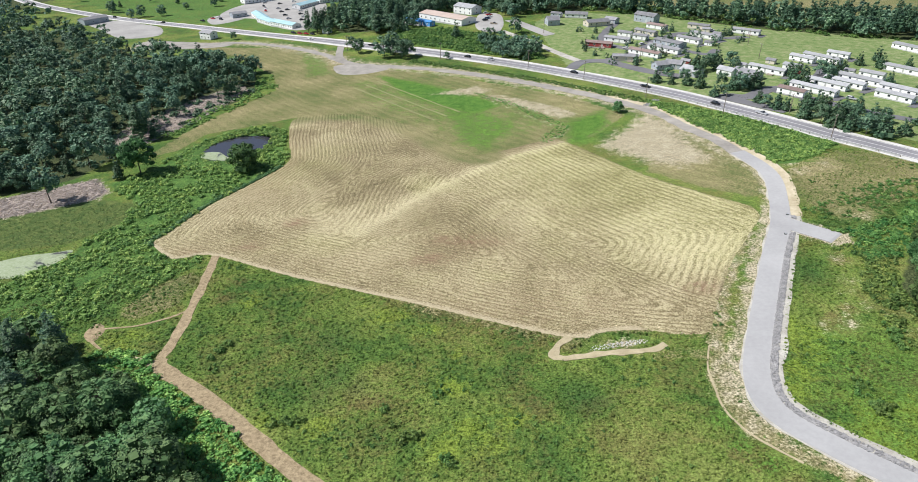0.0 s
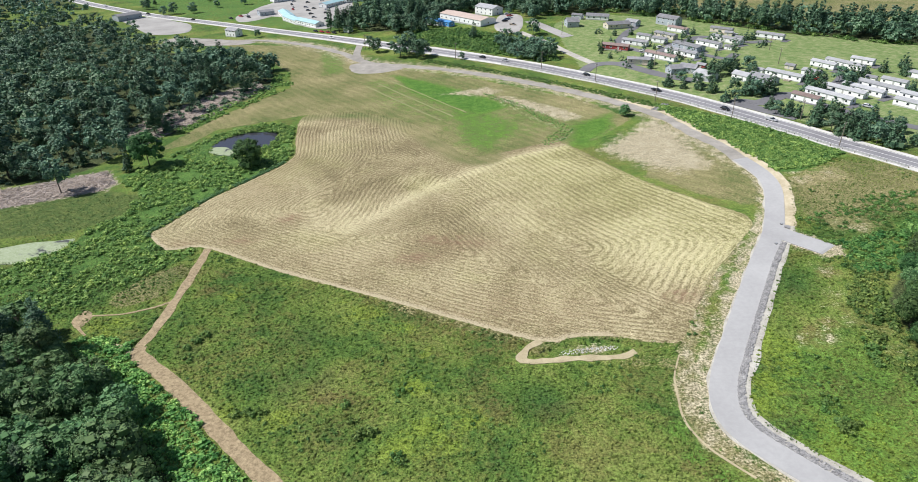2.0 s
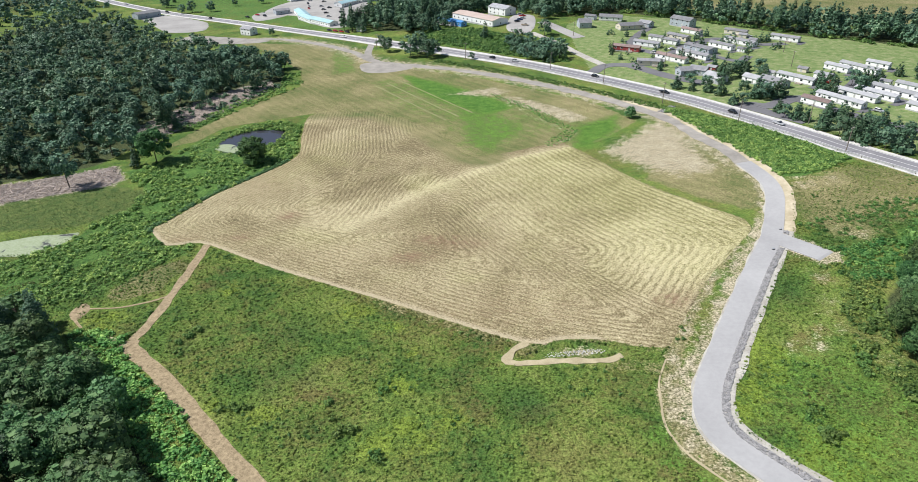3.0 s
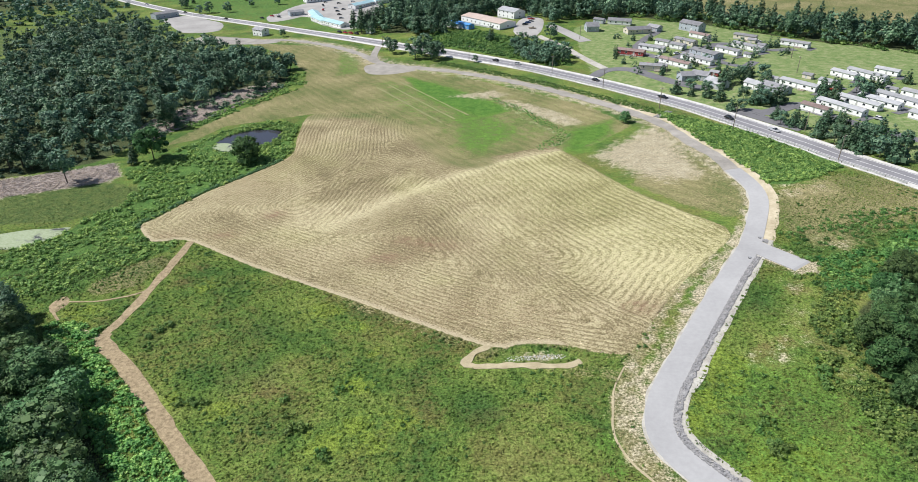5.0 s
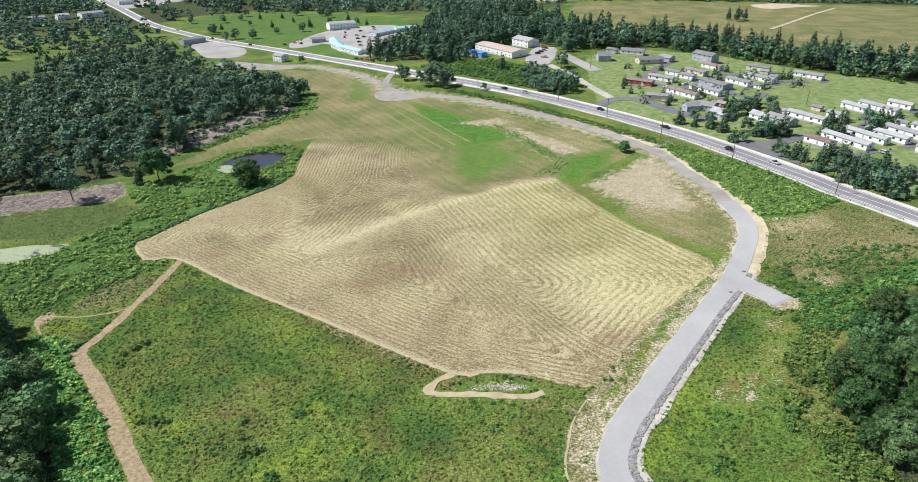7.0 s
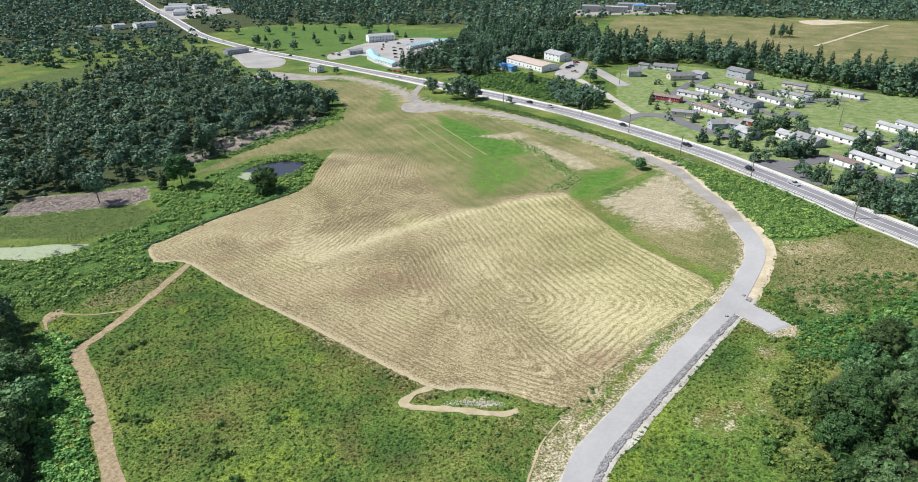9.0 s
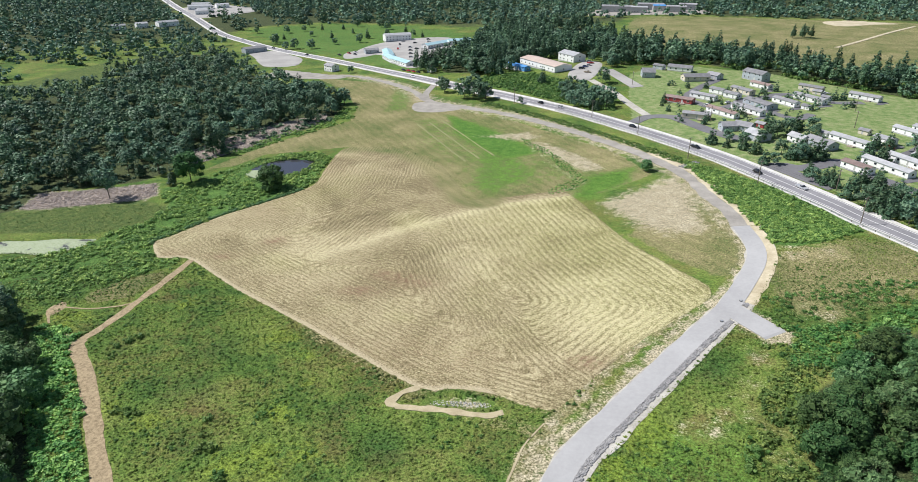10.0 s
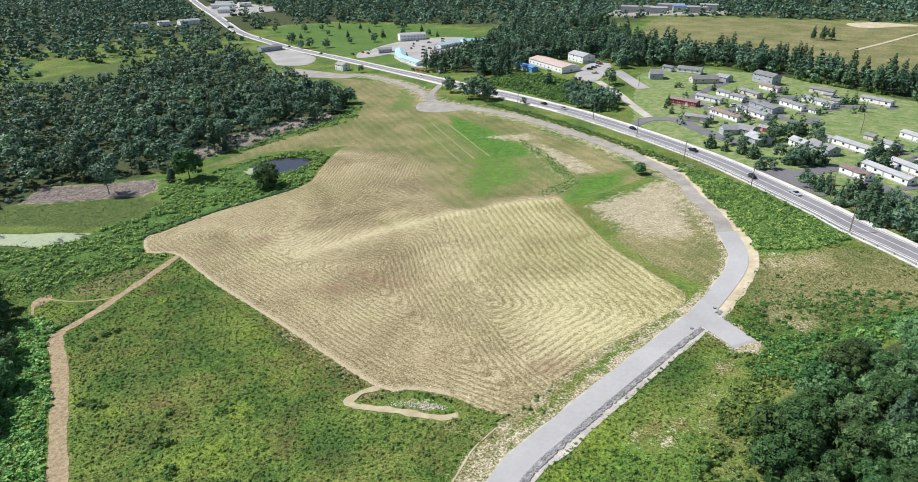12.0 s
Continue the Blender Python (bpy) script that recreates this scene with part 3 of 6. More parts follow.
BARE_B = [(12, 343), (17.5, 350), (36, 336), (56, 314), (59, 304), (48, 302), (30, 324)]
OLIVE = [(-145, 278), (-140, 303), (-132, 330), (-108, 378), (-118, 410), (-160, 465), (-200, 500), (-130, 482), (-95, 450), (-60, 418), (0, 384), (60, 332), (80, 300), (60, 276), (6, 262), (-40, 320), (-86, 328), (-100, 320), (-126, 308), (-132, 288)]
WETGRASS = [(-200, 206), (-184, 217), (-150, 237), (-126, 230), (-126, 212), (-138, 199), (-160, 194), (-215, 175)]
DEBRIS = [(-194, 211), (-182, 216), (-164, 226), (-147, 236), (-145, 243), (-156, 256), (-170, 247), (-186, 238), (-203, 230)]
DEBRIS_B = [(-172, 290), (-154, 284), (-150, 300), (-134, 338), (-132, 352), (-122, 376), (-134, 392), (-155, 362), (-172, 320)]
WOODS_WEST = [(-330, 140), (-240, 160), (-200, 190), (-195, 212), (-204, 230), (-166, 256), (-158, 285), (-144, 307), (-134, 340), (-118, 376), (-130, 412), (-160, 446), (-235, 478), (-310, 545), (-380, 590), (-412, 545), (-364, 440), (-368, 388), (-412, 358), (-470, 330), (-470, 180)]
WOODS_NEAR = [(-145, 152), (-122, 143), (-106, 135), (-90, 125), (-71, 109), (-54, 95), (-43, 84), (-30, 68), (-15, 42), (-15, 5), (-280, 5), (-280, 150), (-200, 160)]
WOODS_EAST = [(118, 126), (119, 146), (128, 158), (140, 171), (153, 182), (168, 192), (225, 160), (300, 40), (300, 0), (165, 0), (136, 62), (120, 96)]
WOODS_NORTH = [(-112, 600), (-104, 550), (-92, 515), (-62, 505), (-48, 545), (-20, 575), (30, 570), (44, 540), (70, 540), (110, 555), (150, 530), (200, 492), (250, 455), (330, 420), (420, 440), (380, 480), (300, 506), (241, 511), (212, 521), (190, 546), (161, 563), (134, 586), (90, 609), (52, 642), (22, 720), (0, 790), (-30, 810), (-120, 790), (-108, 680)]
WET = [(-107, 199), (-97, 228), (-86, 249), (-77, 270), (-83, 296), (-88, 312), (-104, 316), (-122, 304), (-128, 290), (-138, 262), (-150, 250), (-130, 232), (-124, 214), (-134, 200), (-134, 186), (-146, 172), (-176, 160), (-165, 152), (-120, 146), (-104, 152), (-88, 156), (-82, 172), (-86, 186), (-97, 185)]
SLOPE_SHRUBS = [(-60, 478), (-22, 456), (30, 420), (55, 405), (52, 425), (24, 470), (-8, 494), (-44, 502)]
HEDGE = [(94, 318), (112, 301), (130, 284), (147, 258), (150, 243), (140, 235), (128, 229), (121, 231), (112, 262), (104, 284), (95, 305)]
BOG = [(-600, 325), (-470, 335), (-410, 362), (-370, 386), (-366, 438), (-416, 535), (-440, 500), (-432, 440), (-445, 394), (-600, 376)]
LAWN = [(66, 384), (104, 338), (140, 296), (176, 246), (240, 180), (330, 200), (420, 420), (330, 425), (210, 480), (150, 535), (80, 545), (56, 500), (60, 440)]
GOLF = [(-420, 716), (-330, 655), (-250, 606), (-160, 545), (-125, 520), (-140, 590), (-130, 690), (-150, 790), (-250, 850), (-380, 830), (-440, 770)]
FARFIELD = [(30, 812), (36, 720), (62, 655), (98, 620), (142, 596), (172, 572), (200, 554), (220, 531), (250, 519), (310, 514), (420, 500), (700, 600), (760, 900), (420, 930), (160, 908), (34, 905)]
FARYARD = [(-25, 935), (30, 925), (105, 930), (130, 955), (110, 1010), (20, 1035), (-25, 1015)]
TOWN = [(-560, 820), (-600, 850), (-680, 940), (-640, 1000), (-540, 940)]
RIGHTSLOPE = [(118, 222), (128, 228), (150, 238), (172, 222), (168, 200), (146, 192), (132, 180), (122, 184), (116, 196)]
TANSPOTS = ((94, 132, 5), (99, 132, 4), (101.5, 139, 4), (106, 140, 4), (109, 151, 4), (106, 146, 3), (111, 162, 4.5), (109, 165, 3), (112, 126, 3.5), (112, 135, 3), (128, 186, 7), (126, 224, 8), (136, 226, 7))
EMERALD = [(72, 104), (80, 92), (110, 64), (122, 92), (113, 118), (108, 128), (98, 136), (88, 132)]
VERGE = [(101, 194), (92, 178), (76, 150), (66, 126), (63, 108), (68, 96), (84, 80), (80, 78), (60, 98), (57, 112), (62, 130), (72, 152), (84, 172), (96, 194)]


def pond_level(outline):
    """Height of still water in a hollow."""
    return float(np.mean(terrain([p[0] for p in outline], [p[1] for p in outline]))) - 0.3


def grow(a, b, fine, first, last):
    """Grid lines: every `fine` metres from a to b, then wider and wider out to first and last."""
    mid = list(np.arange(a, b + fine / 2, fine))
    lo, hi, s = [], [], fine
    x = a
    while x > first:
        s *= 1.09
        x -= s
        lo.append(x)
    x, s = b, fine
    while x < last:
        s *= 1.09
        x += s
        hi.append(x)
    return np.array(lo[::-1] + mid + hi)


def spot(x, y, cx, cy, r, flat=1.0):
    """A soft round patch."""
    return np.exp(-(((x - cx) / r) ** 2 + ((y - cy) / (r * flat)) ** 2))


def build_ground():
    xs, ys = grow(-200, 210, 2.2, -4500, 4500), grow(60, 470, 2.2, -3000, 4800)
    gx, gy = np.meshgrid(xs, ys)
    x, y = gx.ravel(), gy.ravel()
    z = terrain(x, y)
    for outline in (POND_A, POND_B):
        d = depth_in(outline, x, y)
        flat = np.clip(d / 8.0 + 1.3, 0, 1)
        z = z * (1 - flat) + (pond_level(outline) + 0.35) * flat - 1.1 * np.clip(d / 2.5 + 0.6, 0, 1)
    z = z - 1.0 * np.clip(depth_in(PIT, x, y) / 2.0 + 0.5, 0, 1)
    nx, ny = len(xs), len(ys)
    i = (np.arange(ny - 1)[:, None] * nx + np.arange(nx - 1)[None, :]).ravel()
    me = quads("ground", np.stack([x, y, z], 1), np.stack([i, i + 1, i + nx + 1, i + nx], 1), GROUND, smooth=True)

    def soft(poly, width, amount=1.0):
        return amount * np.clip(depth_in(poly, x, y) / width + 0.5, 0, 1)

    def near(line, half, width):
        return np.clip((half - line_gap(line, x, y)) / width + 0.5, 0, 1)

    za, zb = np.zeros((len(x), 4), np.float32), np.zeros((len(x), 4), np.float32)
    za[:, 0] = np.maximum.reduce([soft(OLIVE, 6), soft(SEDGE, 5, 0.75), soft(DRYPATCH, 8), soft(RIGHTSLOPE, 16, 0.86), soft(VERGE, 5, 0.85), soft(FARFIELD, 14, 0.60), soft(HAYFIELD, 3), near(HIGHWAY_LINE, 12, 8) * 0.5, near(BOTTOM_EDGE[:3], 6, 10) * 0.5])
    za[:, 1] = soft(LAWN, 6)
    za[:, 2] = np.maximum(soft(DEBRIS, 13), soft(DEBRIS_B, 12, 0.62))
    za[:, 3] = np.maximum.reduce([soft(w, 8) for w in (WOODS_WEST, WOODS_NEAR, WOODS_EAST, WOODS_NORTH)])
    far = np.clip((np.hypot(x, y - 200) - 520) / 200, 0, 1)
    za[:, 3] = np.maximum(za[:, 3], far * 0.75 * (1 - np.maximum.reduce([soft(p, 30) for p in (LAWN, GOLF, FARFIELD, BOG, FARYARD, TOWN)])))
    roadside = 0.68 * np.clip((8.8 - line_gap(NEW_ROAD, x, y)) / 3, 0, 1) * (x < np.interp(y, ROAD_Y, ROAD_X)) * np.clip((y - 100) / 12, 0, 1) * np.clip((198 - y) / 6, 0, 1)
    zb[:, 0] = np.maximum.reduce([soft(SANDPATCH, 15, 1.0), near(NEW_ROAD, 6.0, 2.5) * 0.62, near(TRACK, 10.0, 14) * 0.66, near(DITCH, 1.6, 5) * 0.62, soft(BARE, 8, 0.72), soft(BARE_B, 6, 0.72), *[0.50 * spot(x, y, *s) for s in TANSPOTS], roadside, soft(VERGE, 5, 0.60), near(STUB, 5.0, 2) * 0.8, 0.9 * spot(x, y, 43, 132, 6, 0.3)])
    zb[:, 1] = np.maximum.reduce([soft(LUSHPATCH, 9, 1.25), soft(LUSH_B, 16, 0.78), soft(LUSH_C, 12, 0.98), soft(PALEGREEN, 10, 0.52), soft(NORTHGREEN, 10, 0.6), soft(GREENPATCH, 34, 0.50), soft(EMERALD, 14, 0.62), 0.9 * spot(x, y, 56.5, 103, 4), 0.9 * spot(x, y, 58, 95.5, 3.5), 0.9 * spot(x, y, 62, 90, 3.5), 0.8 * spot(x, y, 83, 168, 4)])
    zb[:, 2] = np.maximum(soft(BOG, 12), soft(WETGRASS, 8, 0.95))
    zb[:, 3] = np.maximum.reduce([soft(WET, 6, 0.75) * (1 - soft(SEDGE, 5)), soft(HEDGE, 4), soft(SLOPE_SHRUBS, 6), soft(GOLF, 12, 0.54)])
    for name, data in (("zone_a", za), ("zone_b", zb), ("patch", patches(x, y).astype(np.float32))):
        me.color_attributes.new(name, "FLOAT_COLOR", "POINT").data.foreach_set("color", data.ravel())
    return tagged(new("ground", me), "rolling green meadow ground with drifts of grass", "ground", kind="structure")


def sheet(name, poly, step, lift, material, extra=None):
    """A patch of ground cover that follows the land inside an outline, its rim tucked into the soil."""
    px, py = [p[0] for p in poly], [p[1] for p in poly]
    xs, ys = np.arange(min(px) - step, max(px) + 2 * step, step), np.arange(min(py) - step, max(py) + 2 * step, step)
    gx, gy = np.meshgrid(xs, ys)
    x, y = gx.ravel(), gy.ravel()
    ok = inside(poly, x, y)
    nx, ny = len(xs), len(ys)
    i = (np.arange(ny - 1)[:, None] * nx + np.arange(nx - 1)[None, :]).ravel()
    cells = np.stack([i, i + 1, i + nx + 1, i + nx], 1)
    cells = cells[ok[cells].any(1)]
    used = np.unique(cells)
    out = used[~ok[used]]
    ring = poly + poly[:1]                      # corners outside the outline move onto it
    for k in out:
        best = (1e9, 0, 0)
        for (x0, y0), (x1, y1) in zip(ring, ring[1:]):
            dx, dy = x1 - x0, y1 - y0
            t = min(1, max(0, ((x[k] - x0) * dx + (y[k] - y0) * dy) / (dx * dx + dy * dy + 1e-9)))
            d = (x[k] - x0 - t * dx) ** 2 + (y[k] - y0 - t * dy) ** 2
            if d < best[0]:
                best = (d, x0 + t * dx, y0 + t * dy)
        x[k], y[k] = best[1], best[2]
    z = terrain(x, y) + lift
    z[out] -= lift * 1.3
    renum = np.full(len(x), -1)
    renum[used] = np.arange(len(used))
    me = quads(name, np.stack([x, y, z], 1)[used], renum[cells], material, smooth=True)
    if extra is not None:
        for key, made in extra:
            me.color_attributes.new(key, "FLOAT_COLOR", "POINT").data.foreach_set("color", made(x[used], y[used]).astype(np.float32).ravel())
    return new(name, me)


def ribbon(name, line, width, lift, material, thick=0.3, shift=0.0, sunk=0.0, ragged=0.0):
    """A road-like band along a centre line, with sides that go down into the soil."""
    p = np.array(line)
    d = np.gradient(p, axis=0)
    d /= np.linalg.norm(d, axis=1)[:, None]
    nrm = np.stack([-d[:, 1], d[:, 0]], 1)
    cols = [(-0.5, -thick), (-0.5, 0), (-0.25, 0), (0, 0), (0.25, 0), (0.5, 0), (0.5, -thick)]
    v = []
    rng = np.random.default_rng(len(line))
    sway = [np.convolve(rng.uniform(-1, 1, len(p) + 2), (0.3, 0.5, 0.3), "valid") * ragged * width for _ in range(2)]
    for k, h in cols:
        q = p + nrm * (k * width + shift + (sway[0] if k < -0.3 else sway[1] if k > 0.3 else 0 * sway[0]))[:, None]
        v.append(np.stack([q[:, 0], q[:, 1], terrain(q[:, 0], q[:, 1]) + lift + h], 1))
    v = np.stack(v, 1)
    v[-1, :, 2] -= sunk
    n, c = v.shape[:2]
    i = (np.arange(n - 1)[:, None] * c + np.arange(c - 1)[None, :]).ravel()
    return new(name, quads(name, v.reshape(-1, 3), np.stack([i, i + c, i + c + 1, i + 1], 1), material))


CREST = rounded([(48, 273), (34, 267), (19, 260), (-2, 242), (-11, 233), (-20, 222), (-28, 210), (-36, 201)], 4.0)
CREST_Y, CREST_X = [p[1] for p in CREST[::-1]], [p[0] for p in CREST[::-1]]
EAST_EDGE = [(101, 196), (92, 180), (82, 166), (73, 150), (64, 133)]
SWATH = 2.4                                     # metres from swath to swath


def least(k, *fields):
    """A rounded minimum: swaths that turn from one edge to the next."""
    return -k * np.log(sum(np.exp(-f / k) for f in fields) + 1e-30)


def mower_gap(x, y):
    """How far in from the edge that it followed the mower passed: straight rounds along the north-east edge, rounds that close on a turning place, and rounds along the west edge."""
    a, b, c, e = (line_gap(q, x, y) for q in (BOTTOM_EDGE, RIGHT_EDGE, LEFT_EDGE, EAST_EDGE))
    d = line_gap(CREST, x, y) + 25 * np.clip((246 - y) / 50, 0, 1)
    return least(2.0, a, b, e + 12), least(3.0, a, d - 8, b - 47), least(3.0, a, c, d), b, x - np.interp(y, CREST_Y, CREST_X)


def rounds(x, y):
    """R: rounds of the north-east block, G: rounds that close on the turning place, B: distance from the north-east edge, A: how far east of the crest."""
    block, ring, _, b, east = mower_gap(x, y)
    return np.stack([block, 1.45 * ring, b, east], 1)


def swaths(x, y):
    """R: how green the stubble is, G: nearness of the rim, B: bare soil, A: the mower's distance from the edge it followed."""
    b = line_gap(RIGHT_EDGE, x, y)
    east = x > np.interp(y, CREST_Y, CREST_X)
    green = east * np.clip(1.25 - b / 58, 0, 1) * np.clip((y - 140) / 30, 0, 1) + 0.5 * spot(x, y, -46, 194, 14, 0.5) + 0.5 * spot(x, y, -70, 262, 22) + 0.7 * spot(x, y, -11, 240, 9) + 0.45 * spot(x, y, 11, 167, 6, 0.5)
    rim = np.clip(1 - depth_in(HAYFIELD, x, y) / 5.0, 0, 1) * np.clip((205 - y) / 10, 0, 1) * np.clip((56 - x) / 10, 0, 1)
    soil = 0.9 * spot(x, y, -2, 192, 8, 0.45) + 0.7 * spot(x, y, 8, 188, 8, 0.6) + 0.8 * spot(x, y, -9, 180, 8, 0.4) + 1.2 * spot(x, y, -60, 210, 4.5, 0.8) + 0.8 * spot(x, y, -72, 193, 6, 0.6) + 0.6 * spot(x, y, -92, 190, 5, 0.7) + 1.0 * spot(x, y, 69, 154, 5, 0.7)
    soil = soil + 0.16 * spot(x, y, -30, 180, 34, 0.3) + 0.4 * spot(x, y, -78, 280, 10, 2.0) + 0.30 * spot(x, y, 20, 150, 40, 0.3) + 0.3 * spot(x, y, -80, 240, 12, 1.5)
    return np.stack([np.clip(green, 0, 1), rim, np.clip(soil, 0, 1), 1.45 * mower_gap(x, y)[2]], 1)


def cover(x, y):
    """R: how far the upper rim runs out into grass, G: the pale crest that crosses the field."""
    top = line_gap([(-92, 330), (-69, 331), (-50, 328), (-24, 308), (-6, 282), (10, 262)], x, y)
    gap = line_gap(CREST, x, y)
    above = (x < np.interp(y, CREST_Y, CREST_X)) * np.exp(-(((gap - 12) / 16) ** 2)) * np.clip((y - 215) / 20, 0, 1)
    above = np.maximum(above, 0.5 * np.clip((np.interp(y, CREST_Y, CREST_X) - x - 4) / 12, 0, 1) * np.clip((y - 225) / 25, 0, 1))
    crest = np.exp(-(gap / 4) ** 2)
    fade = np.clip(1 - top / 20, 0, 1) * np.clip((y - 240) / 20, 0, 1)
    return np.stack([fade, np.clip(crest + 0.5 * spot(x, y, 70, 172, 22) + 0.4 * spot(x, y, -44, 208, 14, 0.6), 0, 1), above, 1 + 0 * x], 1)


YELLOW_SPOTS = ((-21, 148.6, 5.5), (-15.7, 149.7, 3.5), (-7.6, 141, 3.5), (0, 130.5, 2.5), (-2, 118, 5), (12, 106, 5), (7, 99.3, 5), (-3, 98, 5.5), (-31, 105.7, 4.5), (-44, 109, 3), (-27, 155, 2.5), (-62, 158, 4), (2.5, 104.6, 4.5),
                (83, 134, 6), (78.7, 116.7, 6), (86, 98, 8), (89, 93, 9), (75.5, 109, 5), (94, 100, 7), (80, 127, 6), (84, 122, 7), (89, 129, 5), (-91, 141, 6))
BROWN_SPOTS = ((-21, 113, 3), (-17, 113.8, 3.5), (-24, 113, 2.5), (-70, 161, 4), (-69, 170, 3.5), (17.6, 109.4, 4.5), (56.3, 93.6, 2.5), (59.7, 90.4, 3), (96.6, 135, 4), (93, 132, 3.5), (99, 132, 3.5), (101.5, 139, 3), (111, 162, 3.5))
DARK_SPOTS = ((-30, 123, 7), (-33, 115, 5), (-25, 120, 5), (-62, 130, 4.5), (-61, 138, 3.5), (-33, 140, 7), (30, 113, 8), (99, 156, 9))


def patches(x, y):
    """R: yellow-green lush spots, G: rusty dry spots and the dry strip along the field, B: dark leafy spots of the meadow."""
    def most(spots, h):
        return h * np.maximum.reduce([spot(x, y, *q) for q in spots])
    strip = np.exp(-((line_gap(BOTTOM_EDGE[:4], x, y) - 2) / 5.5) ** 2) * np.clip((x + 34) / 12, 0, 1) * np.clip((34 - x) / 8, 0, 1)
    return np.stack([most(YELLOW_SPOTS, 0.85), np.clip(most(BROWN_SPOTS, 0.9) + 0.75 * strip, 0, 1), most(DARK_SPOTS, 0.8), 1 + 0 * x], 1)


# ---------- the land, roads and water ----------
build_ground()
tagged(sheet("hay_field", HAYFIELD, 1.25, 0.10, HAY, (("swath", swaths), ("rounds", rounds), ("cover", cover))), "mown hay field with curving swaths of tan straw", "field", kind="structure")
tagged(ribbon("road_shoulder", NEW_ROAD, 9.6, 0.10, SHOULDER, shift=-1.4, ragged=0.07), "pale gravel shoulder beside the new road", "road shoulder", kind="structure")
tagged(ribbon("road", NEW_ROAD, 6.0, 0.22, ASPHALT), "new smooth light grey asphalt access road", "road", kind="structure")
tagged(ribbon("road_stub", STUB, 7.0, 0.235, ASPHALT, sunk=0.3), "short grey asphalt stub off the access road", "road", kind="structure")
tagged(ribbon("gravel_track", TRACK, 5.4, 0.16, GRAVEL, ragged=0.17), "unpaved grey gravel track along the field", "road", kind="structure")
tagged(ribbon("highway_shoulder", HIGHWAY_LINE, 13.6, 0.24, PALEGRAVEL, ragged=0.03), "pale gravel shoulder along the highway", "road shoulder", kind="structure")
tagged(ribbon("highway", HIGHWAY_LINE, 8.4, 0.30, HIGHWAY), "two-lane worn grey asphalt highway", "road", kind="structure")
for _s in (-3.6, 3.6):
    tagged(ribbon("road_edge_line", HIGHWAY_LINE, 0.22, 0.312, PAINT, 0.01, _s), "white painted highway edge line", "road marking", kind="structure")
tagged(ribbon("road_centre_line", HIGHWAY_LINE, 0.24, 0.312, PAINT, 0.01), "painted highway centre line", "road marking", kind="structure")
tagged(ribbon("mown_path", [p for p in PATH if p[1] > 131.5], 2.9, 0.085, STRAW, ragged=0.13), "narrow mown path of dry brown thatch through shrubs", "path", kind="structure")
tagged(ribbon("mown_path", [p for p in PATH if p[1] < 134], 4.3, 0.08, STRAW, ragged=0.09), "mown path of dry brown thatch through the meadow", "path", kind="structure")
tagged(ribbon("pit_loop", PITLOOP, 2.0, 0.11, PALESTRAW, ragged=0.30, sunk=0.3), "mown straw strip round a shallow pit", "path", kind="structure")
for _o in (-6.0, 0.0, 6.5):
    tagged(ribbon("mown_strip", [(-56 + _o + 50 * _k / 20, 381 + 0.8 * _o - 63 * _k / 20) for _k in range(21)], 0.9, 0.07, MOWN, ragged=0.4), "pale mown strip in the upper grassland", "path", kind="structure")
tagged(ribbon("wheel_track", rounded([(62.4, 128), (59.6, 120.5), (58.8, 114.4), (58.3, 106.8), (59.3, 102.3), (62, 97), (68, 90)], 1.0), 0.45, 0.09, PALESTRAW, ragged=0.2), "faint pale wheel track curving beside the road", "path", kind="structure")
tagged(ribbon("mown_spur", SPUR, 0.8, 0.09, STRAW, ragged=0.3), "narrow mown spur path of dry thatch", "path", kind="structure")
tagged(ribbon("mown_spur", SPUR_FOOT, 1.8, 0.09, PALESTRAW, ragged=0.2), "short mown stub of dry thatch at the path's bend", "path", kind="structure")
tagged(sheet("mown_corner", SPURTRI, 1.0, 0.10, STRAW), "mown corner of pale dry thatch", "path", kind="structure")


def pond(name, outline, material, label, spread=1.06, lift=0.0):
    s = Solid()
    cx, cy = sum(p[0] for p in outline) / len(outline), sum(p[1] for p in outline) / len(outline)
    big = [(cx + spread * (x - cx), cy + spread * (y - cy), pond_level(outline) + lift) for x, y in outline]
    s.face(big if Solid.area(big) > 0 else big[::-1])
    return tagged(new(name, s.mesh(name, material)), label, "pond", kind="structure")


Solid.area = staticmethod(lambda p: sum(a[0] * b[1] - b[0] * a[1] for a, b in zip(p, p[1:] + p[:1])))
pond("pond", POND_A, POND, "dark still pond ringed by green bushes")
pond("weedy_pond", POND_B, WEEDPOND, "shallow pond covered with pale green duckweed")
MAT = Solid()
MAT.face([(x, y, pond_level(POND_A) + 0.03) for x, y in rounded([(-117, 275), (-118, 282), (-112, 283), (-107, 278), (-103, 274), (-108, 272.5)], 1.0, True)][::-1])
tagged(new("duckweed_mat", MAT.mesh("duckweed_mat", WEEDPOND)), "pale green duckweed film at the pond's end", "duckweed", kind="structure")
GRAVELPAD = rounded([(-82, 423), (-72, 427), (-56, 419), (-44, 411), (-60, 402), (-75, 405)], 4.0, True)
tagged(sheet("gravel_pad", GRAVELPAD, 2.0, 0.14, GRAVEL), "bare grey gravel pad at the track junction", "gravel pad", kind="structure")
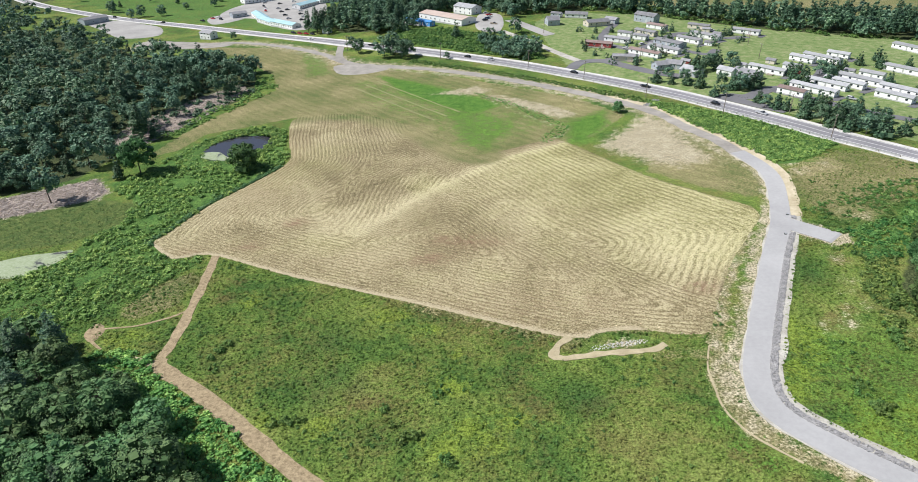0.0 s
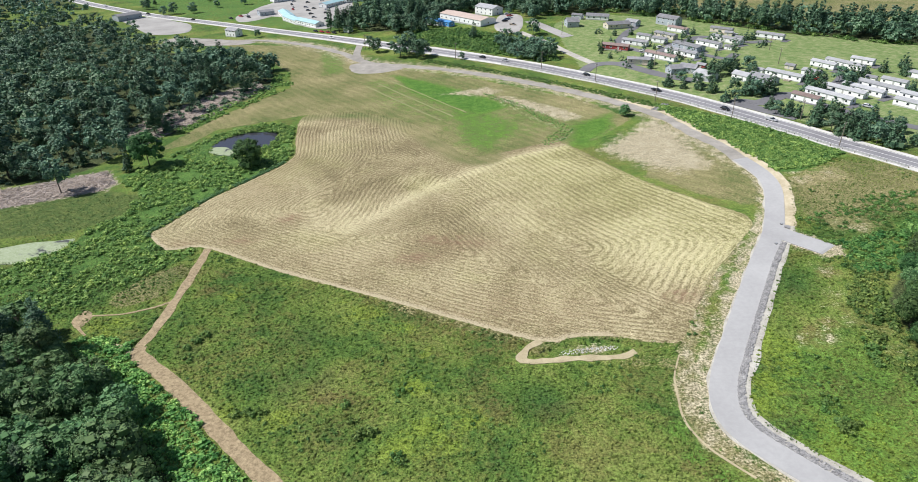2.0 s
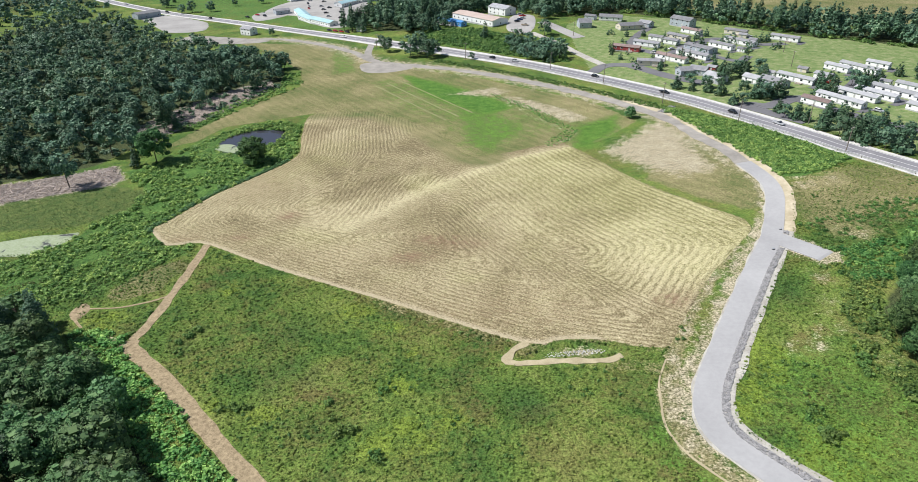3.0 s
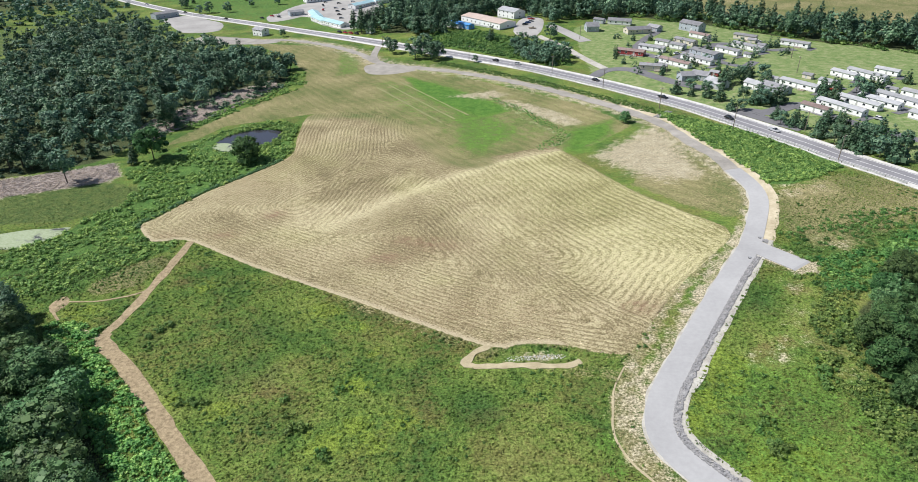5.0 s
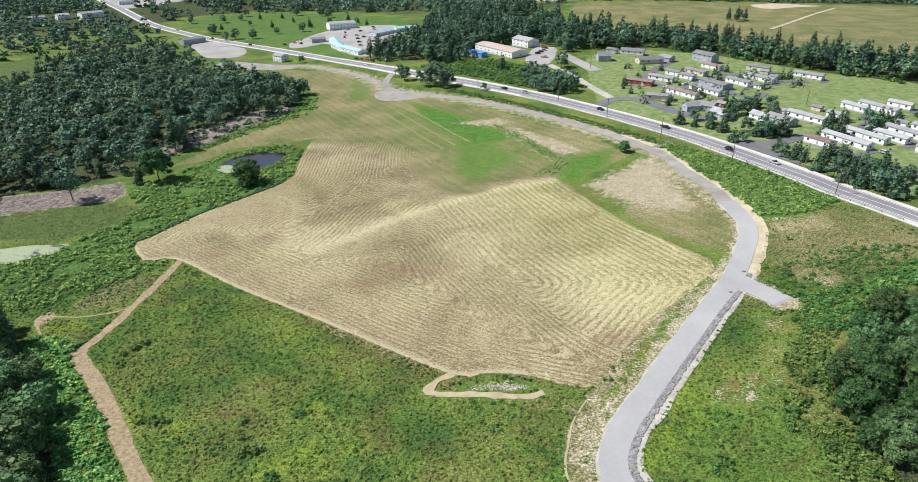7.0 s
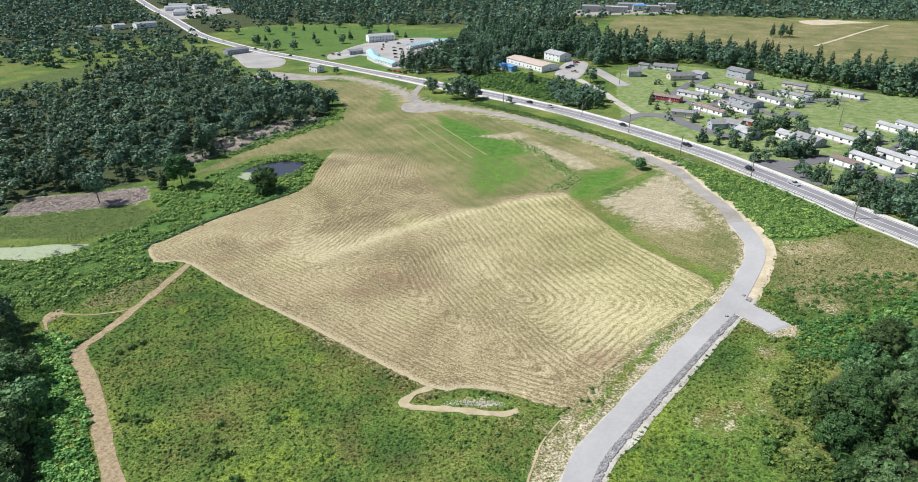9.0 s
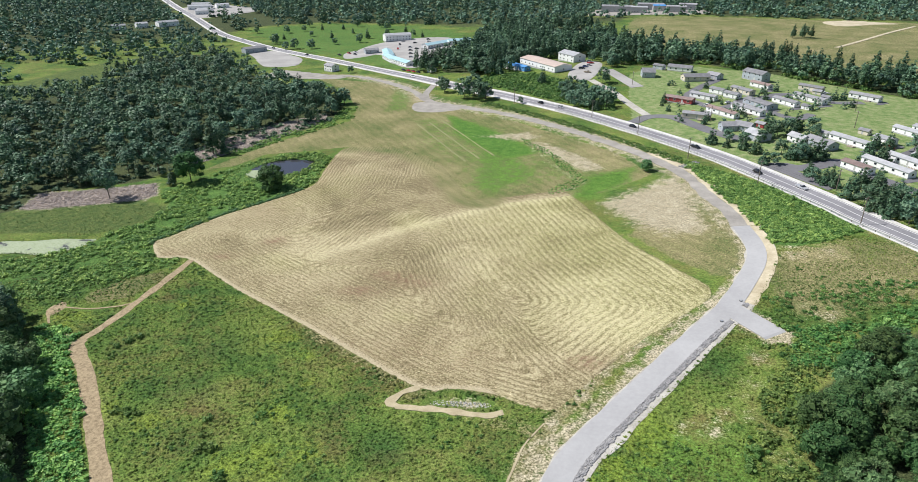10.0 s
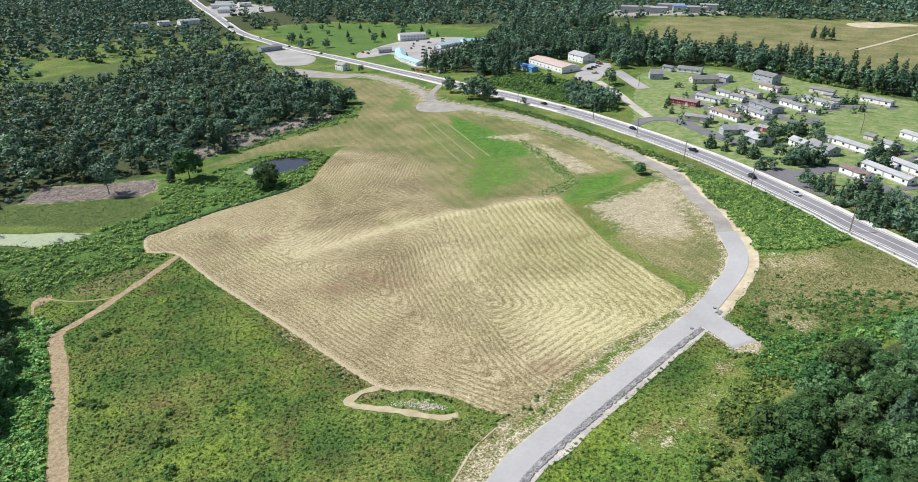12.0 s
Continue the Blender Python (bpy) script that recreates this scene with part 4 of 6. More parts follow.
tagged(sheet("gravel_apron", rounded([(-250, 530), (-221, 523), (-180, 508), (-172, 500), (-192, 494), (-228, 497), (-252, 510)], 5.0, True), 4.0, 0.14, GRAVEL), "wide bare gravel apron at the end of the track", "gravel pad", kind="structure")
tagged(ribbon("track_link", rounded([(-76, 432), (-82, 448), (-85, 478)]), 5.0, 0.17, GRAVEL), "gravel link from the track to the highway", "road", kind="structure")
tagged(ribbon("road_margin", [p for p in NEW_ROAD if p[1] > 190], 3.6, 0.11, SAND, shift=-4.4, ragged=0.16), "pale sandy margin on the outer side of the new road", "road shoulder", kind="structure")
tagged(ribbon("track_margin", TRACK[:44], 3.6, 0.12, SAND, shift=-4.5, ragged=0.22), "pale sandy margin beside the gravel track", "road shoulder", kind="structure")
YARD = rounded([(-350, 624), (-318, 630), (-285, 608), (-262, 588), (-250, 552), (-278, 545), (-315, 585)], 6.0, True)
tagged(sheet("gravel_yard", YARD, 4.0, 0.15, LOT), "wide pale gravel parking yard by the highway", "parking lot", kind="structure")
tagged(sheet("roadside_lot", rounded([(-217, 592), (-197, 616), (-207, 650), (-234, 630)], 4.0, True), 3.0, 0.13, LOT), "grey paved roadside lot with parked cars", "parking lot", kind="structure")
MOTELLOT = rounded([(-228, 640), (-214, 712), (-158, 734), (-126, 650), (-122, 548), (-148, 556), (-176, 604)], 6.0, True)
tagged(sheet("motel_lot", MOTELLOT, 4.0, 0.14, LOT), "pale paved motel parking lot", "parking lot", kind="structure")
TANLOT = rounded([(12, 492), (18, 548), (32, 540), (34, 505), (28, 478)], 4.0, True)
tagged(sheet("warehouse_lot", TANLOT, 3.0, 0.14, LOT), "grey paved yard beside the warehouse", "parking lot", kind="structure")
tagged(sheet("far_yard", rounded(FARYARD, 12.0, True), 8.0, 0.3, GRAVEL), "far pale paved industrial yard", "parking lot", kind="structure")
tagged(sheet("town_lot", rounded(TOWN, 12.0, True), 8.0, 0.3, LOT), "far pale paved roadside lots", "parking lot", kind="structure")
for _l, _w in ((rounded([(66, 382), (74, 394), (88, 393), (104, 371), (116, 358), (124, 352)]), 5.5), (rounded([(122, 306), (133, 314), (142, 311), (157, 322), (175, 325), (192, 342), (205, 362)]), 6.0),
               (rounded([(88, 393), (102, 402), (112, 412), (128, 432), (140, 448), (156, 462), (176, 446), (196, 450)]), 5.0), (rounded([(112, 412), (96, 440), (104, 470), (116, 500), (98, 504)]), 4.0),
               (rounded([(157, 322), (170, 300), (182, 282), (200, 262), (220, 250)]), 4.5), (rounded([(192, 342), (206, 318), (222, 296), (240, 280)]), 4.5), (rounded([(128, 432), (150, 400), (162, 412)]), 4.0), (rounded([(132, 312), (140, 300), (150, 286)]), 5.0)):
    tagged(ribbon("park_road", _l, 1.4 * _w, 0.15, PARKROAD, ragged=0.05), "narrow dark asphalt lane of the home park", "road", kind="structure")
tagged(ribbon("pale_drive", rounded([(73, 398), (61, 424), (49, 451), (31, 480)]), 5.0, 0.15, SHOULDER), "pale concrete drive up the bank", "road", kind="structure")
tagged(ribbon("pale_strip", rounded([(39, 512), (52, 487), (64, 464)]), 9.0, 0.15, LOT), "pale gravel strip beside the lawn", "gravel pad", kind="structure")
tagged(ribbon("far_sand_track", rounded([(225, 680), (255, 731), (300, 810), (340, 874)]), 3.5, 0.3, SAND), "sandy track across the far field", "path", kind="structure")
tagged(sheet("sand_bank", rounded([(248, 884), (283, 914), (330, 896), (302, 880), (264, 852)], 6.0, True), 5.0, 0.3, SAND), "bare pale sand at the far field's end", "sand bank", kind="structure")
tagged(sheet("sand_bank", rounded([(-50, 730), (-10, 695), (16, 700), (4, 740), (-26, 778)], 6.0, True), 5.0, 0.3, SAND), "bare pale sand bank among pines", "sand bank", kind="structure")


# ---------- plants ----------
def leaf_cloud(rng, centres, radii, per, size, squash=0.8, up=0.35, crown=0.8, core=0.66):
    """Small four-cornered leaves in clumps round the centres, facing outward, over a dense inner mass; each leaf is an island of its own."""
    k = len(centres)
    c = np.repeat(np.asarray(centres, float), per, 0)
    r = np.repeat(np.asarray(radii, float), per)
    d = rng.normal(size=(k * per, 3))
    d /= np.linalg.norm(d, axis=1)[:, None]
    p = c + d * (r * rng.uniform(0.80, 1.08, k * per))[:, None] * np.array([1, 1, squash])
    mid = np.asarray(centres, float).mean(0) - np.array([0, 0, 0.6 * float(np.max(radii))])
    o = p - mid
    o /= np.linalg.norm(o, axis=1)[:, None] + 1e-6
    n = 0.5 * d + (crown + 0.35) * o + rng.normal(scale=0.34, size=d.shape) + np.array([0, 0, up])
    n /= np.linalg.norm(n, axis=1)[:, None]
    u = np.cross(n, rng.normal(size=n.shape))
    u /= np.linalg.norm(u, axis=1)[:, None]
    w = np.cross(n, u)
    s = (size * rng.uniform(0.6, 1.4, k * per))[:, None]
    t = rng.uniform(0.55, 0.9, (k * per, 1))
    v = np.stack([p - u * s, p - w * s * t + n * s * 0.12, p + u * s, p + w * s * t + n * s * 0.12], 1).reshape(-1, 3)
    if core <= 0:
        return v
    cube = np.array([(-1, -1, -1), (1, -1, -1), (1, 1, -1), (-1, 1, -1), (-1, -1, 1), (1, -1, 1), (1, 1, 1), (-1, 1, 1)], float) / math.sqrt(3)
    sides = cube[np.array([(4, 5, 6, 7), (0, 1, 5, 4), (1, 2, 6, 5), (2, 3, 7, 6), (3, 0, 4, 7)]).ravel()]
    a, b = rng.uniform(0, 6.3, (k, 1)), rng.uniform(-0.6, 0.6, (k, 1))
    x1, y1 = np.cos(a) * sides[:, 0] - np.sin(a) * sides[:, 1], np.sin(a) * sides[:, 0] + np.cos(a) * sides[:, 1]
    y2, z2 = np.cos(b) * y1 - np.sin(b) * sides[:, 2], np.sin(b) * y1 + np.cos(b) * sides[:, 2]
    lump = np.stack([x1, y2, z2 * squash], 2)
    lump = lump * (np.asarray(radii, float) * core)[:, None, None] + np.asarray(centres, float)[:, None, :]
    return np.concatenate([v, lump.reshape(-1, 3)])


def cloud_faces(v):
    return np.arange(len(v)).reshape(-1, 4)


def broad_crown(rng, h, r, base, clumps, per, leaf):
    """Clumps over an uneven dome, wider below the middle."""
    cs, rs = [], []
    for k in range(clumps):
        a, f = rng.uniform(0, 2 * math.pi), 0.92 * rng.uniform(0, 1) ** 0.8
        zz = base + (h - base) * f
        wide = r * math.sqrt(max(0.05, 1 - (2 * f - 0.75) ** 2 / 1.7))
        q = wide * (0.35 + 0.6 * math.sqrt(rng.uniform(0, 1)))
        cs.append((q * math.cos(a), q * math.sin(a), zz - 0.12 * h * f))
        rs.append(r * rng.uniform(0.28, 0.46) * (1.1 - 0.3 * f))
    return leaf_cloud(rng, cs, rs, per, leaf)


def pine_crown(rng, h, r, base, tiers, per, leaf):
    """Ragged whorls of boughs, narrowing to the top."""
    cs, rs = [], []
    for t in range(tiers):
        f = t / max(1, tiers - 1)
        zz = base + (h - base) * min(1.0, max(0.0, 0.05 + 0.88 * f + rng.uniform(-0.03, 0.03)))
        wide = r * (1 - 0.72 * f ** 1.2) * rng.uniform(0.8, 1.15)
        m = max(1, int(6 * (1 - f) + 1.5))
        for k in range(m):
            a = 2 * math.pi * (k + rng.uniform(0, 0.8)) / m
            q = wide * rng.uniform(0.35, 0.8)
            cs.append((q * math.cos(a), q * math.sin(a), zz - 0.12 * q + rng.uniform(-0.05, 0.05) * h * (1 - f)))
            rs.append(max(0.19 * r, wide * rng.uniform(0.34, 0.52)))
    return leaf_cloud(rng, cs, rs, per, leaf, squash=0.85, up=0.5)


def trunk_solid(rng, h, r, base, limbs):
    s = Solid()
    p = Vector((0, 0, -0.4))
    rad = 0.03 * h * 0.55
    bend = Vector((rng.uniform(-0.04, 0.04), rng.uniform(-0.04, 0.04), 0))
    steps = 4
    pts = [p]
    for k in range(steps):
        q = Vector((bend.x * h * (k + 1) ** 1.3 / steps, bend.y * h * (k + 1) ** 1.3 / steps, 0.85 * h * (k + 1) / steps))
        s.tube(p, q, rad * (1 - k / (steps + 0.6)), rad * (1 - (k + 1) / (steps + 0.6)), 6)
        p = q
        pts.append(q)
    for k in range(limbs):
        f = rng.uniform(0.35, 0.8)
        a = rng.uniform(0, 2 * math.pi)
        o = Vector((0, 0, f * 0.85 * h))
        e = o + Vector((math.cos(a) * r * 0.7, math.sin(a) * r * 0.7, 0.15 * h))
        s.tube(o, e, rad * 0.4, rad * 0.12, 5)
    return s


def tree_kind(seed, kind, h, r, base, count, per, leaf):
    """Trunk and crown meshes of one kind of tree."""
    rng = np.random.default_rng(seed)
    v = (broad_crown if kind == "broad" else pine_crown)(rng, h, r, base, count, per, leaf)
    crown = quads("crown", v, cloud_faces(v), PINE if kind != "broad" else DARKLEAF if seed in (6, 7) else LEAF if seed < 10 else HAZYLEAF)
    return trunk_solid(rng, h, r, base, 6 if kind == "broad" else 3).mesh("trunk", BARK), crown, v


NEAR_KINDS = [tree_kind(1, "broad", 12.0, 5.0, 2.0, 50, 46, 0.232), tree_kind(2, "broad", 14.5, 5.8, 2.6, 54, 48, 0.242), tree_kind(3, "broad", 9.5, 4.4, 1.2, 42, 44, 0.222),
              tree_kind(4, "pine", 17.0, 4.2, 2.6, 12, 40, 0.23), tree_kind(5, "broad", 13.0, 4.0, 3.4, 40, 44, 0.222),
              tree_kind(6, "broad", 12.0, 5.6, 1.0, 72, 46, 0.25), tree_kind(7, "broad", 14.0, 5.4, 3.0, 60, 48, 0.24)]
MID_KINDS = [tree_kind(11, "broad", 14.0, 5.4, 3.0, 32, 23, 0.41), tree_kind(12, "broad", 11.5, 4.8, 2.2, 28, 23, 0.39), tree_kind(13, "pine", 18.0, 4.0, 4.0, 13, 18, 0.36), tree_kind(14, "broad", 16.0, 4.6, 6.0, 28, 23, 0.39), tree_kind(15, "pine", 13.0, 3.4, 1.5, 9, 20, 0.35),
             tree_kind(16, "pine", 11.0, 4.6, 1.0, 7, 20, 0.38), tree_kind(17, "broad", 3.6, 1.9, 0.3, 9, 14, 0.20), tree_kind(18, "pine", 5.0, 1.6, 0.4, 6, 10, 0.20)]
TREE_LABELS = {"broad": "leafy green broadleaf tree with a rounded uneven crown", "pine": "dark green pine tree with ragged boughs"}


def plant_tree(kinds, k, x, y, scale, turn, name, label, group=""):
    trunk, crown, _ = kinds[k]
    ob = thing(name, on_ground(x, y, turn, scale), label, "tree", group)
    part("trunk", trunk, None, ob)
    part("crown", crown, None, ob)
    return ob


def scatter(poly, gap, seed, keep=None):
    """Uneven points inside an outline, about gap metres apart."""
    rng = np.random.default_rng(seed)
    px, py = [p[0] for p in poly], [p[1] for p in poly]
    gx, gy = np.meshgrid(np.arange(min(px), max(px), gap), np.arange(min(py), max(py), gap))
    x, y = gx.ravel() + rng.uniform(-0.48, 0.48, gx.size) * gap, gy.ravel() + rng.uniform(-0.48, 0.48, gx.size) * gap
    ok = inside(poly, x, y)
    if keep is not None:
        ok &= keep(x, y)
    return x[ok], y[ok]


def stand(name, clouds, x, y, material, seed, label, category, low=0.75, high=1.25, sink=0.0, tint=None):
    """Many plants joined into one mesh; clouds are the leaf points of the kinds to choose from."""
    rng = np.random.default_rng(seed)
    z = terrain(x, y) - sink
    pick, turn, size = rng.integers(0, len(clouds), len(x)), rng.uniform(0, 2 * math.pi, len(x)), rng.uniform(low, high, len(x))
    out, tones = [], []
    for k, c in enumerate(clouds):
        i = np.nonzero(pick == k)[0]
        if len(i) == 0:
            continue
        co, si, s = np.cos(turn[i])[:, None], np.sin(turn[i])[:, None], size[i][:, None]
        v = np.stack([x[i][:, None] + s * (co * c[:, 0] - si * c[:, 1]), y[i][:, None] + s * (si * c[:, 0] + co * c[:, 1]), z[i][:, None] + s * c[:, 2] + 0 * co], 2)
        out.append(v.reshape(-1, 3))
        tones.append(np.repeat(rng.normal(0, 0.30, len(i)).clip(-0.5, 0.6), len(c)))
    v, tone = np.concatenate(out), np.concatenate(tones)
    me = quads(name, v, cloud_faces(v), material)
    me.color_attributes.new("tone", "FLOAT_COLOR", "POINT").data.foreach_set("color", np.repeat(tone[:, None], 4, 1).astype(np.float32).ravel())
    if tint is not None:
        me.color_attributes.new("patch", "FLOAT_COLOR", "POINT").data.foreach_set("color", tint(v[:, 0], v[:, 1]).astype(np.float32).ravel())
    return tagged(new(name, me), label, category, kind="stuff")


def upper(cloud, share):
    """The part of a crown above the closed canopy's shade: its lowest leaves are left out."""
    q = cloud.reshape(-1, 4, 3)
    h = q[:, :, 2].mean(1)
    return q[h > share * h.max()].reshape(-1, 3)


def grove(kinds, broad, pine, poly, gap, seed, name, group, cap, pine_share, low, high, keep=None, first=None):
    """Single trees of a wood. Returns the points left over beyond cap, to be joined."""
    x, y = scatter(poly, gap, seed, keep)
    rng = np.random.default_rng(seed + 99)
    order = np.argsort(first(x, y)) if first is not None else np.arange(len(x))
    for j in order[:cap]:
        is_pine = rng.uniform() < pine_share
        k = int(rng.choice(pine if is_pine else broad))
        plant_tree(kinds, k, float(x[j]), float(y[j]), float(rng.uniform(low, high)), float(rng.uniform(0, 360)), "pine_tree" if is_pine else "broadleaf_tree", TREE_LABELS["pine" if is_pine else "broad"], group)
    return x[order[cap:]], y[order[cap:]]


def seen_near(x, y):
    """Trees on the meadow's side of the near woods come first."""
    return np.hypot(x - 10, y - 130)


def rest_of(x, y, share, seed):
    r = np.random.default_rng(seed).uniform(size=len(x)) < share
    return (x[r], y[r]), (x[~r], y[~r])


# near woods: south-west corner and east bank
rx, ry = grove(NEAR_KINDS, [0, 1, 2, 4], [3], WOODS_NEAR, 6.2, 21, "tree", "trees of the south-west wood", 70, 0.08, 0.62, 1.12, first=seen_near, keep=lambda x, y: (y > 74) & (x > -141 + (149 - y) * 0.8))
if len(rx):
    stand("woodland", [upper(NEAR_KINDS[k][2], 0.55) for k in (0, 2)], rx, ry, LEAF, 5, "dense leafy wood of broadleaf trees", "woodland", 0.75, 1.1)
rx, ry = grove(NEAR_KINDS, [5, 6, 2], [3], WOODS_EAST, 5.2, 22, "tree", "trees of the east wood", 70, 0.03, 0.48, 0.86, first=seen_near, keep=lambda x, y: (y > 112) & (x < 158 + (y - 134) * 0.23))
if len(rx):
    stand("woodland", [upper(NEAR_KINDS[k][2], 0.55) for k in (0, 2)], rx, ry, LEAF, 6, "dense leafy wood on the east bank", "woodland", 0.55, 0.9)
# west wood: its eastern face tree by tree, the depth joined
rx, ry = grove(MID_KINDS, [0, 1, 3], [2, 4], WOODS_WEST, 9.3, 23, "tree", "trees of the west wood", 110, 0.12, 0.65, 1.25, first=lambda x, y: -x + 0.15 * np.abs(y - 300),
               keep=lambda x, y: (x > -430) & ((depth_in(WOODS_WEST, x, y) > 45) | (np.sin(x * 0.23 + 1) + np.sin(y * 0.29) > -0.75)) & (~inside(DEBRIS_B, x, y) | (np.sin(x * 1.7) * np.cos(y * 1.3) > 0.2)))
(ax, ay), (bx, by) = rest_of(rx, ry, 0.78, 3)
FAR_BROAD = [upper(tree_kind(31, "broad", 14.0, 5.4, 3.0, 20, 15, 0.53)[2], 0.46), upper(tree_kind(32, "broad", 11.5, 4.8, 2.2, 18, 15, 0.50)[2], 0.46), upper(tree_kind(35, "broad", 16.0, 4.6, 5.0, 18, 15, 0.50)[2], 0.48)]
FAR_PINE = [upper(tree_kind(33, "pine", 18.0, 4.8, 3.0, 12, 7, 0.60)[2], 0.40), upper(tree_kind(34, "pine", 15.0, 4.2, 2.0, 11, 7, 0.58)[2], 0.34)]
stand("woodland", FAR_BROAD, ax, ay, HAZYLEAF, 7, "mixed wood west of the field", "woodland", 0.6, 1.35)
stand("woodland", FAR_PINE, bx, by, PINE, 8, "dark pines of the west wood", "woodland", 0.55, 0.95)
# north wood behind the homes
nx_, ny_ = scatter(WOODS_NORTH, 6.9, 24, keep=lambda x, y: (np.hypot(x + 20, y - 735) > 36) & ((depth_in(WOODS_NORTH, x, y) > 9) | (np.sin(x * 0.31) + np.sin(y * 0.27) > -0.3)))
(ax, ay), (bx, by) = rest_of(nx_, ny_, 0.50, 4)
NORTH_BROAD = [upper(tree_kind(36, "broad", 14.0, 5.4, 3.0, 14, 11, 0.64)[2], 0.10), upper(tree_kind(37, "broad", 11.5, 4.8, 2.2, 13, 11, 0.62)[2], 0.10)]
stand("woodland", NORTH_BROAD, ax, ay, HAZYLEAF, 9, "mixed wood north of the highway", "woodland", 0.8, 1.4)
stand("woodland", FAR_PINE, bx, by, PINE, 10, "tall dark pines north of the highway", "woodland", 0.8, 1.25)


nx_, ny_ = scatter(WOODS_NORTH, 3.9, 38, keep=lambda x, y: (depth_in(WOODS_NORTH, x, y) < 8) & (y < 600) & (x > -70) & (np.sin(x * 0.31) + np.sin(y * 0.27) > -0.9))
NORTH_EDGE = (nx_, ny_)


# far woods out to the rim of the land
def far_ok(x, y):
    ok = line_gap(HIGHWAY_LINE, x, y) > 22
    for p in (GOLF, FARFIELD, BOG, FARYARD, TOWN, LAWN, WOODS_NORTH, WOODS_WEST, YARD):
        ok &= ~inside(p, x, y)
    ok &= np.hypot(x + 560, y - 715) > 50
    clear = np.sin(x / 83.0 + 1.3) * np.sin(y / 61.0 + 0.4) + 0.35 * np.sin(x / 31.0) * np.sin(y / 27.0)
    return ok & (clear < 0.9) & (x + 1.1 * y > -700)


FARWOODS = [(-600, 380), (-450, 398), (-438, 450), (-446, 510), (-432, 560), (-400, 640), (-330, 830), (-140, 860), (20, 900), (420, 930), (430, 560), (330, 430), (520, 700), (640, 1300), (200, 1420), (-300, 1420), (-800, 1330), (-1300, 1050), (-900, 600)]
fx, fy = scatter(FARWOODS, 17.5, 25, far_ok)
(ax, ay), (bx, by) = rest_of(fx, fy, 0.66, 6)
TINY_BROAD = [tree_kind(41 + k, "broad", 12.0 - k, 8.8, 0.5, 5, 5, 1.4)[2] for k in range(3)]
TINY_PINE = [tree_kind(45, "pine", 17.0, 5.6, 1.0, 4, 3, 1.4)[2]]
stand("far_woodland", TINY_BROAD, ax, ay, HAZYWOOD, 11, "far green woods reaching to the skyline", "woodland", 0.7, 1.3)
stand("far_woodland", TINY_PINE, bx, by, PINE, 12, "far dark pines reaching to the skyline", "woodland", 0.8, 1.3)

# single trees
for _x, _y, _k, _s, _lab in ((-163, 233, 3, 1.1, "slender leafy tree on a bare trunk by the brush"), (-139, 261, 6, 1.3, "round dark leafy tree at the wet meadow"), (-146, 256, 4, 0.75, "thin sparse tree beside the round tree"),
                             (-93, 261, 5, 1.12, "round leafy tree beside the pond"), (77, 304, 0, 0.52, "small bushy tree beside the gravel track"), (-177, 521, 1, 0.6, "small round tree by the shed"),
                             (-139, 410, 3, 1.0, "leafy tree at the end of the wood"), (-131, 416, 0, 0.95, "leafy tree at the end of the wood"),
                             (-76, 464, 1, 0.8, "tree on the highway bank"), (-50, 437, 0, 1.2, "dark tree beside the highway"), (-38, 432, 1, 1.2, "tree beside the highway"), (-8, 424, 1, 0.45, "low bush tree beside the highway"),
                             (-2, 470, 4, 0.95, "dark pointed conifer on the shrubby bank"), (28, 419, 0, 0.85, "broad tree by the highway bank"), (38, 413, 1, 1.0, "broad tree by the highway bank"), (43, 426, 1, 0.8, "tree at the pale drive"), (32, 437, 0, 0.75, "tree on the shrubby bank"), (40, 472, 0, 0.9, "tree between the drives")):
    _kinds = NEAR_KINDS if (_y < 320 and _x > -150 and _k in (0, 1, 5, 6)) else MID_KINDS
    plant_tree(_kinds, _k, _x, _y, _s, 37.0 * _x, "pine_tree" if _k in (2, 4) and _kinds is MID_KINDS else "broadleaf_tree", _lab)
for _x, _y in ((106, 345), (113, 340), (120, 337), (125, 331), (129, 350), (134, 358), (138, 362), (145, 362), (151, 359), (156, 365), (139, 324), (142, 322), (148, 324), (127, 315), (131, 315), (136, 331), (143, 301), (143, 294), (147, 291), (150, 288),
               (178, 347), (176, 325), (165, 310), (185, 352), (196, 340), (205, 350), (190, 330), (214, 360), (228, 370), (236, 362), (244, 380), (250, 360), (222, 330), (232, 320)):
    _k = 5 if (_x * 7 + _y) % 3 < 1.6 else 1
    plant_tree(MID_KINDS, _k, _x, _y, 0.5 + 0.05 * ((_x * 3 + _y) % 7), 23.0 * _x, "pine_tree" if _k == 5 else "broadleaf_tree", "bushy dark pine on the home park lawn" if _k == 5 else "small leafy tree on the home park lawn", "trees of the home park")
grove(MID_KINDS, [1, 0], [5], [(150, 282), (156, 268), (166, 250), (180, 230), (205, 190), (222, 205), (205, 245), (190, 270), (172, 296), (160, 296)], 10.0, 26, "tree", "trees between the homes and the highway", 28, 0.75, 0.5, 0.85)
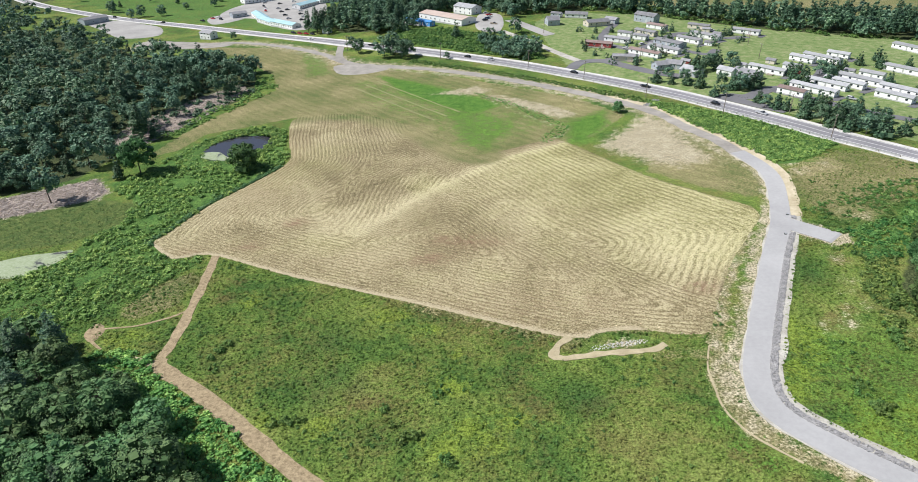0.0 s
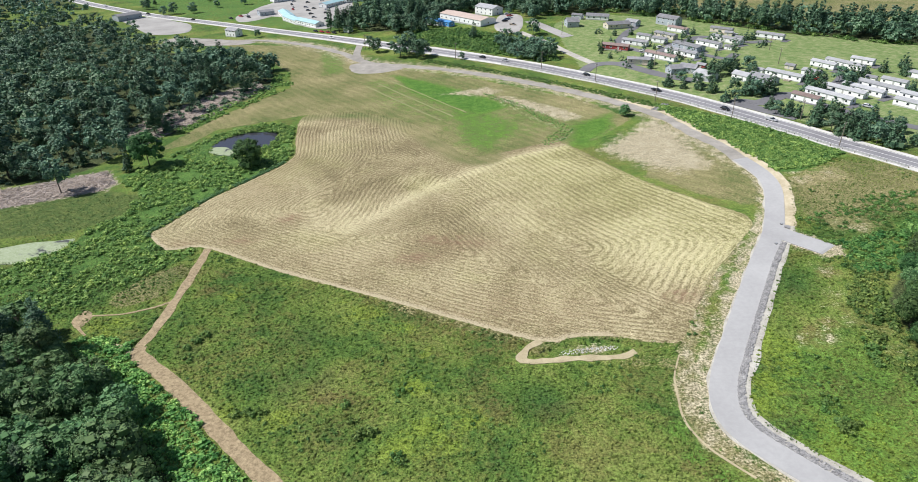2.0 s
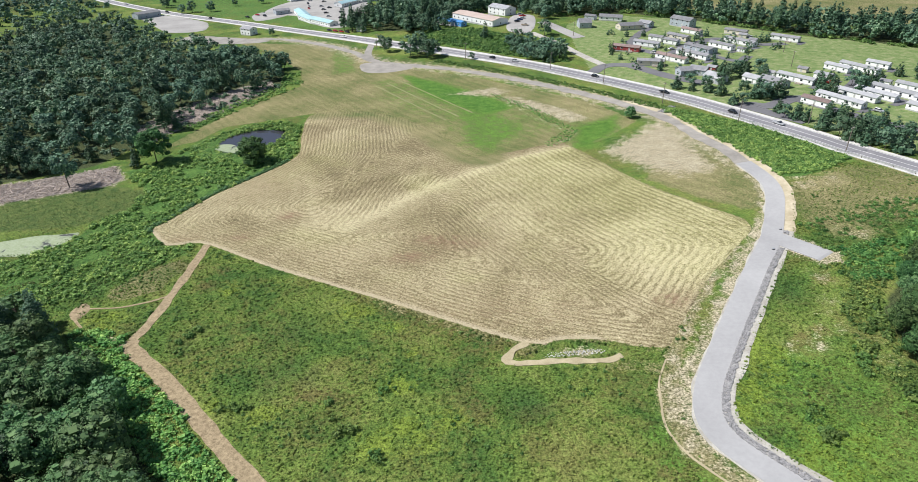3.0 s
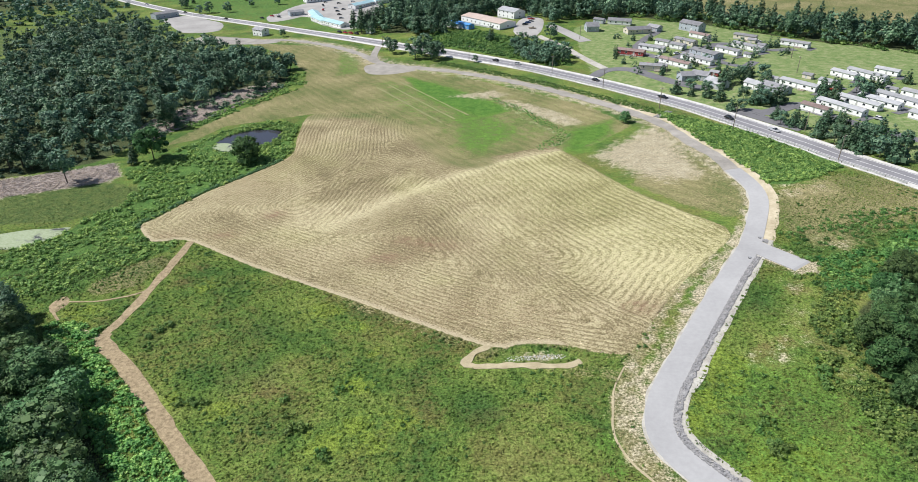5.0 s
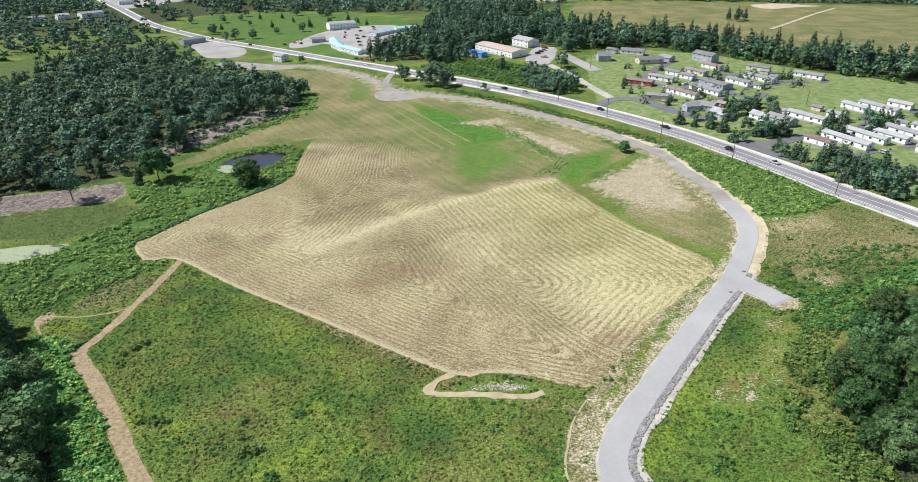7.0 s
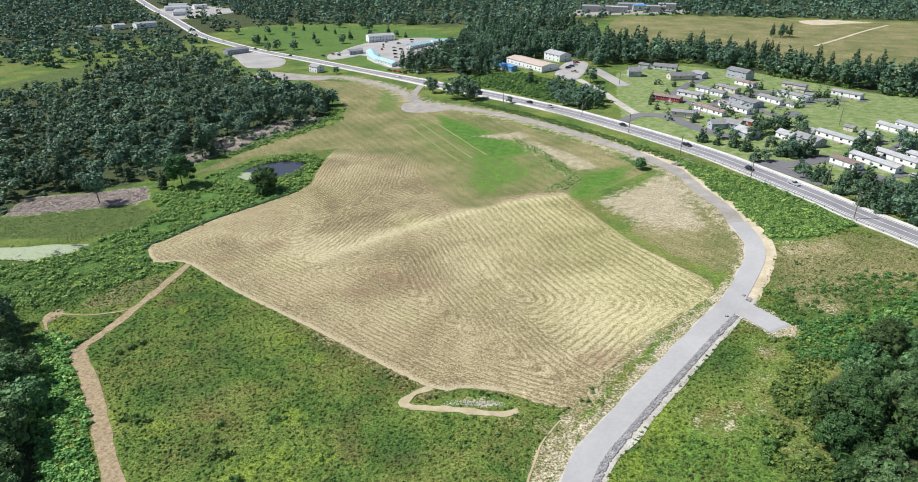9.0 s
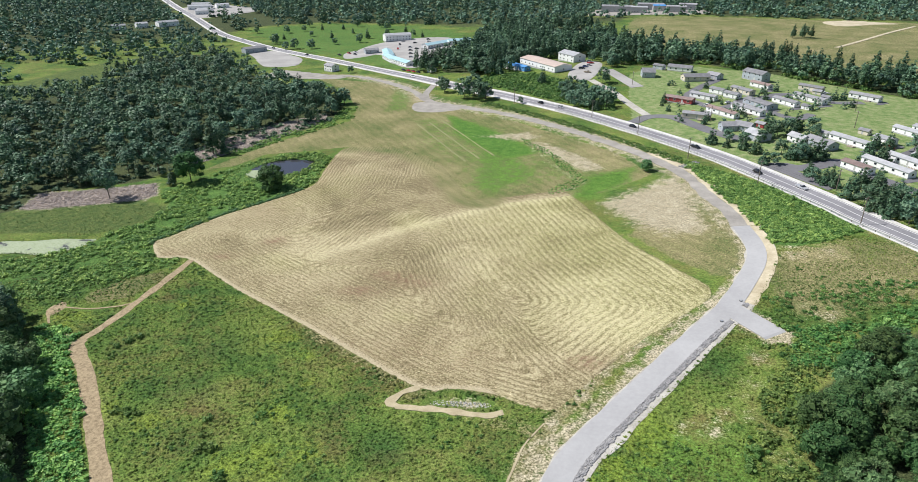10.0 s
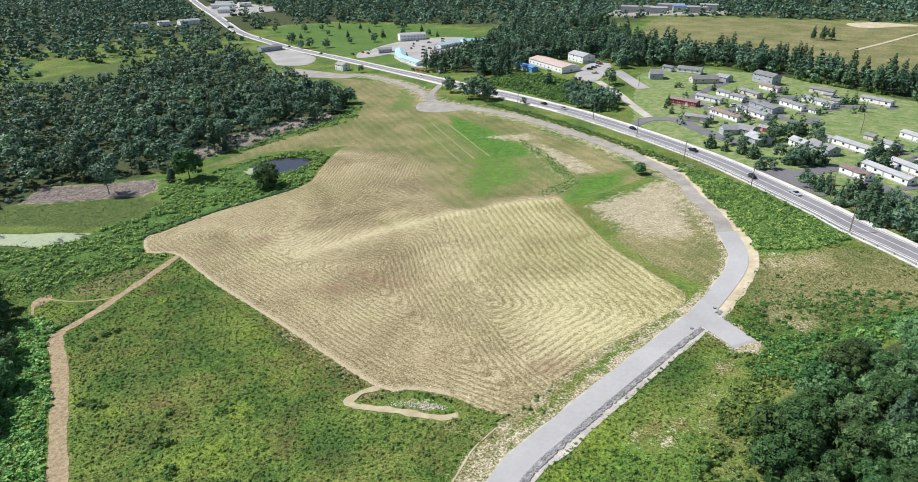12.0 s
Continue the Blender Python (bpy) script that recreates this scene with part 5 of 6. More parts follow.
for _x, _y in ((-351, 684), (-373, 745), (-287, 650), (-274, 680), (-250, 694), (-254, 724), (-305, 647), (-407, 732), (-342, 779), (-316, 786), (-259, 796), (-226, 774), (-309, 814), (-370, 797), (-312, 640), (-298, 720), (-330, 730), (-360, 765), (-290, 760), (-240, 750), (-275, 812), (-205, 745), (-190, 735), (-350, 700), (-345, 672)):
    plant_tree(MID_KINDS, (_x + _y) % 3 if (_x + _y) % 3 < 2 else 4, _x, _y, 0.6 + 0.08 * ((_x + 2 * _y) % 5), 31.0 * _y, "broadleaf_tree", "dark shade tree on an open mown lawn", "trees of the open lawn")
for _x, _y, _k, _s in ((153, 276, 5, 0.95), (156, 268, 1, 0.8), (159, 262, 5, 1.0), (162, 257, 5, 0.9), (166, 251, 1, 0.85), (170, 247, 5, 1.0), (159, 288, 5, 0.8), (163, 279, 5, 0.95), (168, 269, 1, 0.8), (173, 260, 5, 0.95),
                       (142, 328, 5, 0.95), (147, 327, 5, 0.8), (151, 325, 5, 1.0), (136, 371, 5, 0.8), (144, 372, 1, 0.7), (149, 376, 5, 0.9), (155, 370, 1, 0.8), (143, 302, 4, 0.5), (151, 298, 4, 0.5), (170, 326, 5, 1.0), (180, 335, 5, 0.9), (194, 347, 1, 0.8), (202, 352, 5, 0.8), (121, 344, 1, 0.65), (114, 350, 1, 0.6)):
    plant_tree(MID_KINDS, _k, _x, _y, _s, 17.0 * _x + _y, "pine_tree" if _k != 1 else "broadleaf_tree", "dark bushy pine between the homes and the highway" if _k != 1 else "leafy tree between the homes and the highway", "trees of the home park")
for _x, _y, _k, _s in ((-73, 517, 2, 1.0), (-60, 502, 0, 1.1), (-49, 494, 1, 1.1), (-40, 495, 4, 1.1), (-35, 508, 0, 1.0), (-45, 445, 0, 1.15), (-34, 434, 1, 1.1), (-69, 451, 1, 0.95), (-60, 515, 2, 1.0), (-47, 512, 2, 0.95)):
    plant_tree(MID_KINDS, _k, _x, _y, _s, 17.0 * _x + _y, "pine_tree" if _k in (2, 4) else "broadleaf_tree", "tall dark pine beside the highway bank" if _k in (2, 4) else "leafy tree on the highway bank", "trees of the highway bank")
grove(MID_KINDS, [0, 1], [2], [(-122, 528), (-112, 514), (-98, 510), (-94, 540), (-104, 556), (-118, 548)], 7.5, 27, "tree", "pines at the motel", 24, 0.8, 0.8, 1.1)

grove(MID_KINDS, [0, 1], [5], [(14, 432), (24, 422), (44, 408), (54, 412), (46, 440), (30, 456), (14, 462)], 8.0, 28, "tree", "trees on the highway bank", 20, 0.2, 0.55, 0.9)
grove(MID_KINDS, [0, 1], [2], [(-64, 500), (-44, 500), (-40, 528), (-24, 548), (2, 568), (-16, 584), (-52, 552), (-70, 528)], 7.0, 33, "tree", "trees behind the warehouse", 45, 0.55, 0.8, 1.2)
grove(MID_KINDS, [0, 1], [2], [(20, 552), (44, 520), (50, 540), (66, 548), (60, 566), (30, 574)], 7.0, 34, "tree", "trees behind the hall", 24, 0.5, 0.7, 1.1)
grove(MID_KINDS, [0, 1], [2], [(196, 728), (212, 728), (218, 742), (206, 750), (192, 744)], 8.0, 31, "tree", "tree clump in the far field", 8, 0.5, 0.6, 0.9)
grove(MID_KINDS, [0, 1], [2], [(98, 606), (142, 584), (190, 556), (214, 528), (250, 512), (262, 520), (222, 545), (176, 580), (110, 618)], 11.0, 32, "tree", "pines at the far field's edge", 40, 0.9, 0.75, 1.15)
grove(MID_KINDS, [0, 1], [5, 2], [(-66, 490), (-40, 500), (-44, 512), (-60, 512)], 8.0, 29, "tree", "trees west of the warehouse", 12, 0.5, 0.6, 0.95)

grove(MID_KINDS, [6], [7], [(84, 392), (112, 352), (128, 345), (150, 395), (185, 432), (200, 462), (190, 470), (150, 470), (110, 500), (80, 480), (80, 420)], 12.0, 30, "tree", "garden shrubs of the home park", 70, 0.35, 0.7, 1.6)

# shrubs and meadow plants
BUSH = [leaf_cloud(np.random.default_rng(51 + k), [(0, 0, 0.5), (0.6, 0.2, 0.4), (-0.5, 0.4, 0.45), (0.1, -0.6, 0.4)], [0.75, 0.6, 0.62, 0.58], 11, 0.185, core=0.62) for k in range(4)]
BUSH_SMALL = [b[:, :] * 0.6 for b in BUSH]


def open_ground(x, y):
    """Where meadow plants grow: off the field, paths, roads and water."""
    ok = ~inside(HAYFIELD, x, y) & (line_gap(PATH, x, y) > np.where(np.asarray(y) > 133, 1.7, 2.5)) & (line_gap(NEW_ROAD, x, y) > 5.6) & (line_gap(SPUR, x, y) > 1.1) & (line_gap(TRACK, x, y) > 4.5) & (line_gap(STUB, x, y) > 4.0) & (line_gap(PITLOOP, x, y) > 1.5)
    west = (x < np.interp(y, ROAD_Y, ROAD_X)) & (line_gap(NEW_ROAD, x, y) < 9.5) & (np.asarray(y) < 198)
    ok &= ~west | (np.sin(np.asarray(x) * 5.3 + 1) * np.sin(np.asarray(y) * 4.7) > 0.55)
    thin = np.maximum.reduce([spot(x, y, *q) for q in TANSPOTS])
    ok &= (thin < 0.35) | (np.sin(np.asarray(x) * 7.1) * np.sin(np.asarray(y) * 6.3) > 0.45)
    for p in (POND_A, POND_B, PIT, SANDPATCH, DEBRIS):
        ok &= ~inside(p, x, y)
    return ok & (line_gap(HIGHWAY_LINE, x, y) > 8.0)


sx, sy = scatter(HEDGE, 1.5, 61, open_ground)
stand("hedge_shrubs", BUSH, sx, sy, SHRUB, 62, "dense bright green shrub thicket on the road bank", "shrubs", 0.8, 1.5, 0.1)
sx, sy = scatter(SLOPE_SHRUBS, 2.4, 63)
stand("bank_shrubs", BUSH, sx, sy, MIDSHRUB, 64, "green shrubs on the bank above the highway", "shrubs", 1.0, 2.2, 0.1)
stand("wood_undergrowth", BUSH, *NORTH_EDGE, MIDSHRUB, 39, "green undergrowth along the edge of the north wood", "shrubs", 1.3, 3.2, 0.2)
sx, sy = scatter(WET, 1.75, 65, lambda x, y: open_ground(x, y) & ~inside(SEDGE, x, y) & (np.sin(x * 0.21 + 1) * np.sin(y * 0.17) + 0.3 * np.sin(x * 0.9 + y * 0.7) > -0.5))
stand("wetland_shrubs", BUSH, sx, sy, SHRUB, 66, "lush green shrubs of the wet ground beside the field", "shrubs", 0.40, 1.65, 0.12)
sx, sy = scatter([(-122, 268), (-126, 290), (-114, 312), (-94, 313), (-84, 300), (-82, 284), (-92, 268), (-104, 262)], 1.5, 67, lambda x, y: ~inside(POND_A, x, y) & (line_gap(POND_A + POND_A[:1], x, y) < 6.5) & open_ground(x, y))
stand("pond_bushes", BUSH, sx, sy, SHRUB, 68, "green bushes round the dark pond", "shrubs", 0.5, 1.15, 0.1)
sx, sy = scatter(WOODS_WEST, 4.8, 71, lambda x, y: (depth_in(WOODS_WEST, x, y) < 46) & (x > -300) & ((x > -215) | (y < 260)) & ~inside(DEBRIS, x, y) & (np.sin(x * 0.31) + np.sin(y * 0.37 + 1) > -0.6))
stand("wood_undergrowth", BUSH, sx, sy, HAZYLEAF, 72, "green undergrowth along the edge of the west wood", "shrubs", 0.9, 2.6, 0.2)
sx, sy = scatter([(107, 128), (110, 148), (120, 166), (128, 164), (118, 146), (116, 126), (126, 96), (142, 60), (130, 60), (114, 96)], 1.7, 73, open_ground)
stand("wood_edge_shrubs", BUSH, sx, sy, MIDSHRUB, 74, "low dark green shrubs along the east wood's edge", "shrubs", 0.7, 1.7, 0.1)
sx, sy = scatter([(114, 193), (118, 186), (124, 184), (131, 180), (140, 186), (154, 198), (162, 208), (150, 208), (136, 204), (124, 197)], 1.9, 96, lambda x, y: open_ground(x, y) & (np.sin(x * 0.33 + 1) * np.sin(y * 0.37) > -0.35))
stand("bank_scrub", BUSH, sx, sy, MIDSHRUB, 97, "low dark green scrub on the dry bank", "shrubs", 0.5, 1.2, 0.1)
sx, sy = scatter([(118, 177), (138, 182), (158, 199), (170, 197), (152, 184), (138, 172), (127, 160), (118, 160)], 1.8, 98, open_ground)
stand("wood_edge_shrubs", BUSH, sx, sy, MIDSHRUB, 99, "tall green shrubs at the top of the east wood", "shrubs", 0.6, 1.7, 0.1)
sx, sy = scatter([(112, 150), (112, 178), (120, 192), (140, 200), (162, 206), (170, 200), (146, 188), (134, 176), (122, 160), (114, 146)], 2.2, 69, lambda x, y: open_ground(x, y) & (np.sin(x * 0.5) * np.sin(y * 0.43) > -0.6))
stand("east_shrubs", BUSH, sx, sy, MIDSHRUB, 70, "low green shrubs before the east wood", "shrubs", 0.5, 1.2, 0.1)
sx, sy = scatter([(-79, 133), (-72, 123), (-54, 109), (-40, 96), (-26, 84), (-8, 66), (-20, 60), (-44, 84), (-56, 95), (-73, 109), (-92, 125), (-98, 134), (-90, 139), (-84, 134)], 1.7, 75, open_ground)
stand("path_shrubs", BUSH, sx, sy, SHRUB, 76, "green shrubs between the wood and the mown path", "shrubs", 0.6, 1.7, 0.1)
sx, sy = scatter([(-112, 194), (-103, 230), (-90, 252), (-82, 272), (-88, 298), (-92, 330), (-76, 330), (-66, 270), (-80, 240), (-92, 210), (-100, 196)], 0.75, 77, lambda x, y: (y < 264) & (depth_in(HAYFIELD, x, y) < -0.3) & (depth_in(HAYFIELD, x, y) > -1.7))
stand("field_edge_shrubs", BUSH_SMALL, sx, sy, LEAF, 78, "dense dark row of weeds along the mown field's edge", "shrubs", 0.9, 1.9, 0.05)
TUFT = [leaf_cloud(np.random.default_rng(81 + k), [(0, 0, 0.14)], [0.36], 6, 0.15, 0.5, 1.1, 0.35, 0.0) for k in range(6)]
MEADOW = [(-140, 150), (-100, 190), (-80, 188), (-14, 156), (28, 136), (60, 136), (100, 196), (118, 224), (150, 240), (170, 222), (166, 200), (140, 186), (114, 150), (112, 126), (122, 92), (140, 50), (-20, 50), (-45, 84), (-90, 125), (-105, 136)]
sx, sy = scatter(MEADOW, 0.95, 82, lambda x, y: open_ground(x, y) & (~inside(VERGE, x, y) | (np.sin(x * 2.1) * np.sin(y * 1.7) > 0.3)))
stand("meadow_plants", TUFT, sx, sy, PLANT, 83, "knee-high mixed green and rusty meadow plants", "meadow plants", 0.6, 1.6, 0.03, patches)
HUMP = [leaf_cloud(np.random.default_rng(181 + k), [(0, 0, 0.22), (0.32, 0.1, 0.15)], [0.50, 0.36], 8, 0.17, 0.75, 0.7, 0.6, 0.74) for k in range(6)]
sx, sy = scatter(MEADOW, 1.5, 182, lambda x, y: open_ground(x, y) & ~inside(RIGHTSLOPE, x, y) & ((line_gap(NEW_ROAD, x, y) > 11) | (x > np.interp(y, ROAD_Y, ROAD_X))) & (np.sin(x * 0.37 + 2 * np.sin(y * 0.11)) * np.sin(y * 0.41) + 0.5 * np.sin(x * 1.3 + y * 0.9) > -0.55))
stand("meadow_humps", HUMP, sx, sy, PLANT, 183, "waist-high leafy clumps of mixed meadow weeds", "meadow plants", 0.36, 1.0, 0.04, patches)
sx, sy = scatter(MEADOW, 2.6, 84, lambda x, y: open_ground(x, y) & (np.sin(x * 0.13 + 2) * np.sin(y * 0.16 + 1) + 0.5 * np.sin(x * 0.5 + 1) * np.sin(y * 0.6) > 0.50))
stand("meadow_shrubs", BUSH_SMALL, sx, sy, MIDSHRUB, 85, "scattered low dark shrubs in the meadow", "shrubs", 0.5, 1.3, 0.05)
CLUMPS = ((-38, 108), (-36, 108.6), (-42, 107.3), (-40, 108.2), (-12, 101.7), (-9.6, 102.4), (-15, 106.2), (-62.5, 128), (-64.6, 132), (-61, 138), (-63, 135), (-3, 95), (-1.5, 94), (-5, 115), (-17, 111), (90, 110), (89.3, 104.4), (89.5, 102.6), (87.5, 108), (91.5, 103.6), (107.5, 127), (105, 122), (106, 124.5), (107, 128.5))
for _k, (_x, _y) in enumerate(CLUMPS):
    _r = np.random.default_rng(300 + _k)
    _v = leaf_cloud(_r, _r.normal(0, 0.75, (7, 3)) * (1, 1, 0.2) + (0, 0, 0.6), _r.uniform(0.5, 0.85, 7), 26, 0.14, core=0.6)
    tagged(new("shrub", quads("shrub", _v, cloud_faces(_v), MIDSHRUB)), "low dark green leafy shrub standing in the meadow", "shrub", "meadow shrubs").matrix_basis = on_ground(_x, _y, 40 * _k, 0.9 + 0.1 * (_k % 6))
sx, sy = scatter([(-196, 200), (-184, 212), (-150, 232), (-126, 230), (-108, 200), (-100, 186), (-88, 156), (-120, 146), (-176, 158), (-200, 172)], 1.25, 86, lambda x, y: open_ground(x, y) & ~inside(SEDGE, x, y))
stand("marsh_grass", TUFT, sx, sy, MARSH, 87, "tall green marsh grass beside the weedy pond", "marsh grass", 0.7, 1.6, 0.03)
sx, sy = scatter([(8, 354), (20, 342), (32, 328), (43, 309), (52, 292), (49, 280), (38, 273), (36, 279), (46, 292), (38, 306), (28, 324), (12, 344)], 1.5, 88)
stand("ditch_weeds", BUSH_SMALL, sx, sy, SHRUB, 89, "low weeds along a shallow field ditch", "weeds", 0.5, 1.1, 0.05)
sx, sy = scatter([(112, 300), (90, 325), (60, 356), (30, 384), (0, 408), (-30, 428), (-32, 422), (0, 400), (28, 376), (58, 348), (88, 318), (100, 306)], 1.45, 90, open_ground)
stand("verge_shrubs", BUSH, sx, sy, MIDSHRUB, 91, "green scrub between the track and the highway", "shrubs", 0.5, 1.1, 0.1)
sx, sy = scatter([(-156, 292), (-146, 296), (-128, 334), (-110, 372), (-108, 384), (-118, 408), (-128, 404), (-122, 384), (-136, 350), (-148, 318)], 1.9, 92, lambda x, y: np.sin(x * 0.4) + np.sin(y * 0.33) > -0.7)
stand("edge_shrubs", BUSH, sx, sy, SHRUB, 93, "green shrubs along the wood's edge", "shrubs", 0.6, 1.3, 0.1)


# loose straw lying in the swaths
_rng = np.random.default_rng(141)
sx, sy = scatter(HAYFIELD, 0.60, 142, lambda x, y: (depth_in(HAYFIELD, x, y) > 0.4) & (y < 262 + 0.1 * x))
_block, _ring, _west, _b, _east = mower_gap(sx, sy)
_row = np.sin(2 * math.pi * np.where(_east < 0, 1.45 * _west, np.where(_b < 56, _block, 1.45 * _ring)) / SWATH)
_keep = _rng.uniform(size=len(sx)) < 0.30 + 0.10 * _row
WISP = [leaf_cloud(np.random.default_rng(151 + k), [(0, 0, 0.02)], [0.30], 3, 0.16, 0.25, 3.0, 0.1, 0.0) for k in range(4)]
stand("loose_straw", WISP, sx[_keep], sy[_keep], STRAWWISP, 143, "loose pale straw lying in mown swaths", "straw", 0.6, 1.4)


# ---------- buildings ----------
def opening(body, name, x, y, z, w, h, out, frame_material, door=False):
    """A window or door on a wall face; out is the wall's outward turn in degrees."""
    m = pose(x, y, z, 0, 0, out)
    fr = Solid()
    t = 0.09
    for bx, bz, bw, bh in ((-w / 2, 0, t, h), (w / 2, 0, t, h), (0, 0, w + t, t), (0, h - t, w + t, t)):
        fr.box(bx, 0, bz, bw, 0.12, bh)
    ob = part(name, fr, frame_material, body, m=m)
    pn = Solid().box(0, -0.01, 0.02, w - 0.04, 0.05, h - 0.06)
    part("door_leaf" if door else "pane", pn, BLUEPAINT if door and w > 2 else (SKIRT if door else GLASS), ob)
    return ob


def home(x, y, turn, length, width, siding, roof, label, group="", height=2.5, rise=0.9, lift=0.5, name="mobile_home", windows=4, porch=False, storeys=1):
    """A long low house with a pitched roof, skirting, windows on its long sides, and a door."""
    ob = thing(name, on_ground(x, y, turn), label, "house", group)
    part("skirting", Solid().box(0, 0, -0.8, length - 0.1, width - 0.1, lift + 0.82), SKIRT, ob)
    w = Solid().box(0, 0, lift, length, width, height)
    for e in (-1, 1):
        a = e * length / 2
        tri = [(a, -width / 2, lift + height), (a, width / 2, lift + height), (a, 0, lift + height + rise - 0.02)]
        w.face(tri if e > 0 else tri[::-1])
    wall = part("wall", w, siding, ob)
    part("roof", Solid().gable(lift + height, length, width, rise), roof, ob)
    for st in range(storeys):
        z0 = lift + 0.85 + st * 2.7
        for side in (-1, 1):
            for k in range(windows):
                px = (k + 0.5) / windows * length - length / 2 + 0.35 * math.sin(k * 2.3 + x)
                if k == windows // 2 and st == 0:
                    opening(wall, "door", px, side * (width / 2 + 0.01), lift + 0.05, 0.95, 2.0, 0 if side > 0 else 180, WHITE, door=True)
                else:
                    opening(wall, "window", px, side * (width / 2 + 0.01), z0, 1.3 if k % 2 else 1.0, 1.15, 0 if side > 0 else 180, WHITE)
        for e in (-1, 1):
            opening(wall, "window", e * (length / 2 + 0.01), 0.2, z0, 1.2, 1.15, -90 * e, WHITE)
    if porch:
        px = length * 0.18
        d = Solid().box(px, -width / 2 - 1.2, 0.0, 3.2, 2.3, lift + 0.02)
        part("porch_deck", d, DECKWOOD, ob)
        r = Solid()
        for a, b in ((px - 1.5, -width / 2 - 2.2), (px + 1.5, -width / 2 - 2.2), (px, -width / 2 - 2.2)):
            r.box(a, b, lift, 0.1, 0.1, 1.0)
        r.box(px, -width / 2 - 2.2, lift + 0.95, 3.1, 0.12, 0.1)
        part("porch_rail", r, WHITE, ob)
    return ob


def driveway(x, y, turn, length):
    """A short paved pad at the end of a home."""
    c, s = math.cos(radians(turn)), math.sin(radians(turn))
    a, b = length / 2 + 2.2, length / 2 + 2.2
    line = [(x + c * a - s * k, y + s * b + c * k) for k in (-7.0, -3.0, 0.0, 3.0)]
    tagged(ribbon("driveway", line, 3.4, 0.13, PARKROAD), "short dark paved driveway beside a home", "driveway", kind="structure")


PARK = "homes of the park"
WP = "white vinyl-sided mobile home with a pale metal roof on lawn"
WL, GL = "white vinyl-sided mobile home with a grey shingle roof on lawn", "blue-grey sided house with a grey shingle roof on lawn"
for _x, _y, _t, _l, _w, _s, _r, _lab, _p in (
        (105, 438, -34, 17, 4.4, WHITE, GREYROOF, WL, False), (114, 454, -40, 9.5, 5, WHITE, GREYROOF, "small white house with a grey roof beside the lane", False), (122, 444, -40, 9.5, 5, WHITE, GREYROOF, "small white house with a grey roof beside the lane", False),
        (129, 458, -50, 16, 5, TANSIDE, GREYROOF, "cream-sided mobile home with a grey roof", False), (114, 401, -48, 21, 4.4, WHITE, BROWNROOF, "long white mobile home with a brown roof", False), (128, 409, -50, 22, 4.4, WHITE, GREYROOF, WL, True),
        (136, 425, -55, 20, 8, GREYSIDE, GREYROOF, "double-wide grey house with a grey shingle roof", False), (142, 478, -48, 15, 4.6, WHITE, BROWNROOF, "white mobile home with a brown roof", False), (172, 478, -36, 15, 4.6, TANSIDE, GREYROOF, "cream-sided mobile home at the wood's edge", True),
        (166, 446, -52, 22, 4.6, WHITE, GREYROOF, WL, False), (151, 433, -52, 17, 4.6, WHITE, GREYROOF, WL, False), (199, 460, -40, 18, 5, WHITE, GREYROOF, "white mobile home with a porch at the wood's edge", True),
        (169, 354, -50, 20, 4.6, WHITE, PALEROOF, "long white mobile home with a porch", True), (185, 359, -48, 9, 5.5, WHITE, PALEROOF, "small white house with a porch", True), (200, 379, -55, 14, 4.6, WHITE, PALEROOF, "white mobile home with a pale metal roof", False),
        (175, 314, -56, 23, 4.6, WHITE, PALEROOF, WP, False), (186, 323, -56, 21, 4.6, WHITE, PALEROOF, WP, True), (163, 311, -52, 13, 4.6, WHITE, BROWNROOF, "white mobile home with a brown roof", False), (212, 380, -58, 22, 4.6, WHITE, PALEROOF, WP, False),
        (226, 389, -46, 12, 4.6, WHITE, PALEROOF, WP, False), (196, 325, -56, 20, 4.6, WHITE, PALEROOF, "white mobile home with a pale metal roof", False), (207, 331, -58, 22, 4.6, WHITE, PALEROOF, WP, False), (219, 341, -52, 12, 4.6, WHITE, PALEROOF, WP, False),
        (243, 352, -60, 22, 4.6, WHITE, PALEROOF, WP, False), (216, 310, -58, 20, 4.6, WHITE, PALEROOF, "white mobile home with a pale metal roof", True), (206, 299, -58, 17, 4.6, WHITE, PALEROOF, "white mobile home with a pale metal roof", False), (280, 408, -70, 20, 6, WHITE, PALEROOF, "white house with a pale roof beyond the lawn", False)):
    home(_x, _y, _t, _l, _w, _s, _r, _lab, PARK, porch=_p, windows=max(2, int(_l / 4)))
    if int(_x) % 3:
        driveway(_x, _y, _t, _l)
home(91, 428, -24, 17, 5.5, REDSIDE, BROWNROOF, "barn-red ranch house with a brown roof", PARK, name="ranch_house", porch=True)
home(100, 392, -8, 15, 4.6, TANSIDE, GREYROOF, "cream mobile home with a grey roof beside the lane", PARK, porch=True, windows=3)
home(101, 491, 20, 18, 8, TANSIDE, GREYROOF, "cream ranch house with a wide grey roof", PARK, name="ranch_house", rise=1.6)
home(114, 500, -40, 9, 7, GREYSIDE, GREYROOF, "grey garage with a dark roof", PARK, name="garage", rise=1.5, windows=2)
home(69, 495, 12, 9, 8, GREYSIDE, GREYROOF, "blue-grey gabled cottage on a lawn", PARK, name="cottage", height=3.2, rise=2.4, windows=2)
home(91, 521, -14, 17, 7, WHITE, GREYROOF, "long white house with a grey roof at the wood's edge", PARK, name="ranch_house", rise=1.5)
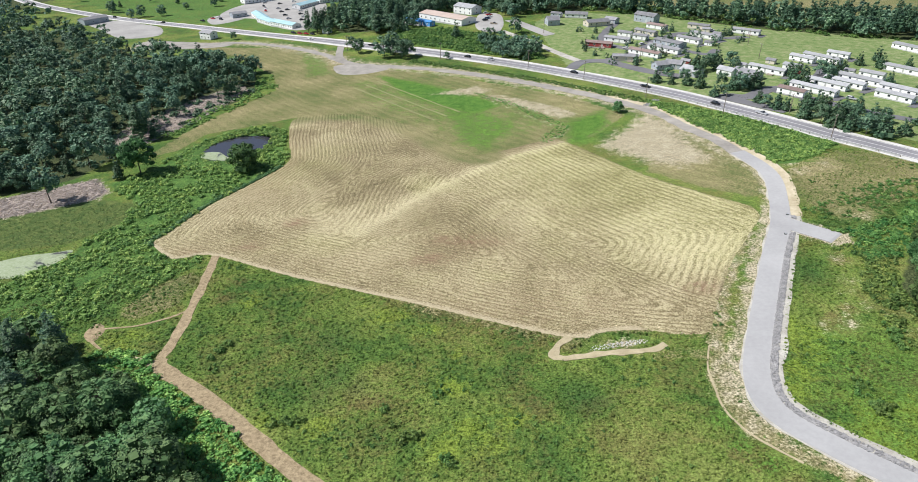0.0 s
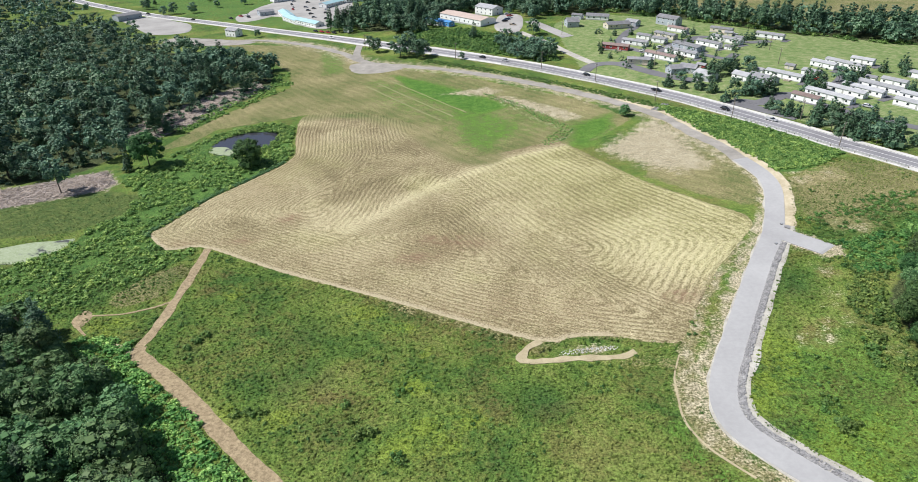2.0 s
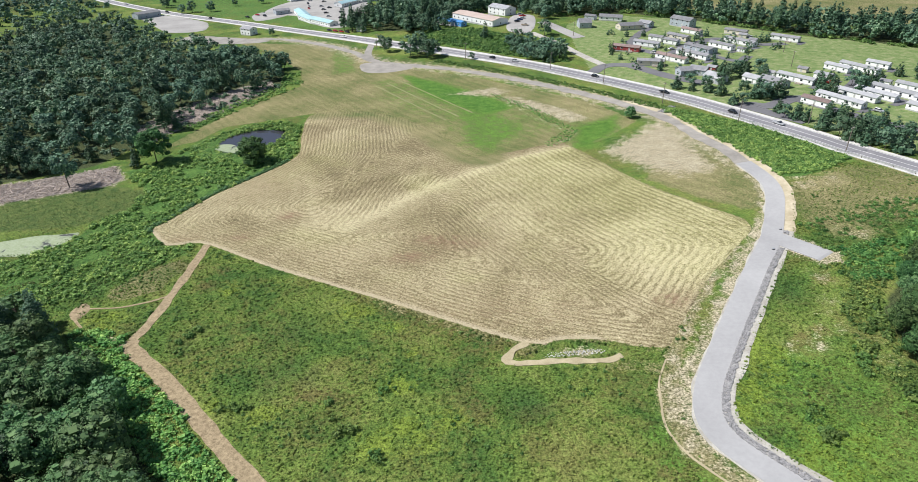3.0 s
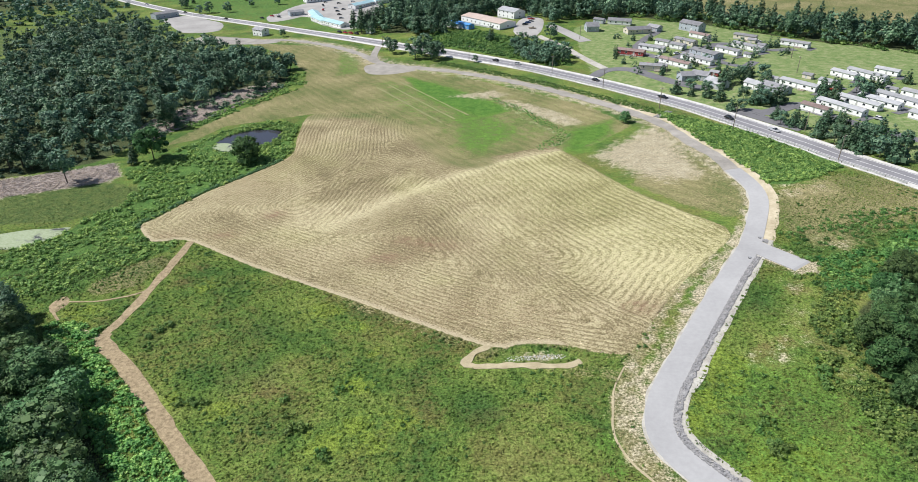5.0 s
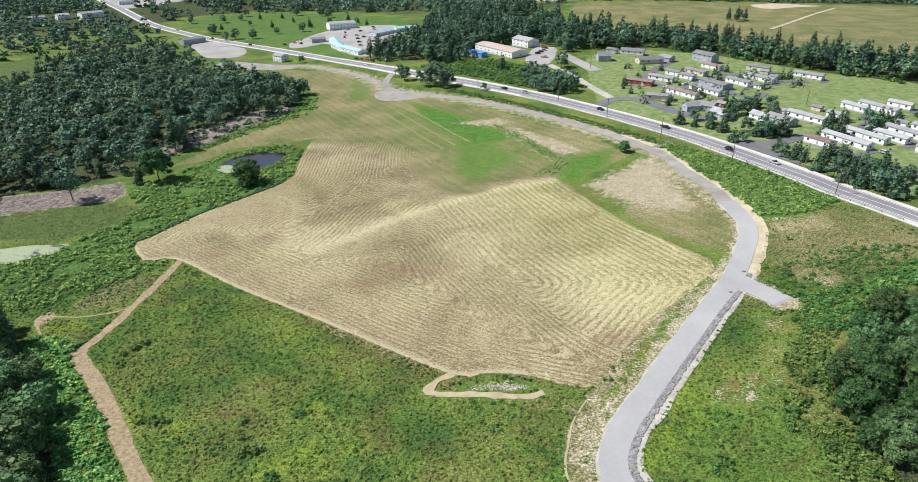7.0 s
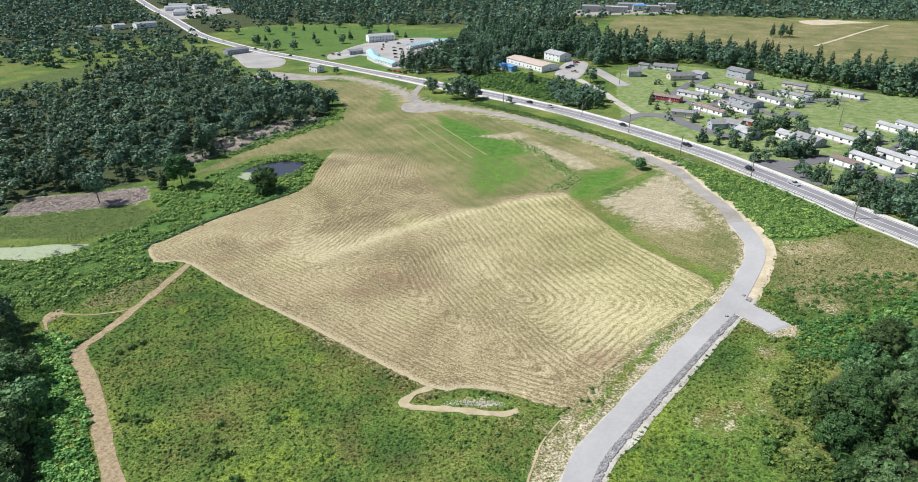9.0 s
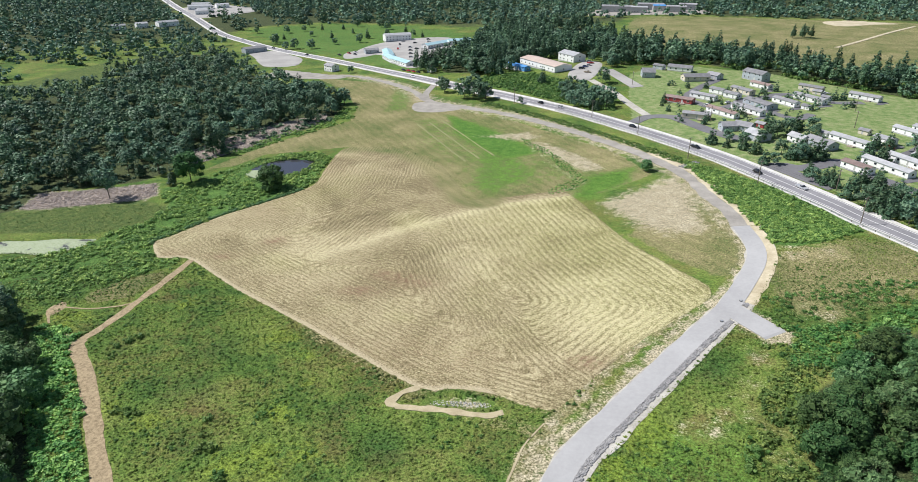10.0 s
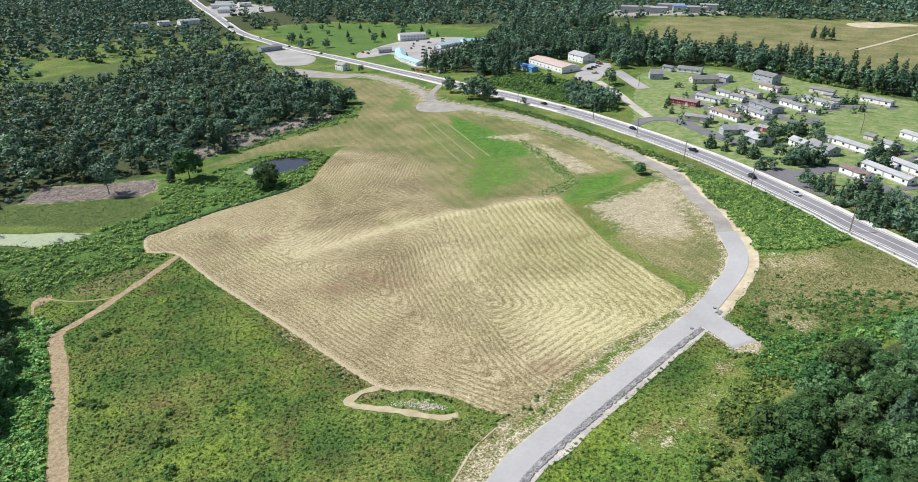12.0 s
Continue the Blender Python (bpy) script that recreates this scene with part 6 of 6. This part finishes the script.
home(76, 523, -30, 8, 5, GREYSIDE, GREYROOF, "small grey outbuilding at the wood's edge", PARK, name="outbuilding", windows=2)
home(141, 504, -48, 17, 8, GREYSIDE, GREYROOF, "two-storey grey house with a dark shingle roof", PARK, name="house", height=4.8, rise=1.8, storeys=2)
home(155, 346, -54, 14, 7, GREYSIDE, GREYROOF, "blue-grey house behind pines", PARK, name="house", rise=1.5, windows=3)
home(146, 352, -54, 9, 5, WHITE, PALEROOF, "white house end behind pines", PARK, name="house", rise=1.5, windows=2)
home(115, 370, 20, 8, 6, GREYSIDE, GREYROOF, "small grey house near the lane", PARK, name="cottage", rise=1.6, windows=2)
home(123, 371, -30, 9, 7, GREYSIDE, GREYROOF, "small grey house near the lane", PARK, name="cottage", rise=1.6, windows=2)
home(128, 355, -50, 10, 8, GREYSIDE, PALEROOF, "pale blue house with a light roof", PARK, name="cottage", rise=2.0, windows=2)
for _x, _y, _t, _s in ((161, 424, -44, WHITE), (176, 452, -44, WHITE), (180, 375, -44, TANSIDE), (160, 366, -50, WHITE), (132, 378, -40, REDSIDE), (174, 468, -30, TANSIDE), (212, 350, -50, WHITE)):
    home(_x, _y, _t, 5.0, 3.6, _s, GREYROOF, "small garden shed with a pitched roof", "sheds of the park", height=2.1, rise=0.8, lift=0.1, name="garden_shed", windows=1)
# along and beyond the highway
home(-9, 519, -44, 46, 16, WHITE, TANROOF, "long white warehouse with a tan metal roof", name="warehouse", height=3.8, rise=1.5, windows=9)
home(7, 550, -44, 20, 12, WHITE, PALEROOF, "white two-storey hall with a pale roof", name="hall", height=5.2, rise=2.0, windows=4, storeys=2)
home(-34, 516, -44, 17, 6, WHITE, BLUEPAINT, "low building with a bright blue roof", name="blue_annex", height=2.8, rise=0.8, windows=4)
home(-26, 510, -44, 17, 5.5, BLUEPAINT, BLUEPAINT, "bright blue painted storage building", name="blue_annex", height=3.0, rise=0.8, windows=3)
home(-200, 530, -25, 11, 8, WHITE, GREYROOF, "white two-storey stand with a grey roof", name="roadside_stand", height=4.6, rise=1.6, windows=3, storeys=2)
home(-338, 620, 60, 24, 10, GREYSIDE, GREYROOF, "low grey building at the gravel yard", name="roadside_building", height=4.0, rise=1.4)
for _x, _y, _t, _l in ((-180, 610, -62, 34), (-166, 584, -52, 30), (-146, 563, -40, 30), (-150, 668, 68, 36), (-132, 690, 40, 26)):
    home(_x, _y, _t, _l, 9, WHITE, TEALROOF, "long low motel wing with a pale teal roof", "motel wings", name="motel_wing", height=3.0, rise=1.6, windows=9)
home(-212, 712, 38, 30, 12, WHITE, PALEROOF, "white two-storey motel block", "motel wings", name="motel_block", height=6.0, rise=1.6, windows=8, storeys=2)
home(-205, 626, 38, 14, 8, GREYSIDE, GREYROOF, "grey roadside office building", name="roadside_building", height=3.2, rise=1.4)
home(-103, 520, -30, 6, 5, WHITE, GREYROOF, "small white hut by the highway", name="roadside_hut", height=2.6, rise=1.2, windows=1)
# Mostly grey roofs: the cloud shadow over this yard is put into their colour.
for _x, _y, _t, _l, _w, _r in ((8, 983, 4, 42, 21, GREYROOF), (52, 997, 4, 35, 18, GREYROOF), (86, 958, 2, 25, 12, GREYROOF), (39, 953, 2, 21, 9, PALEROOF), (101, 991, 0, 23, 14, GREYROOF), (64, 969, 10, 16, 8, BLUEPAINT)):
    home(_x, _y, _t, _l, _w, SKIRT, _r, "far flat industrial shed in a paved yard", "far industrial sheds", name="industrial_shed", height=7.0, rise=1.2, windows=6)
for _x, _y, _t, _l, _w in ((-548, 742, 60, 26, 14), (-566, 716, 60, 14, 9), (-578, 690, 50, 16, 7), (-640, 930, 40, 36, 18), (-600, 890, 50, 22, 12), (-660, 960, 30, 28, 14), (-620, 960, 50, 20, 12), (-590, 868, 40, 18, 10)):
    home(_x, _y, _t, _l, _w, WHITE, PALEROOF, "far white commercial building among woods", "far commercial buildings", name="commercial_building", height=5.0, rise=1.5, windows=5)


# ---------- cars, poles, rail ----------
def car(x, y, turn, colour, label, pickup=False, group="", lift=0.31):
    """A car of lofted body sections, a glazed cabin and four wheels."""
    ob = thing("pickup_truck" if pickup else "car", on_ground(x, y, turn, 1.0, lift), label, "car", group)
    L, W = (5.6, 1.95) if pickup else (4.7, 1.85)
    prof = [(-L / 2, 0.50, 0.80, 0.92), (-L / 2 + 0.25, 0.38, 0.95, 1.0), (-0.6, 0.36, 0.98, 1.0), (L * 0.18, 0.36, 0.97, 1.0), (L / 2 - 0.5, 0.38, 0.86, 0.97), (L / 2, 0.48, 0.70, 0.85)]
    b = Solid()
    n = 0
    for px, lo, hi, k in prof:
        b.v += [(px, -W / 2 * k, lo), (px, W / 2 * k, lo), (px, W / 2 * k * 0.97, hi), (px, -W / 2 * k * 0.97, hi)]
    for s in range(len(prof) - 1):
        o = 4 * s
        for q in ((0, 4, 5, 1), (1, 5, 6, 2), (2, 6, 7, 3), (3, 7, 4, 0)):
            b.f.append(tuple(o + j for j in q))
            b.i.append(0)
    e = 4 * (len(prof) - 1)
    b.f += [(0, 1, 2, 3), (e + 3, e + 2, e + 1, e)]
    b.i += [0, 0]
    body = part("body", b, CARPAINT[colour], ob)
    c0, c1 = (-0.4, L * 0.24) if pickup else (-L * 0.40, L * 0.24)
    cab = Solid()
    cab.v = [(c0, -W * 0.45, 0.95), (c1, -W * 0.45, 0.95), (c1, W * 0.45, 0.95), (c0, W * 0.45, 0.95), (c0 + 0.35, -W * 0.37, 1.50), (c1 - 0.75, -W * 0.37, 1.50), (c1 - 0.75, W * 0.37, 1.50), (c0 + 0.35, W * 0.37, 1.50)]
    cab.f = [(0, 1, 5, 4), (1, 2, 6, 5), (2, 3, 7, 6), (3, 0, 4, 7), (4, 5, 6, 7)]
    cab.i = [0] * 5
    part("window_glass", cab, GLASS, body)
    part("car_roof", Solid().box((c0 + c1) / 2 - 0.2, 0, 1.49, c1 - c0 - 1.0, W * 0.75, 0.06, top=0.94), CARPAINT[colour], body)
    for a in (-L * 0.31, L * 0.32):
        for s in (-1, 1):
            w = part("wheel", Solid().tube((a, s * (W / 2 - 0.22), 0.34), (a, s * (W / 2 + 0.01), 0.34), 0.34, 0.34, 12), RUBBER, ob)
            part("rim", Solid().tube((a, s * (W / 2 + 0.0), 0.34), (a, s * (W / 2 + 0.025), 0.34), 0.2, 0.18, 8), STEEL, w)
    for s in (-1, 1):
        part("headlight", Solid().box(L / 2 - 0.06, s * W * 0.33, 0.62, 0.08, 0.3, 0.13), PAINT, body)
    return ob


ROADCARS = "cars on the highway"
for _x, _y, _t, _c, _p, _o in ((98, 337, -48, "black", True, 2), (124, 303, -57, "black", False, -2), (137, 284, -57, "silver", True, 2), (66, 372, -44, "black", False, 2), (20, 413, -38, "silver", False, 2), (5, 423, 142, "black", False, -2),
                               (-62, 465, -34, "black", True, 2), (-112, 501, -36, "white", True, -2), (-330, 643, -30, "black", False, 2), (-270, 609, 150, "black", False, -2), (-395, 682, -32, "white", False, 2)):
    _r = radians(_t)
    car(_x - 0.9 * _o * math.sin(_r) * 0.5, _y + 0.9 * _o * math.cos(_r) * 0.5, _t, _c, "%s %s on the asphalt highway" % (_c, "pickup truck" if _p else "car"), _p, ROADCARS)
for _x, _y, _t, _c, _p in ((184, 349, -10, "red", True), (95, 399, 10, "black", False), (99, 402, 10, "red", False), (107, 419, -30, "white", False), (142, 444, -40, "silver", False), (119, 428, 30, "white", False), (186, 300, -50, "silver", False), (232, 300, -58, "white", False), (178, 470, 0, "white", True),
                           (20, 512, 20, "black", False), (22, 518, 20, "blue", False), (24, 524, 20, "white", False), (24, 534, 25, "red", True), (22, 543, 25, "silver", False), (26, 500, -20, "tan", True),
                           (-168, 640, 10, "black", False), (-165, 650, 10, "black", False), (-160, 660, 10, "blue", False), (-176, 660, 10, "silver", False), (-182, 690, 30, "black", False), (-170, 700, 30, "white", False), (-196, 680, -60, "black", False), (-160, 620, 20, "black", False), (-152, 600, 20, "silver", False),
                           (-150, 640, 15, "white", False), (-146, 622, 15, "black", False), (-186, 650, -60, "red", False), (-190, 664, -60, "white", False), (-200, 700, 35, "silver", False), (-176, 716, 35, "black", False), (-140, 606, 20, "white", False), (-138, 590, 20, "black", False), (-228, 622, -34, "red", True), (-224, 628, -34, "white", True), (-218, 615, -34, "black", False), (-234, 612, -34, "black", True), (-120, 522, -35, "red", False), (-126, 526, -35, "red", False), (-132, 530, -35, "black", False), (-114, 518, -35, "black", False)):
    car(_x, _y, _t, _c, "parked %s %s on a paved lot" % (_c, "pickup truck" if _p else "car"), _p, "parked cars", lift=0.16)


def utility_pole(x, y, turn, tall=10.5):
    ob = thing("utility_pole", on_ground(x, y, turn), "weathered wooden utility pole with a crossarm", "utility pole", "utility poles")
    part("pole", Solid().tube((0, 0, -0.5), (0, 0, tall), 0.19, 0.13, 9), POLE, ob)
    arm = part("crossarm", Solid().box(0, 0, tall - 0.7, 0.12, 2.4, 0.14), POLE, ob)
    for k in (-1.1, -0.5, 0.5, 1.1):
        part("insulator", Solid().tube((0, k, tall - 0.56), (0, k, tall - 0.36), 0.05, 0.035, 6), WHITE, arm)
    return (x, y, float(terrain(x, y)) + tall - 0.4)


TOPS = [utility_pole(_x, _y, -52) for _x, _y in ((190, 180), (151, 249), (122, 289), (95, 322), (70, 360), (42, 393), (-12, 425), (-78, 459))]
for _a, _b in zip(TOPS, TOPS[1:]):
    w = Solid()
    for off in (-1.0, 1.0):
        prev = None
        for k in range(9):
            t = k / 8
            p = tuple(_a[j] + (_b[j] - _a[j]) * t + (off * (0.7, 0.6, 0)[j]) for j in range(3))
            p = (p[0], p[1], p[2] - 4 * t * (1 - t) * 0.9)
            if prev:
                w.tube(prev, p, 0.02, 0.02, 4, caps=False)
            prev = p
    tagged(new("power_cable", w.mesh("power_cable", CABLE)), "thin black power cable between the poles", "cable")
for _x, _y in ((186, 424), (178, 387), (150, 284), (118, 395), (107, 385), (60, 470)):
    utility_pole(_x, _y, 20, 9.0)


def guard_rail():
    """Steel beam on posts along the field side of the highway."""
    line = [p for p in HIGHWAY_LINE if 20 < p[0] < 172]
    d = np.gradient(np.array(line), axis=0)
    d /= np.linalg.norm(d, axis=1)[:, None]
    q = np.array(line) + np.stack([d[:, 1], -d[:, 0]], 1) * (-6.2 if d[0][0] > 0 else 6.2) * -1
    side = q if line_gap(TRACK, q[:, 0], q[:, 1]).mean() < line_gap(TRACK, 2 * np.array(line)[:, 0] - q[:, 0], 2 * np.array(line)[:, 1] - q[:, 1]).mean() else 2 * np.array(line) - q
    root = thing("guard_rail", on_ground(float(side[0][0]), float(side[0][1])), "galvanised steel guard rail on posts along the highway", "guard rail")
    o = root.matrix_basis.translation
    beam = Solid()
    post = Solid().box(0, 0, -0.3, 0.16, 0.2, 1.0).mesh("post", POLE)
    tops = []
    for a in side:
        tops.append(Vector((float(a[0]), float(a[1]), float(terrain(a[0], a[1])) + 0.2)) - o)
    for a, b in zip(tops, tops[1:]):
        for z0, z1 in ((0.42, 0.56), (0.62, 0.76)):
            beam.face([a + Vector((0, 0, z0)), b + Vector((0, 0, z0)), b + Vector((0, 0, z1)), a + Vector((0, 0, z1))])
            n = (b - a).cross(Vector((0, 0, 1))).normalized() * 0.08
            beam.face([a + n + Vector((0, 0, z1)), b + n + Vector((0, 0, z1)), b + Vector((0, 0, z1)), a + Vector((0, 0, z1))])
    part("rail_beam", beam, STEEL, root)
    for a in tops:
        ob = part("post", post, None, root)
        ob.matrix_basis = Matrix.Translation(a)


guard_rail()


# ---------- stones, brush and small things ----------
def rocks(name, spots, low, high, seed, label, lift=0.12, material=None):
    """Many broken stones joined into one mesh."""
    rng = np.random.default_rng(seed)
    base = np.array([(-1, -1, -1), (1, -1, -1), (1, 1, -1), (-1, 1, -1), (-0.7, -0.7, 1), (0.7, -0.7, 1), (0.7, 0.7, 1), (-0.7, 0.7, 1)], float) * 0.5
    fs = np.array([(3, 2, 1, 0), (4, 5, 6, 7), (0, 1, 5, 4), (1, 2, 6, 5), (2, 3, 7, 6), (3, 0, 4, 7)])
    n = len(spots)
    s = rng.uniform(low, high, n)[:, None, None] * rng.uniform(0.7, 1.3, (n, 1, 3))
    v = (base[None] + rng.uniform(-0.16, 0.16, (n, 8, 3))) * s
    t = rng.uniform(0, 2 * math.pi, n)[:, None]
    p = np.array(spots)
    x, y = v[..., 0] * np.cos(t) - v[..., 1] * np.sin(t) + p[:, :1], v[..., 0] * np.sin(t) + v[..., 1] * np.cos(t) + p[:, 1:2]
    z = v[..., 2] + (terrain(p[:, 0], p[:, 1]) + lift)[:, None]
    f = (np.arange(n)[:, None, None] * 8 + fs[None]).reshape(-1, 4)
    return tagged(new(name, quads(name, np.stack([x, y, z], 2).reshape(-1, 3), f, material or ROCK)), label, "stones", kind="stuff")


def beside(line, lo, hi, count, seed):
    """Points at lo to hi metres to the right of a line."""
    rng = np.random.default_rng(seed)
    p = np.array(line)
    d = np.gradient(p, axis=0)
    d /= np.linalg.norm(d, axis=1)[:, None]
    i = rng.integers(0, len(p) - 1, count)
    q = p[i] + (p[i + 1] - p[i]) * rng.uniform(0, 1, (count, 1)) + np.stack([d[i, 1], -d[i, 0]], 1) * rng.uniform(lo, hi, (count, 1))
    return q


rocks("riprap", [p for p in beside([p for p in NEW_ROAD if 70 < p[1] < 192], 3.0, 4.6, 5200, 91) if line_gap(STUB, p[0], p[1]) > 4.2], 0.18, 0.5, 92, "grey broken stone riprap along the new road")
rocks("ditch_stones", beside([(92, 309), (99, 317)], -1.6, 1.6, 160, 93), 0.3, 0.7, 94, "grey stones lining a drainage ditch")
rocks("pit_stones", [(34 + 14 * _k / 150 + 0.6 * math.sin(_k * 1.7), 131.0 + 1.6 * _k / 150 + 0.8 * math.cos(_k * 2.9)) for _k in range(150)], 0.12, 0.34, 95, "pale broken stones in a shallow pit", -0.86, PALEGRAVEL)


def brush(name, poly, count, seed, label):
    """Cut branches lying criss-cross."""
    rng = np.random.default_rng(seed)
    x, y = scatter(poly, math.sqrt(abs(Solid.area([(a, b, 0) for a, b in poly])) / 2 / count), seed)
    n = len(x)
    a, l, w = rng.uniform(0, 2 * math.pi, n), rng.uniform(0.5, 2.0, n), rng.uniform(0.05, 0.16, n)
    tilt = rng.uniform(-0.25, 0.35, n)
    z = terrain(x, y) + 0.15
    d = np.stack([np.cos(a), np.sin(a), tilt], 1) * l[:, None]
    s = np.stack([-np.sin(a), np.cos(a), 0 * a], 1) * w[:, None]
    u = np.stack([0 * a, 0 * a, w], 1)
    c = np.stack([x, y, z], 1)
    v = np.stack([c - d - s, c + d - s * 0.5, c + d + u * 0.6, c - d + u, c - d + s, c + d + s * 0.5], 1).reshape(-1, 3)
    o = np.arange(n)[:, None] * 6
    f = np.concatenate([o + np.array([[0, 1, 2, 3]]), o + np.array([[3, 2, 5, 4]])])
    return tagged(new(name, quads(name, v, f, SNAG)), label, "brush", kind="stuff")


brush("brush_litter", DEBRIS, 2200, 101, "pinkish-grey litter of cut branches at the wood's edge")
brush("brush_litter", DEBRIS_B, 3200, 102, "grey litter of cut branches under thinned trees")


def hydrant(x, y):
    ob = thing("drain_marker", on_ground(x, y, 0, 1.0, 0.1), "small black round drain cover beside the road", "drain")
    part("collar", Solid().tube((0, 0, 0), (0, 0, 0.35), 0.45, 0.42, 12), RUBBER, ob)
    part("cap", Solid().tube((0, 0, 0.35), (0, 0, 0.42), 0.36, 0.30, 12), STEEL, ob)


hydrant(108.6, 190.5), hydrant(102.8, 178.5)
